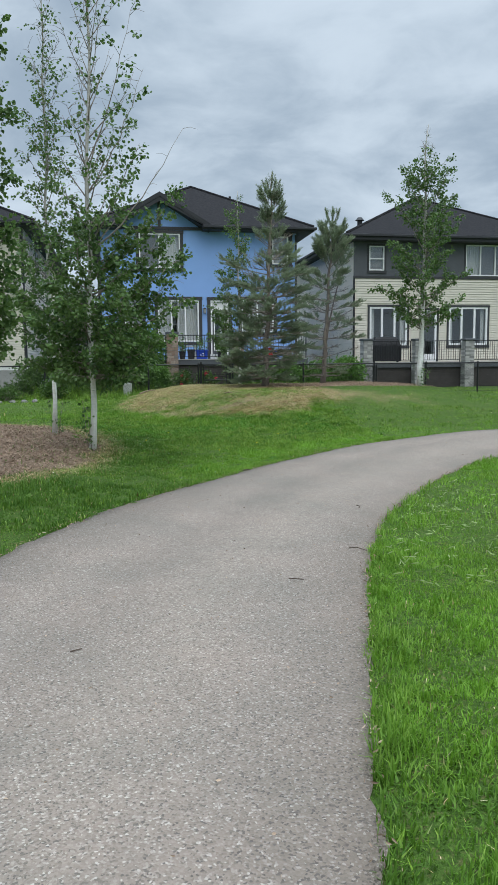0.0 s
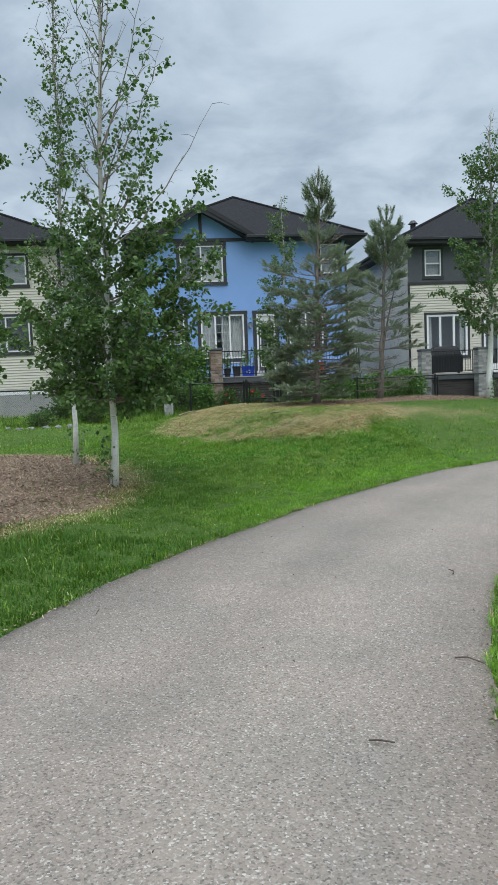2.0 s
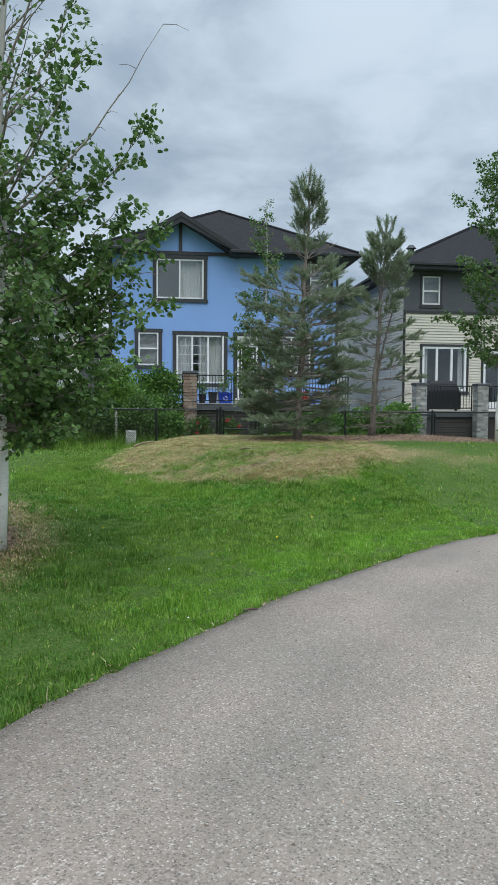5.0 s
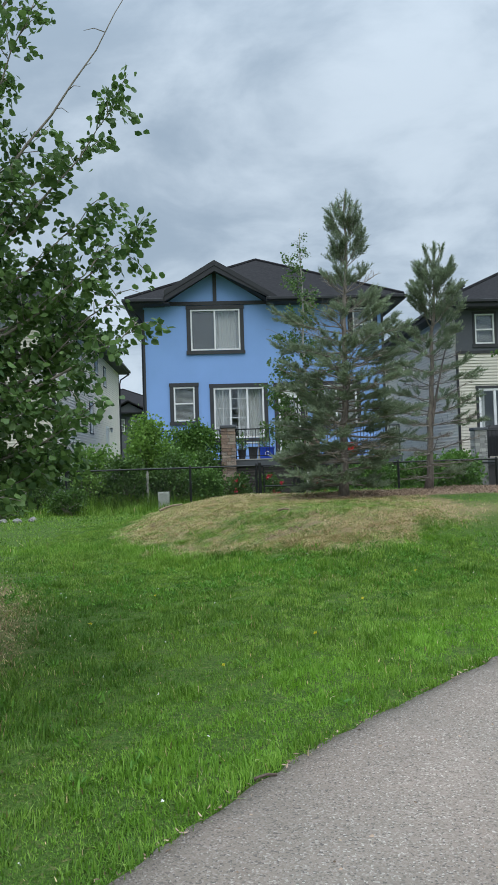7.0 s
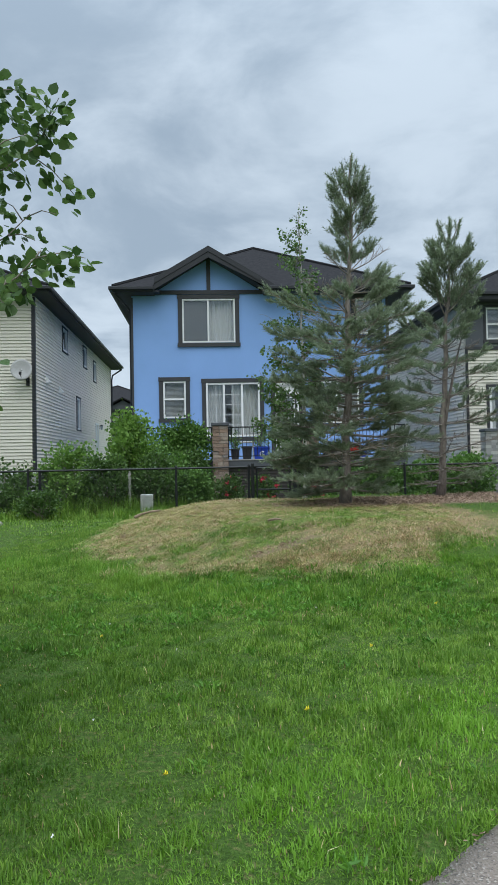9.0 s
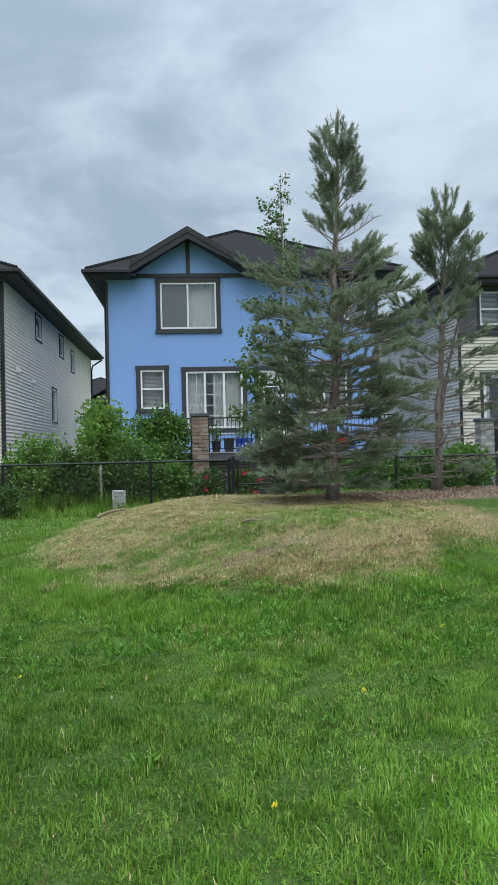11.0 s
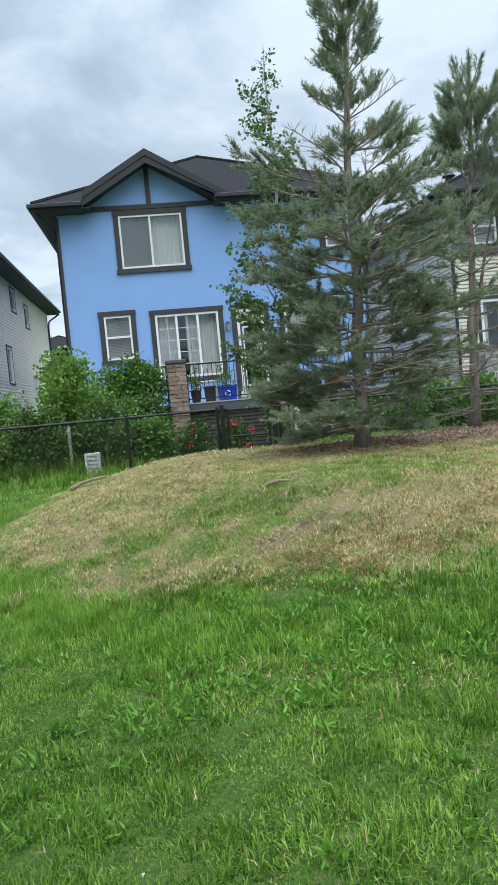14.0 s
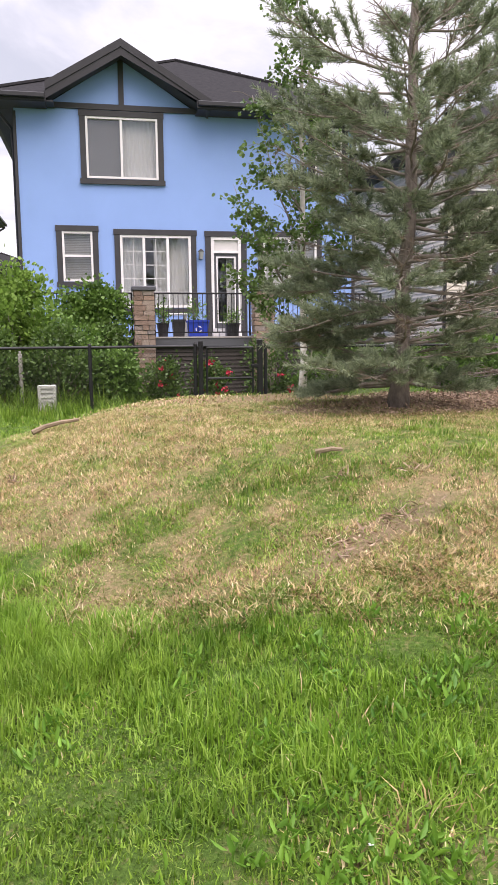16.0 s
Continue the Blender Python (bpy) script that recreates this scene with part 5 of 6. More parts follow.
aspen(-0.53, 12.55, 9.6, 0.050, (0.016, 0.0), 11,
      lambda t: bell(t, [(0.1, 0.9), (0.16, 1.15), (0.24, 1.15), (0.3, 0.95), (0.4, 1.1), (0.46, 1.05), (0.55, 1.05), (0.8, 1.2), (1, 0.5)]), 92, 0.060,
      lambda t: bell(t, [(0.1, 1.0), (0.24, 1.0), (0.28, 0.9), (0.33, 0.95), (0.38, 0.6), (0.43, 0.24), (0.55, 0.14), (0.75, 0.18), (0.9, 0.15), (1, 0.05)]), "tall slender aspen with white trunk and bare upper twigs", 0.13, 0.5, low=1.75, wide=(-0.35, 0.25), steep=((0.1, 0), (0.22, 12), (0.36, 30), (0.48, 52), (1, 68)),
      boughs=((2.3, 1.3, -0.15, 3.05, 0.95), (2.6, 1.2, 0.25, 3.6, 0.95), (1.9, 1.2, 0.1, 2.65, 0.95), (2.9, 1.45, -0.1, 4.25, 0.9), (2.4, 1.62, 0.15, 3.35, 0.9), (1.95, 1.60, -0.2, 2.55, 0.95), (2.2, 1.42, 0.3, 2.9, 0.8), (3.3, 1.6, 0.1, 5.35, 0.05), (3.6, 0.9, -0.2, 5.0, 0.55), (4.2, 1.0, 0.2, 6.3, 0.45), (4.6, 0.8, -0.3, 7.0, 0.4), (2.0, -1.1, 0.3, 2.7, 0.9)))
aspen(-1.33, 14.67, 8.8, 0.042, (0.004, 0.0), 23,
      lambda t: bell(t, [(0.1, 0.75), (0.2, 0.85), (0.34, 0.75), (0.5, 0.85), (0.7, 0.75), (0.85, 0.6), (1, 0.25)]), 62, 0.054,
      lambda t: bell(t, [(0.1, 1.0), (0.25, 0.9), (0.34, 0.6), (0.45, 0.5), (0.7, 0.34), (0.85, 0.15), (1, 0.04)]), "slender aspen with pale trunk and loose open crown", 0.19, 1.4, steep=((0.1, 5), (0.3, 30), (0.5, 50), (1, 72)))
aspen(-1.92, 9.6, 8.8, 0.075, (0.0, 0.0), 37,
      lambda t: bell(t, [(0.1, 0.7), (0.3, 0.95), (0.45, 0.85), (0.6, 0.72), (0.85, 0.6), (1, 0.3)]), 78, 0.056,
      lambda t: bell(t, [(0.1, 1.0), (0.8, 1.0), (1, 0.8)]), "leafy aspen with dense dark crown in the bark bed", 0.16, 2.2)
aspen(9.18, 21.77, 7.9, 0.085, (0.012, 0.0), 41,
      lambda t: bell(t, [(0.18, 1.2), (0.3, 1.6), (0.5, 1.65), (0.7, 1.35), (0.82, 0.8), (0.88, 0.4), (1, 0.3)]), 64, 0.062,
      lambda t: bell(t, [(0.1, 0.7), (0.3, 0.9), (0.6, 0.85), (0.78, 0.7), (0.84, 0.2), (0.88, 0.03), (1, 0.02)]), "young aspen with white trunk and rounded crown", 0.22, 0.9, steep=((0.1, 8), (0.3, 25), (0.5, 36), (0.8, 52), (1, 74)))
aspen(3.79, 23.8, 6.2, 0.046, (-0.002, 0.0), 59,
      lambda t: bell(t, [(0.1, 0.7), (0.3, 0.95), (0.55, 0.6), (0.8, 0.45), (1, 0.2)]), 34, 0.055,
      lambda t: bell(t, [(0.1, 0.9), (0.38, 0.95), (0.55, 0.8), (0.7, 0.7), (0.85, 0.45), (1, 0.05)]), "thin aspen sapling growing behind the pines", 0.2, 2.9, wide=(3.1, 0.22),
      boughs=((1.9, -0.9, -0.1, 3.4, 0.6), (2.1, -0.7, 0.1, 2.9, 0.8), (1.7, -0.85, -0.2, 2.3, 1.0), (2.6, -0.62, 0.0, 4.5, 0.02)))


def needles(name, S, A, L, per, length, width, material, parent, rng):
    """Needles in brushes along shoots that start at S and run along A for L metres."""
    S, A, L = np.repeat(np.asarray(S, float), per, 0), np.repeat(np.asarray(A, float), per, 0), np.repeat(np.asarray(L, float), per)
    n = len(S)
    f = rng.random(n)
    base = S + A * (L * f)[:, None]
    R = rng.normal(0, 1, (n, 3))
    R -= A * np.sum(R * A, 1, keepdims=True)
    R /= np.linalg.norm(R, axis=1, keepdims=True) + 1e-9
    ang = rng.uniform(0.5, 1.25, n) * (1.1 - 0.45 * f)
    d = A * np.cos(ang)[:, None] + R * np.sin(ang)[:, None]
    side = np.cross(d, rng.normal(0, 1, (n, 3)))
    side /= np.linalg.norm(side, axis=1, keepdims=True) + 1e-9
    ln = length * rng.uniform(0.7, 1.2, n)
    V = np.stack([base - side * width / 2, base + side * width / 2, base + d * ln[:, None]], 1).reshape(-1, 3)
    T = np.arange(3 * n).reshape(-1, 3)
    return fast(name, V, T, material, parent)


def pine(x, y, h, r0, lean, seed, profile, live, whorl, label, boughs=(), twin=False, per=36, count=6, leader=0.78):
    """A ragged pine: whorls of limbs, twigs that fan from their outer half, needle brushes on the twigs, candles at the top."""
    rr, rng = random.Random(seed), np.random.default_rng(seed)
    z0 = ground_z(x, y) - 0.05
    tree = thing("pine_tree", (x, y, z0 + 0.05), label, "tree")
    n = 14
    spine, rad = [], []
    for i in range(n + 1):
        t = i / n
        spine.append(Vector((x + lean[0] * t * h + rr.uniform(-0.03, 0.03) * (0 < i < n), y + lean[1] * t * h + rr.uniform(-0.02, 0.02), z0 + t * h)))
        rad.append(r0 * (1.45 if i == 0 else 1.0) * (1 - 0.9 * t) + 0.006)
    V, F = [], []
    tube(V, F, spine, rad, 10)
    if twin:
        s = spine[3]
        fork = [s + Vector((0.05 * i + 0.03 * i * i / 5, -0.03 * i, 0.42 * i)) for i in range(7)]
        tube(V, F, fork, [r0 * 0.5 * (1 - 0.13 * i) for i in range(7)], 8)
    raw("trunk", V, F, M_PINEBARK, tree, "rough grey-brown bark", True)
    LV, LF, S, A, L, DS, DA, DL = [], [], [], [], [], [], [], []

    def brush(p, d, length):
        S.append(tuple(p)), A.append(tuple(d.normalized())), L.append(length)

    def on_trunk(t):
        i = min(int(t * n), n - 1)
        return spine[i].lerp(spine[i + 1], t * n - i), rad[i]

    def limb(p, az, el, length, t, r, alive):
        out, side = Vector((math.cos(az), math.sin(az), 0)), Vector((-math.sin(az), math.cos(az), 0))
        d = out * math.cos(el) + Vector((0, 0, math.sin(el)))
        m, q, pts = 8, p.copy(), [p.copy()]
        curl = bell(t, [(0, 0.02), (0.4, 0.05), (0.65, 0.10), (1, 0.13)])
        for k in range(m):
            d = (d + side * rr.uniform(-0.16, 0.16) + Vector((0, 0, rr.uniform(-0.09, 0.09) + curl * (k / m)))).normalized()
            q = q + d * length / m
            pts.append(q.copy())
        tube(LV, LF, pts, [max(0.0035, r * (1 - 0.8 * k / m)) for k in range(m + 1)], 5)
        lift = bell(t, [(0, 0.05), (0.5, 0.22), (0.66, 0.75), (1, 1.1)])
        num = int(4 + length * 9)
        for j in range(num):
            s = 0.25 + 0.75 * (j + rr.random()) / num
            k = min(int(s * m), m - 1)
            a = pts[k].lerp(pts[k + 1], s * m - k)
            tl = (0.40 * length * (1 - s) + 0.12) * rr.uniform(0.6, 1.2)
            e = (out * rr.uniform(0.4, 0.9) + side * (1 if j % 2 else -1) * rr.uniform(0.3, 0.95) + Vector((0, 0, lift + rr.uniform(-0.25, 0.3)))).normalized()
            c = a + e * tl
            tube(LV, LF, [a, c], [0.0048, 0.003], 3)
            if not alive or rr.random() < 0.10:
                if rr.random() < 0.4:
                    DS.append(tuple(a)), DA.append(tuple(e)), DL.append(tl)
                for _ in range(2):
                    b = a.lerp(c, rr.uniform(0.3, 0.9))
                    tube(LV, LF, [b, b + (e + Vector((rr.uniform(-1, 1), rr.uniform(-1, 1), rr.uniform(-0.6, 0.6)))).normalized() * 0.12], [0.003, 0.0015], 3)
                continue
            nb = 2 + int(tl / 0.07)
            for b in range(nb):
                w = a.lerp(c, 0.3 + 0.7 * (b + rr.random()) / nb)
                v = e * 0.8 + side * rr.uniform(-0.7, 0.7) + Vector((0, 0, rr.uniform(-0.05, 0.5) + lift * 0.6))
                brush(w, v, rr.uniform(0.08, 0.15) + 0.06 * (t > 0.6))
            brush(c, e + Vector((0, 0, 0.3)), rr.uniform(0.12, 0.2))
        if alive:
            brush(pts[-1], d + Vector((0, 0, lift * 0.4)), 0.2)

    z = 0.40
    while z < h - leader - 0.25:
        t = z / h
        p, r = on_trunk(t)
        for b in range(count):
            az = b * 2 * math.pi / count + z * 4.1 + rr.uniform(-0.5, 0.5)
            length = profile(t) * (rr.uniform(0.5, 1.1) if t < 0.62 else rr.uniform(0.8, 1.1))
            el = radians(bell(t, [(0, -4), (0.3, 4), (0.55, 14), (0.7, 36), (1, 56)]) + rr.uniform(-10, 10))
            limb(p - Vector((0, 0, rr.uniform(0, 0.1))), az, el, length, t, r * 0.2 + 0.005, rr.random() < live(t))
        z += whorl(t) * rr.uniform(0.8, 1.2)
    for t, az, el, length in boughs:
        p, r = on_trunk(t)
        limb(p, az, radians(el), length, t, r * 0.26 + 0.006, True)
    # the leader, with a wreath of candles round its foot
    foot, top = on_trunk((h - leader) / h)[0], spine[-1]
    for b in range(6):
        az = b * 1.047 + seed
        d = Vector((math.cos(az) * 1.0, math.sin(az) * 1.0, 0.9)).normalized()
        q = foot.copy()
        for k in range(4):
            brush(q, d, 0.17), brush(q, d, 0.17)
            d = (d + Vector((0, 0, 0.35))).normalized()
            q = q + d * 0.15
        tube(LV, LF, [foot, q], [0.011, 0.005], 5)
        for k in range(2):
            e = d + Vector((rr.uniform(-0.6, 0.6), rr.uniform(-0.6, 0.6), 0.1))
            brush(foot.lerp(q, 0.7), e, 0.18)
    for k in range(4):
        brush(foot.lerp(top, 0.4 + 0.14 * k), top - foot, 0.18), brush(foot.lerp(top, 0.4 + 0.14 * k), top - foot, 0.18)
    for b in range(4):
        brush(foot.lerp(top, 0.6), Vector((math.cos(b * 1.6) * 0.45, math.sin(b * 1.6) * 0.45, 1)), 0.26)
    tagged(raw("branchwork", LV, LF, M_TWIG, tree, "bare grey-brown limbs", True), kind="stuff")
    nd = needles("needles", S, A, L, per, 0.072, 0.0088, M_NEEDLE, tree, rng)
    nd["label"] = "grey-green needle brushes"
    if DS:
        dn = needles("dead_needles", DS, DA, DL, 14, 0.055, 0.005, M_DEADNEEDLE, tree, rng)
        dn["label"] = "brown dead needles"
    return tree


pine(4.18, 21.46, 6.25, 0.082, (0.046, 0.03), 5,
     lambda t: bell(t, [(0, 0.9), (0.06, 1.05), (0.16, 1.35), (0.3, 1.45), (0.45, 1.35), (0.55, 1.2), (0.62, 0.75), (0.70, 0.62), (0.8, 0.62), (1, 0.4)]),
     lambda t: bell(t, [(0, 0.85), (0.25, 0.74), (0.36, 0.5), (0.56, 0.48), (0.62, 0.7), (0.7, 0.9), (1, 1.0)]),
     lambda t: bell(t, [(0, 0.17), (0.3, 0.21), (0.5, 0.30), (0.6, 0.46), (0.8, 0.62), (1, 0.7)]), "ragged young pine with dense drooping lower boughs",
     boughs=((0.30, 0.2, 0, 1.65), (0.20, 0.0, -4, 1.6), (0.38, -0.25, 4, 1.5), (0.25, -0.5, 0, 1.5), (0.53, 3.2, 8, 1.5), (0.47, 2.9, 0, 1.45), (0.50, 0.15, 14, 1.15), (0.60, 0.0, 6, 0.95), (0.42, 0.3, 2, 1.5), (0.36, 3.4, -4, 1.4), (0.34, -1.4, 0, 1.3), (0.22, -1.8, -6, 1.3), (0.15, 3.0, -5, 1.3)))
pine(6.45, 23.3, 5.55, 0.075, (0.062, 0.0), 17,
     lambda t: bell(t, [(0, 0.9), (0.2, 1.1), (0.45, 1.15), (0.6, 0.95), (0.72, 0.75), (0.85, 0.6), (1, 0.3)]),
     lambda t: bell(t, [(0, 0.08), (0.25, 0.25), (0.45, 0.48), (0.6, 0.75), (0.7, 1.0), (1, 1.0)]),
     lambda t: bell(t, [(0, 0.24), (0.5, 0.32), (0.7, 0.42), (1, 0.55)]), "sparse half-dead pine with leafy top and twin stems", twin=True, count=5, leader=0.5,
     boughs=((0.62, 0.6, 48, 1.1), (0.66, 3.6, 45, 0.95), (0.72, -1.2, 55, 0.9), (0.78, 1.8, 52, 0.8), (0.8, 4.3, 58, 0.7), (0.55, 3.1, 25, 1.0)))


# ---- shrubs ----
def shrub(x, y, rx, ry, h, seed, count, leaf, material, label, category="shrub", z_low=0.0, width=1.05, name="shrub", clumps=24, blooms=0):
    rr, rng = random.Random(seed), np.random.default_rng(seed)
    count, clumps = int(count * 1.7), clumps + 10
    g = ground_z(x, y)
    s = thing(name, (x, y, g), label, category, "garden shrubs")
    V, F, C = [], [], []
    for k in range(clumps):
        a, u = rr.uniform(0, 2 * math.pi), rr.random() ** 0.5
        t = rr.uniform(0.12, 1.0)
        taper = math.sqrt(max(0.05, 1 - (max(0, t - 0.35) / 0.75) ** 2))
        c = Vector((x + math.cos(a) * rx * u * taper, y + math.sin(a) * ry * u * taper, g + z_low + (h - z_low) * t))
        C.append(c)
        foot = Vector((x + rr.uniform(-0.25, 0.25) * rx, y + rr.uniform(-0.25, 0.25) * ry, g - 0.05))
        mid = foot.lerp(c, 0.5) + Vector((rr.uniform(-0.1, 0.1), rr.uniform(-0.1, 0.1), 0.1))
        tube(V, F, [foot, mid, c], [0.014, 0.009, 0.004], 5)
    sprig_p, sprig_d = [], []
    for k in range(14):
        c = C[k % len(C)]
        e = Vector((rr.uniform(-0.5, 0.5), rr.uniform(-0.5, 0.5), rr.uniform(0.5, 1.0))).normalized()
        tip = c + e * rr.uniform(0.25, 0.55) * min(1.0, h / 2)
        tube(V, F, [c, tip], [0.006, 0.002], 4)
        for _ in range(26):
            w = c.lerp(tip, rr.random())
            sprig_p.append((w.x + rr.gauss(0, 0.03), w.y + rr.gauss(0, 0.03), w.z))
            sprig_d.append((rr.uniform(-1, 1), rr.uniform(-1, 1), 0.4))
    tagged(raw("stemwork", V, F, M_TWIG, s, "thin brown stems"), kind="stuff")
    idx = rng.integers(0, clumps, count)
    cc = np.array([tuple(c) for c in C])[idx]
    sp = np.array([rx, ry, h * 0.5]) * 0.125 + 0.045
    off = rng.normal(0, 1, (count, 3)) * sp
    P = cc + off
    P[:, 2] = np.maximum(P[:, 2], g + 0.03)
    D = off / (np.linalg.norm(off, axis=1, keepdims=True) + 1e-6) + np.array([0, 0, 0.3])
    P, D = np.concatenate([P, sprig_p]), np.concatenate([D, sprig_d])
    tagged(leaves("foliage", P, D, leaf, material, s, rng, width, 0.1), kind="stuff")
    if blooms:
        B = cc[:blooms] + rng.normal(0, 1, (blooms, 3)) * sp * 1.1
        B[:, 1] -= ry * 0.3
        for q in B:
            Pb = np.repeat(q[None], 16, 0) + rng.normal(0, 0.028, (16, 3))
            bloom = leaves("bloom", Pb, rng.normal(0, 1, (16, 3)), 0.055, M_ROSE, s, rng, 1.1)
            bloom["label"] = "red rose bloom"
            tagged(bloom, kind="stuff")
    return s


shrub(-0.40, 29.6, 0.62, 0.6, 2.5, 101, 3000, 0.085, M_BRIGHT, "tall upright green shrub behind the fence", z_low=0.7)
shrub(0.45, 30.6, 0.8, 0.7, 1.65, 102, 4200, 0.066, M_SHRUB, "broad leafy green shrub beside the deck")
shrub(1.0, 32.22, 0.92, 0.14, 2.38, 103, 2600, 0.085, M_SHRUB, "green vine trailing along the deck railing", "vine", z_low=1.45)
shrub(1.3, 31.3, 0.55, 0.45, 1.55, 117, 2200, 0.075, M_VINE, "dark leafy shrub below the deck railing", z_low=0.4)
shrub(-1.9, 29.0, 0.75, 0.6, 1.7, 104, 2600, 0.075, M_BRIGHT, "bright green rounded garden shrub")
shrub(-0.9, 28.5, 0.7, 0.45, 1.35, 105, 2000, 0.07, M_VINE, "low dense garden shrub behind the fence")
shrub(0.45, 28.6, 0.75, 0.5, 1.45, 106, 2200, 0.07, M_VINE, "low dense garden shrub behind the fence")
shrub(1.35, 28.9, 0.5, 0.45, 1.0, 107, 2200, 0.07, M_SHRUB, "low dense garden shrub behind the fence")
shrub(2.35, 29.2, 0.4, 0.4, 0.85, 108, 1200, 0.06, M_VINE, "rose bush with red blooms near the gate", "rose bush", name="rose_bush", blooms=6)
shrub(3.35, 29.4, 0.4, 0.4, 0.8, 109, 1100, 0.06, M_VINE, "rose bush with red blooms near the gate", "rose bush", name="rose_bush", blooms=10)
shrub(4.6, 29.2, 0.5, 0.4, 1.2, 110, 1200, 0.06, M_VINE, "rose bush with a few red blooms", "rose bush", name="rose_bush", blooms=5)
shrub(6.2, 28.9, 1.0, 0.5, 1.1, 111, 2200, 0.075, M_SHRUB, "low green hedge shrub behind the fence")
shrub(8.0, 28.8, 1.0, 0.5, 1.2, 112, 2400, 0.08, M_SHRUB, "low green hedge shrub behind the fence")
shrub(9.1, 28.9, 0.7, 0.5, 1.25, 113, 1800, 0.08, M_SHRUB, "low green hedge shrub behind the fence")
shrub(-3.5, 29.0, 0.7, 0.6, 1.3, 114, 1800, 0.075, M_VINE, "low dense garden shrub behind the fence")
shrub(-2.3, 27.05, 0.5, 0.3, 0.6, 115, 900, 0.06, M_VINE, "weedy low shrub at the foot of the fence")
shrub(-3.9, 26.6, 0.5, 0.35, 0.45, 116, 800, 0.05, M_VINE, "weedy low shrub among stones")


# ---- things on the deck ----
def pot_plant(x, y, z, r, h, seed, label, material=None, tall=0.5):
    p = thing("potted_plant", (x, y, z), label, "potted plant", "deck plants")
    bm = bmesh.new()
    bmesh.ops.create_cone(bm, cap_ends=True, segments=20, radius1=r * 0.75, radius2=r, depth=h, matrix=Matrix.Translation((x, y, z + h / 2)))
    bmesh.ops.create_cone(bm, cap_ends=True, segments=20, radius1=r * 1.08, radius2=r * 1.08, depth=0.04, matrix=Matrix.Translation((x, y, z + h - 0.015)))
    part("pot", bm, material or M_POT, p)
    rng = np.random.default_rng(seed)
    n = 260
    off = rng.normal(0, 1, (n, 3)) * np.array([r * 0.7, r * 0.7, tall * 0.3])
    P = np.array([x, y, z + h + tall * 0.4]) + off
    P[:, 2] = np.maximum(P[:, 2], z + h)
    leaves("foliage", P, off + np.array([0, 0, 0.2]), 0.07, M_SHRUB, p, rng, 0.6)
    V, F = [], []
    for k in range(6):
        a = k * 1.05
        tube(V, F, [(x, y, z + h - 0.02), (x + math.cos(a) * r * 0.5, y + math.sin(a) * r * 0.5, z + h + tall * 0.6)], [0.008, 0.004], 4)
    raw("stemwork", V, F, M_TWIG, p)
    return p


def storage_bin(x0, x1, y0, y1, z, h, material, label, lid=None):
    b = thing("storage_bin", ((x0 + x1) / 2, (y0 + y1) / 2, z), label, "bin")
    bm = bmesh.new()
    t = 0.02
    e = 0.03
    V = [(x0 + e, y0 + e, z), (x1 - e, y0 + e, z), (x1 - e, y1 - e, z), (x0 + e, y1 - e, z), (x0, y0, z + h), (x1, y0, z + h), (x1, y1, z + h), (x0, y1, z + h),
         (x0 + t, y0 + t, z + h), (x1 - t, y0 + t, z + h), (x1 - t, y1 - t, z + h), (x0 + t, y1 - t, z + h), (x0 + e + t, y0 + e + t, z + t), (x1 - e - t, y0 + e + t, z + t), (x1 - e - t, y1 - e - t, z + t), (x0 + e + t, y1 - e - t, z + t)]
    vs = [bm.verts.new(v) for v in V]
    for f in ((0, 3, 2, 1), (0, 1, 5, 4), (1, 2, 6, 5), (2, 3, 7, 6), (3, 0, 4, 7), (4, 5, 9, 8), (5, 6, 10, 9), (6, 7, 11, 10), (7, 4, 8, 11), (8, 9, 13, 12), (9, 10, 14, 13), (10, 11, 15, 14), (11, 8, 12, 15), (12, 13, 14, 15)):
        bm.faces.new([vs[i] for i in f])
    part("tub", bm, material, b)
    part("rim", boxes((x0 - 0.015, x1 + 0.015, y0 - 0.015, y0 - 0.002, z + h - 0.05, z + h + 0.005), (x0 - 0.015, x1 + 0.015, y1 + 0.002, y1 + 0.015, z + h - 0.05, z + h + 0.005)), material, b)
    if lid:
        part("lid", boxes((x0 - 0.02, x1 + 0.02, y0 - 0.02, y1 + 0.02, z + h + 0.007, z + h + 0.06), bevel=0.015), lid, b)
    return b


DZ = 1.632
rb = storage_bin(3.30, 3.82, 32.75, 33.1, DZ, 0.40, M_BLUEBIN, "royal-blue plastic recycling bin on the deck")
V, F = [], []
for k in range(3):
    a0 = k * 2.094 + 0.5
    pts = [(3.56 + 0.07 * math.cos(a0 + s * 0.35), 32.733, DZ + 0.18 + 0.07 * math.sin(a0 + s * 0.35)) for s in range(5)]
    tube(V, F, pts, [0.012] * 4 + [0.004], 4)
raw("printed_mark", V, F, M_WHITE, rb, "pale printed ring of arrows")
pot_plant(3.55, 33.35, DZ, 0.18, 0.42, 201, "leafy green plant in a dark pot behind the bin")
pot_plant(2.68, 32.85, DZ, 0.15, 0.34, 202, "green plant in a dark pot on the deck", tall=0.55)
pot_plant(4.42, 32.8, DZ, 0.19, 0.32, 203, "small plant in a black pot on the deck", tall=0.35)
storage_bin(2.92, 3.24, 32.8, 33.1, DZ, 0.42, M_POT, "black crate on the deck")
pt = thing("side_table", (3.05, 33.6, DZ), "small pale side table on the deck", "table")
part("tabletop", boxes((2.72, 3.38, 33.35, 33.85, DZ + 0.56, DZ + 0.60), bevel=0.01), M_BLIND, pt)
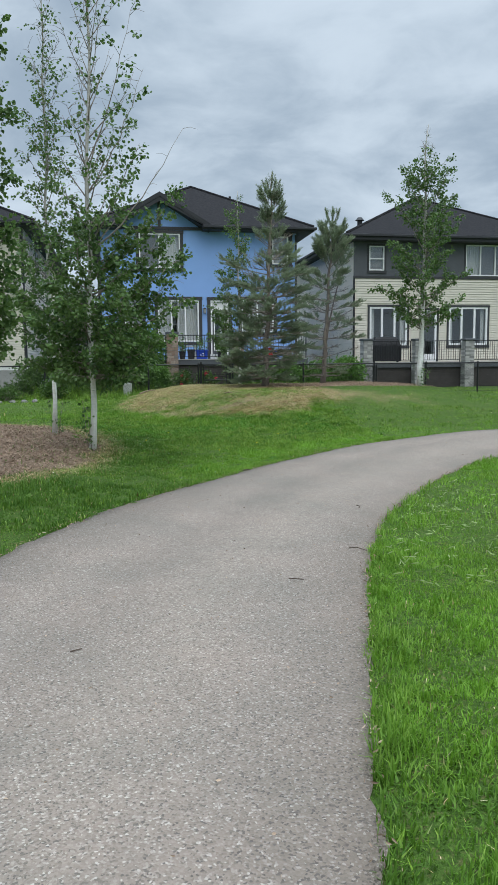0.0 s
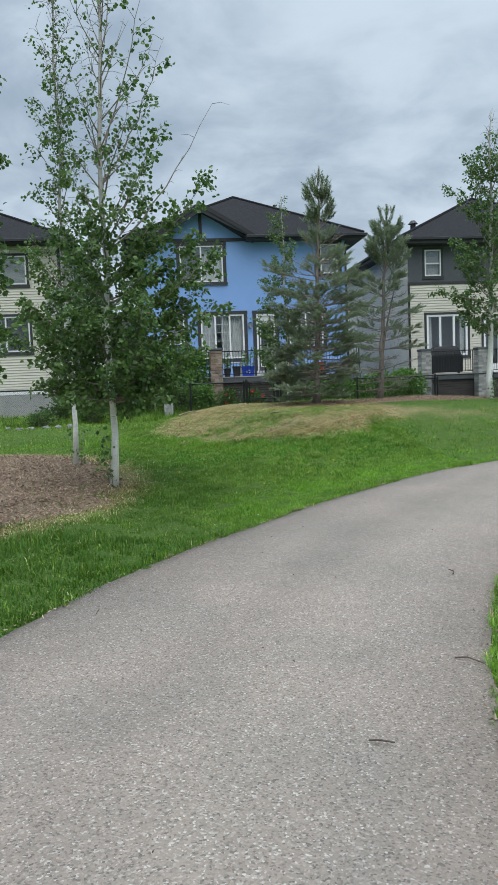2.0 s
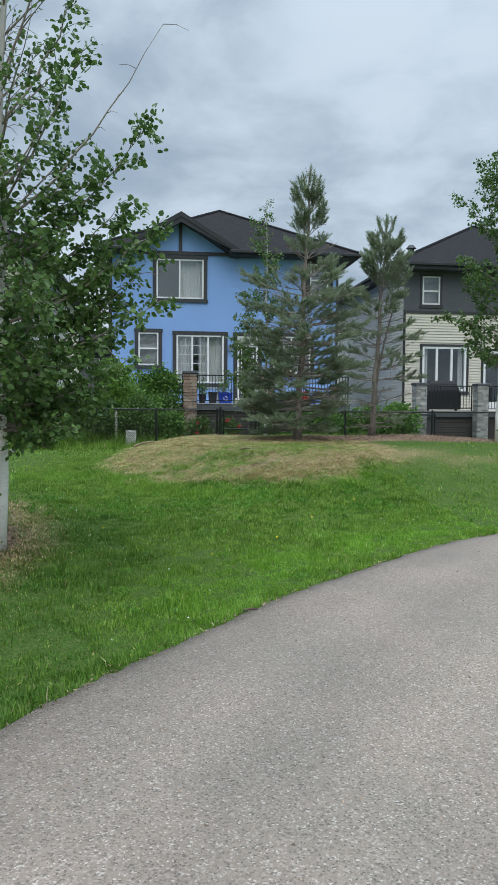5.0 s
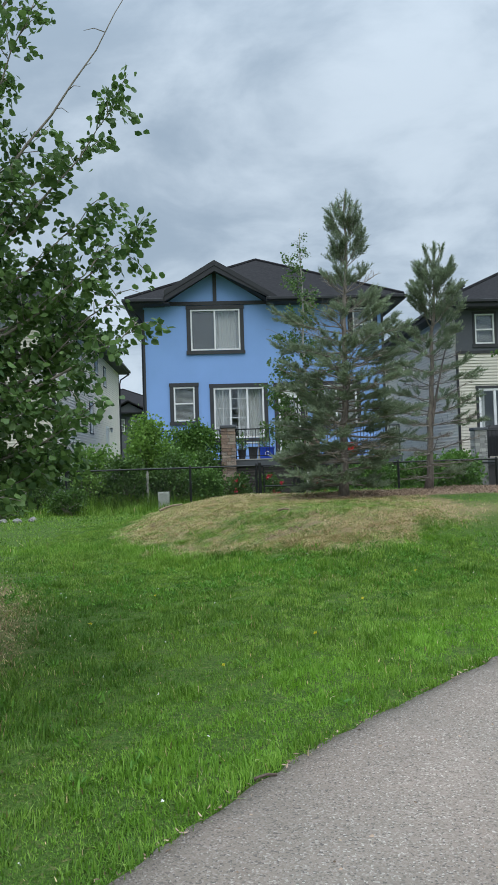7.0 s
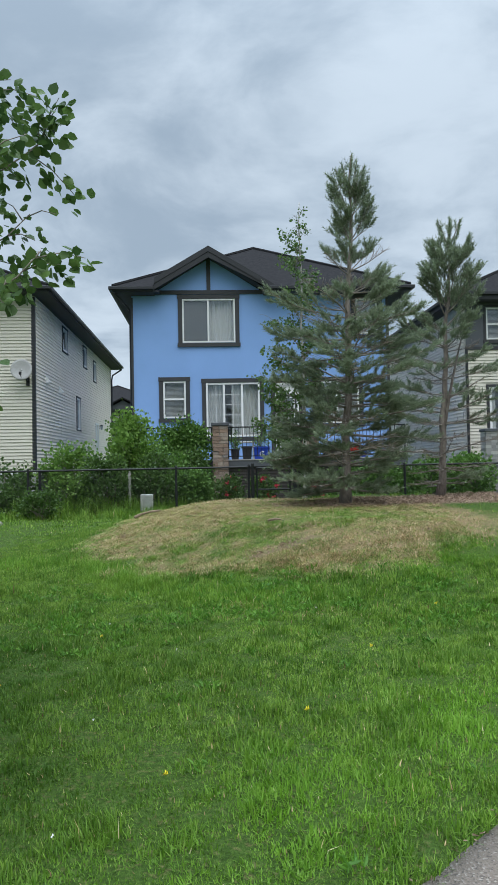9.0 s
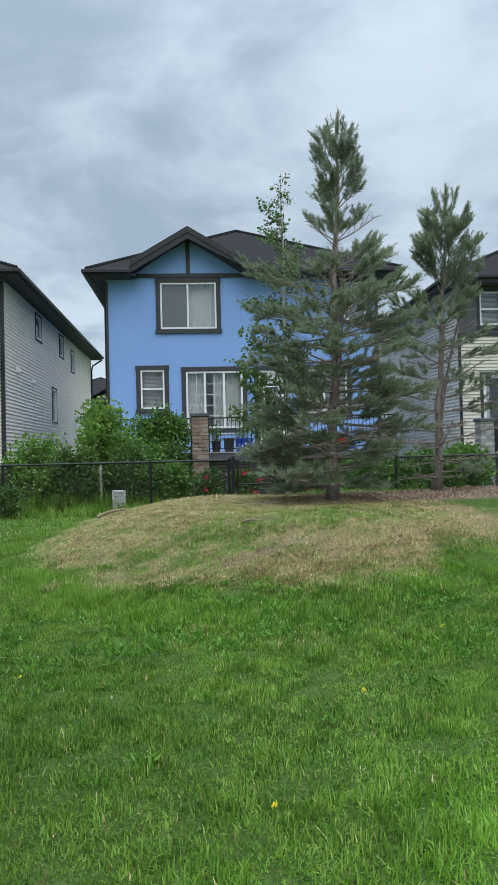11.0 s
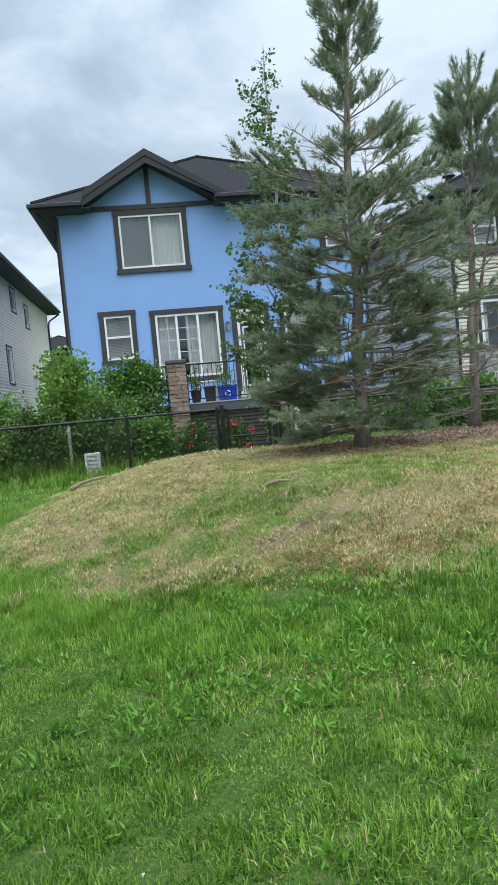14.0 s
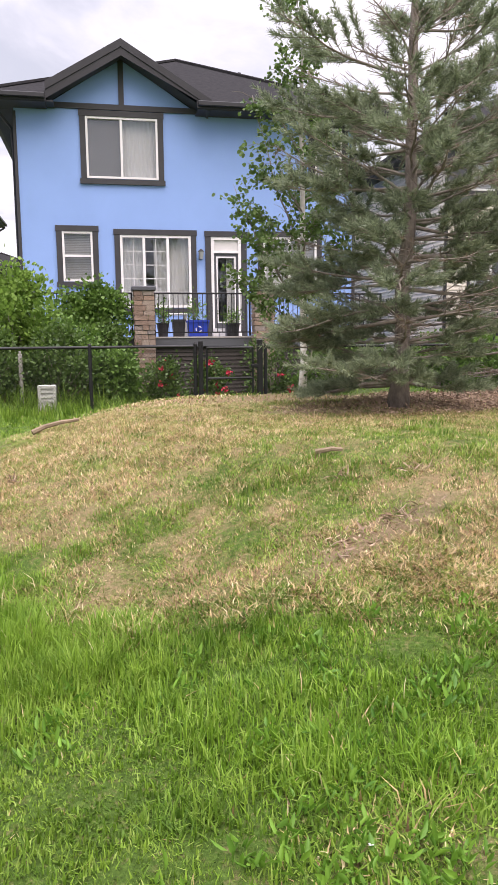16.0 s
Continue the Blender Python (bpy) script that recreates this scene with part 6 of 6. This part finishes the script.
for x, y in ((2.77, 33.4), (3.33, 33.4), (2.77, 33.8), (3.33, 33.8)):
    part("leg", boxes((x - 0.02, x + 0.02, y - 0.02, y + 0.02, DZ, DZ + 0.56)), M_BLIND, pt)
for x in (4.05, 4.22):
    bx = thing("small_box", (x, 33.2, DZ), "small white box on the deck boards", "box", "white boxes")
    part("carton", boxes((x - 0.07, x + 0.07, 33.12, 33.28, DZ, DZ + 0.2), bevel=0.006), M_WHITE, bx)
    part("flap", boxes((x - 0.072, x + 0.072, 33.118, 33.2, DZ + 0.201, DZ + 0.206)), M_WHITE, bx)
storage_bin(6.35, 6.78, 32.75, 33.05, DZ, 0.42, M_RED, "red plastic cooler with blue side on the deck", M_RED)
storage_bin(6.85, 7.05, 32.8, 33.02, DZ, 0.36, M_BLUEBIN, "small dark blue tub on the deck")
storage_bin(5.6, 6.2, 32.8, 33.2, DZ, 0.3, M_POT, "low dark planter box on the deck")

# ---- small things on the ground ----
wb = thing("slotted_block", (0.2, 27.95, ground_z(0.2, 27.95)), "white slotted block standing at the fence", "block")
g0 = ground_z(0.2, 27.95)
part("shell", boxes((0.05, 0.36, 27.8, 27.84, g0, g0 + 0.2), (0.05, 0.36, 27.8, 27.84, g0 + 0.47, g0 + 0.52), (0.05, 0.1, 27.8, 27.84, g0 + 0.2, g0 + 0.47), (0.31, 0.36, 27.8, 27.84, g0 + 0.2, g0 + 0.47), (0.05, 0.36, 27.842, 28.06, g0, g0 + 0.52)), M_BLOCK, wb)
for i in range(3):
    part("slat", boxes((0.102, 0.308, 27.805, 27.835, g0 + 0.22 + i * 0.085, g0 + 0.265 + i * 0.085)), M_BLOCK, wb)


STAKE_X = -0.27
sk = thing("garden_stake", (STAKE_X, 28.3, ground_z(STAKE_X, 28.3)), "weathered pale wooden garden stake behind the fence", "stake")
part("shaft", boxes((STAKE_X - 0.035, STAKE_X + 0.035, 28.27, 28.33, ground_z(STAKE_X, 28.3) - 0.05, 1.30), bevel=0.006), M_DECK, sk)
part("point", boxes((STAKE_X - 0.02, STAKE_X + 0.02, 28.28, 28.32, 1.302, 1.35), bevel=0.008), M_DECK, sk)


def stick(points, r, label, material=M_STICK, name="twig", lift=0.012):
    V, F = [], []
    pts = [(x, y, ground_z(x, y) + lift + dz) for x, y, dz in points]
    tube(V, F, pts, [r * (1 - 0.5 * i / len(pts)) for i in range(len(pts))], 6)
    s = raw(name, V, F, material)
    return tagged(s, label, "twig", "fallen twigs")


stick([(1.09, 4.86, 0.036), (1.13, 4.85, 0.038), (1.19, 4.82, 0.036)], 0.0055, "short dark twig on the asphalt")
stick([(2.42, 7.33, 0.036), (2.45, 7.39, 0.042), (2.44, 7.47, 0.036)], 0.006, "short dark twig on the asphalt")
stick([(1.80, 5.72, 0.016), (1.86, 5.70, 0.022), (1.92, 5.62, 0.012)], 0.005, "short dark twig on the asphalt")
stick([(-0.33, 3.77, 0.036), (-0.27, 3.80, 0.036)], 0.004, "short dark twig on the asphalt")
stick([(1.72, 10.66, 0.006), (1.79, 10.69, 0.012), (1.84, 10.70, 0.006)], 0.010, "dark twig at the edge of the path")
stick([(0.50, 21.85, 0.03), (0.62, 21.9, 0.05), (0.78, 21.88, 0.055), (0.95, 21.95, 0.03)], 0.027, "weathered broken branch lying on the mound", M_LOG, "branch")
stick([(2.66, 19.25, 0.02), (2.76, 19.2, 0.04), (2.84, 19.22, 0.02)], 0.02, "short weathered piece of wood on the mound", M_LOG, "branch")
for k, (x, y) in enumerate(((-4.4, 25.3), (-4.0, 25.1), (-3.6, 25.4), (-3.2, 25.2), (-4.8, 25.6), (-2.9, 25.5))):
    bm = bmesh.new()
    bmesh.ops.create_icosphere(bm, subdivisions=2, radius=0.11, matrix=Matrix.Translation((x, y, ground_z(x, y) + 0.02)) @ Matrix.Diagonal((1.3 - 0.1 * k, 1.0, 0.6 + 0.06 * k, 1)))
    rr = random.Random(k)
    for v in bm.verts:
        v.co += Vector((rr.uniform(-0.02, 0.02), rr.uniform(-0.02, 0.02), rr.uniform(-0.02, 0.02)))
    tagged(part("rock", bm, M_ROCK), "grey rounded edging rock in the grass", "rock", "edging rocks")


# ---- lawn blades, weeds, bark chips ----
rng = np.random.default_rng(77)


def scatter(x0, x1, y0, y1, density):
    n = int((x1 - x0) * (y1 - y0) * density)
    return rng.uniform(x0, x1, n), rng.uniform(y0, y1, n)


def tall_at(x, y):
    """Blade length: mown lawn, with a lush strip that the mower leaves at the mound's foot."""
    front = np.minimum(17.1 + 0.3 * (x - 2.9) ** 2, 20.0)
    strip = np.exp(-((y - front + 0.75) / 0.55) ** 2) * sm(-2.5, -0.5, x) * sm(5.2, 3.6, x)
    edge = sm(-0.25, 0.0, path_depth(x, y))
    fence_foot = sm(26.6, 27.3, y) * sm(2.5, 1.2, x)
    return np.maximum(0.034, 0.050 + 0.010 * np.sin((y - 0.22 * x + 0.25 * wob(x, y, 0.8)) * 5.6) + 0.075 * strip * (0.45 + 0.55 * sm(3.0, 1.2, x)) + 0.022 * edge + 0.17 * fence_foot + 0.016 * wob(x, y, 0.9) + 0.026 * wob(x, y, 5.0))


def blades(name, x, y, width, label, short=1.0, simple=False):
    pdp = path_depth(x, y)
    dry, mul = dry_at(x, y), mulch_at(x, y)
    keep = (pdp < 0.012 + 0.03 * wob(x * 4, y * 4)) & (rng.random(len(x)) > mul * 0.93)
    swath = np.sin((y - 0.22 * x + 0.25 * wob(x, y, 0.8)) * 5.6)
    patch = wob(x, y, 2.2) + 0.7 * wob(x, y, 6.1) + 0.35 * swath
    keep &= rng.random(len(x)) < np.maximum(np.clip(0.9 + 0.3 * patch, 0.72, 1), dry)
    x, y, dry = x[keep], y[keep], dry[keep]
    n = len(x)
    h = tall_at(x, y) * rng.uniform(0.5, 1.35, n) * short
    h = h * (1 - 0.22 * dry) * (0.72 + 0.55 * sm(-0.35, 0.45, wob(x + 3.1, y, 7.5)))
    az = 5.0 * wob(x, y, 4.5) + rng.normal(0, 1.7, n)
    # most blades stand, a third have flopped over
    leanv = np.where(rng.random(n) < 0.66, rng.uniform(0.05, 0.8, n), rng.uniform(0.8, 2.6, n)) + dry * rng.uniform(0.6, 4.0, n)
    nrm = np.sqrt(1 + leanv ** 2)
    dx, dy, dz = np.cos(az) * leanv / nrm, np.sin(az) * leanv / nrm, 1 / nrm
    z = height(x, y) - 0.008 + 0.012 * dry
    sx, sy = -np.sin(az), np.cos(az)
    w = width * rng.uniform(0.6, 1.3, n)
    P = np.stack([x, y, z], 1)
    Dm = np.stack([dx * 0.35, dy * 0.35, np.maximum(dz, 0.25)], 1) * (h * 0.55)[:, None]
    Dt = np.stack([dx, dy, dz * 0.92 - 0.10 * leanv * (1 - dry) * 0.5], 1) * h[:, None]
    Dt[:, 2] = np.maximum(Dt[:, 2], 0.016 + 0.014 * dry * rng.random(n))
    Sd = np.stack([sx, sy, np.zeros(n)], 1) * (w / 2)[:, None]
    if simple:
        per = 3
        V = np.stack([P - Sd, P + Sd, P + Dt], 1).reshape(-1, 3)
        T = np.arange(3 * n).reshape(-1, 3)
    else:
        per = 5
        V = np.stack([P - Sd, P + Sd, P + Dm - Sd * 0.8, P + Dm + Sd * 0.8, P + Dt], 1).reshape(-1, 3)
        b = (np.arange(n) * 5)[:, None]
        T = np.concatenate([b + np.array([0, 1, 3]), b + np.array([0, 3, 2]), b + np.array([2, 3, 4])])
    # single straws stand among the green, and green shoots among the straw
    straw = np.clip(dry + (rng.random(n) < 0.012) * 0.8 - (rng.random(n) < 0.30) * dry * 0.9, 0, 1)
    straw = np.where(rng.random(n) < straw, 1.0, straw * 0.25)
    # a fresh green belt beside the path and at the foot of the mound
    belt = np.exp(-((path_depth(x, y) + 0.55) / 0.75) ** 2) * sm(0.2, 1.6, x) * 0.55
    belt = belt + 0.28 * np.exp(-((y - np.minimum(17.1 + 0.3 * (x - 2.9) ** 2, 20.0) + 0.75) / 0.6) ** 2)
    lush = np.clip(belt * (0.75 + 0.5 * wob(x, y, 2.4)), 0, 0.7) * (1 - straw)
    # shade mask for the blade colour: dark at low x, broken up by wobble
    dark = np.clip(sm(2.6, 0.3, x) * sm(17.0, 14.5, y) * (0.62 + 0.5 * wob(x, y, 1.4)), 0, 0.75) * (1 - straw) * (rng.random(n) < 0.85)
    ob = fast(name, V, T, M_GRASS, None, {"dry": np.repeat(straw, per), "lush": np.repeat(lush, per), "painted_shade": np.repeat(dark, per)})
    return tagged(ob, label, "grass", kind="stuff")


near = [scatter(-1.6, 6.0, 9.0, 14.0, 2300), scatter(-0.6, 5.2, 14.0, 17.7, 4300), scatter(0.5, 3.4, 1.2, 8.0, 2600)]
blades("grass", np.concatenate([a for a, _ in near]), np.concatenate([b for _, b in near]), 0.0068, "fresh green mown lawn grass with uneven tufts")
mid = [scatter(-4.0, 2.0, 4.0, 9.0, 1500), scatter(-5, -0.6, 9, 20, 700), scatter(3.4, 8.0, 4.5, 9.0, 900), scatter(5.0, 10.0, 9.0, 18.0, 800), scatter(-1.6, -0.6, 14, 18, 1000)]
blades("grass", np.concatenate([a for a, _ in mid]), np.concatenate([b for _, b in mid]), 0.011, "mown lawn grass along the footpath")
top = [scatter(-1.6, 5.6, 17.2, 22.5, 2900), scatter(5.6, 10.0, 17.5, 23.0, 700)]
blades("grass", np.concatenate([a for a, _ in top]), np.concatenate([b for _, b in top]), 0.0058, "dry straw-coloured grass on the mound", 0.9)
far = [scatter(-7, 2.6, 26.3, 27.9, 700), scatter(-5.2, -2.6, 24.8, 25.8, 500), scatter(-9, -1.6, 18, 27.6, 330), scatter(-1.6, 2.5, 22.3, 27.6, 800), scatter(2.5, 16, 22.5, 33, 220), scatter(10, 18, 14, 22.5, 220), scatter(-9, 2.5, 27.7, 33.5, 260), scatter(-9, -5, 6, 18, 300)]
blades("grass", np.concatenate([a for a, _ in far]), np.concatenate([b for _, b in far]), 0.014, "lawn grass near the back-yard fence", 1.1)

wild = [scatter(-3.2, 2.7, 27.75, 28.7, 1500)]
blades("tall_grass", wild[0][0], wild[0][1], 0.016, "tall unmown grass and weeds behind the fence", 2.1)
# a short, dense under-layer that hides the soil
under = [scatter(-1.0, 5.5, 10.0, 14.0, 6000), scatter(-0.6, 5.2, 14.0, 17.7, 7500), scatter(0.6, 2.8, 1.4, 6.0, 6000), scatter(-2.5, 1.5, 5.0, 10.0, 4500)]
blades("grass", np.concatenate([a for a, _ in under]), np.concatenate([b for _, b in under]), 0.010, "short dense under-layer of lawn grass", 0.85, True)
thatch = [scatter(-1.4, 5.2, 17.1, 22.4, 10500)]
blades("grass", thatch[0][0], thatch[0][1], 0.0055, "matted straw thatch on the mound", 0.85, True)

# broad-leaved weeds in the lush strip
wx, wy = scatter(-1.0, 5.5, 10.5, 17.3, 110)
ok = rng.random(len(wx)) < (0.03 + 0.62 * np.exp(-((wy - 16.1) / 0.9) ** 2)) * sm(-0.35, 0.5, wob(wx, wy, 3.0))
ok &= path_depth(wx, wy) < -0.12
wx, wy = wx[ok], wy[ok]
cnt = 15
P = np.stack([np.repeat(wx, cnt), np.repeat(wy, cnt), np.repeat(height(wx, wy) + 0.02, cnt)], 1) + rng.normal(0, 0.034, (len(wx) * cnt, 3)) * np.array([1, 1, 0.4])
D = rng.normal(0, 1, P.shape)
D[:, 2] = np.abs(D[:, 2]) * 0.7 + 0.35
tagged(leaves("weeds", P, D, 0.05, M_WEED, None, rng, 0.36, -0.4), "broad-leaved weeds standing in the long grass", "weeds", kind="stuff")
# a few dandelions
for fx, fy in ((0.9, 15.1), (3.1, 14.6), (2.4, 13.2), (4.0, 15.8), (1.6, 12.4), (0.4, 13.8)):
    P = np.repeat([[fx, fy, float(height(fx, fy)) + 0.075]], 14, 0) + rng.normal(0, 0.004, (14, 3))
    D = rng.normal(0, 1, P.shape) * np.array([1, 1, 0.3]) + np.array([0, 0, 0.35])
    flower = thing("dandelion", (fx, fy, float(height(fx, fy))), "small yellow dandelion in the lawn", "flower", "dandelions in the lawn")
    leaves("flower_head", P, D, 0.018, M_YELLOW, flower, rng, 0.5)
    V, F = [], []
    tube(V, F, [Vector((fx, fy, float(height(fx, fy)) - 0.01)), Vector((fx, fy, float(height(fx, fy)) + 0.075))], [0.002, 0.002], 4)
    raw("stalk", V, F, M_WEED, flower, "thin green stalk")
# pale clover heads and scraps dotted over the lawn
cx, cy = scatter(-1.5, 6, 9, 17, 0.8)
ok = path_depth(cx, cy) < -0.1
cx, cy = cx[ok], cy[ok]
P = np.repeat(np.stack([cx, cy, height(cx, cy) + 0.05], 1), 5, 0)
tagged(leaves("clover_heads", P, rng.normal(0, 1, P.shape), 0.010, M_WHITE, None, rng, 1.0), "tiny white clover heads in the lawn", "clover", kind="stuff")


def chips(name, x, y, size, label, material):
    n = len(x)
    P = np.stack([x, y, height(x, y) + 0.008 + rng.uniform(0, 0.02, n)], 1)
    D = rng.normal(0, 1, (n, 3)) * np.array([1, 1, 0.18])
    return tagged(leaves(name, P, D, size, material, None, rng, 0.32), label, "bark mulch", kind="stuff")


mx_, my_ = [np.concatenate(v) for v in zip(scatter(-6.5, 0.2, 8.5, 17.0, 700), scatter(3.8, 10, 20.6, 24.0, 700), scatter(1.8, 4.2, 17.2, 18.8, 650), scatter(2.4, 5.8, 20.8, 22.4, 300))]
ok = rng.random(len(mx_)) < mulch_at(mx_, my_) * 0.95
chips("bark_mulch", mx_[ok], my_[ok], 0.05, "loose brown bark mulch chips", M_CHIP)
# soil crumbs and old leaves caught along the edge of the asphalt
ex_, ey_ = scatter(-3.0, 6.0, 1.5, 13.5, 420)
ed = path_depth(ex_, ey_)
ok = (ed > -0.05) & (ed < 0.09) & (rng.random(len(ex_)) < np.exp(-((ed - 0.01) / 0.035) ** 2))
chips("edge_litter", ex_[ok], ey_[ok], 0.03, "brown crumbs and dry leaves along the path edge", M_CHIP).location.z = 0.012
# pale clippings left by the mower on the verge
kx, ky = scatter(1.9, 4.2, 4.5, 9.5, 55)
ok = path_depth(kx, ky) < -0.12
kx, ky = kx[ok], ky[ok]
P = np.stack([kx, ky, height(kx, ky) + 0.05], 1)
tagged(leaves("grass_clippings", P, rng.normal(0, 1, P.shape) * np.array([1, 1, 0.1]), 0.07, M_CLIP, None, rng, 0.14), "pale mown clippings lying on the verge", "grass", kind="stuff")
# clods and cut tufts on the dry mound
tx, ty = scatter(0.2, 4.8, 17.7, 22.0, 0.5)
tx, ty = np.append(tx, [2.71, 3.2]), np.append(ty, [18.81, 18.75])
P = np.repeat(np.stack([tx, ty, height(tx, ty)], 1), 26, 0) + rng.normal(0, 0.05, (len(tx) * 26, 3)) * np.array([1, 1, 0.1])
D = rng.normal(0, 1, P.shape)
D[:, 2] = np.abs(D[:, 2]) * 0.45
tagged(leaves("dead_tufts", P, D, 0.075, M_CHIP, None, rng, 0.10), "brown dead grass tufts on the mound", "grass", kind="stuff")
# grit and leaf scraps on the path
sx_, sy_ = scatter(-2.5, 6, 1.5, 14, 14)
ok = path_depth(sx_, sy_) > 0.03
sx_, sy_ = sx_[ok], sy_[ok]
P = np.stack([sx_, sy_, height(sx_, sy_) + 0.045], 1)
tagged(leaves("leaf_litter", P, rng.normal(0, 1, P.shape) * np.array([1, 1, 0.05]), 0.02, M_CHIP, None, rng, 0.5), "scattered dark leaf scraps on the asphalt", "litter", kind="stuff")

# ---- stones of the deck pillars ----
rs = random.Random(9)
for p, x0, x1, y0, y1, z0, z1 in PILLARS:
    z = z0
    while z < z1 - 0.02:
        h = min(rs.uniform(0.07, 0.135), z1 - z)
        if z1 - z - h < 0.04:
            h = z1 - z
        for axis in (0, 1, 2):
            a, b = (x0, x1) if axis == 0 else (y0 + 0.06, y1)
            u = a
            while u < b - 0.01:
                w = rs.uniform(0.15, 0.34)
                if b - u - w < 0.09:
                    w = b - u
                st = new("stone", STONES[rs.randrange(7)])
                out = rs.uniform(-0.012, 0.012)
                if axis == 0:
                    st.location, st.scale = (u + w / 2, y0 + 0.035 - out, z + h / 2), (w - 0.008, 0.09, h - 0.008)
                else:
                    st.location = (x0 + 0.035 - out if axis == 1 else x1 - 0.035 + out, u + w / 2, z + h / 2)
                    st.rotation_euler, st.scale = (0, 0, radians(90)), (w - 0.008, 0.09, h - 0.008)
                adopt(st, p)
                u += w
        z += h
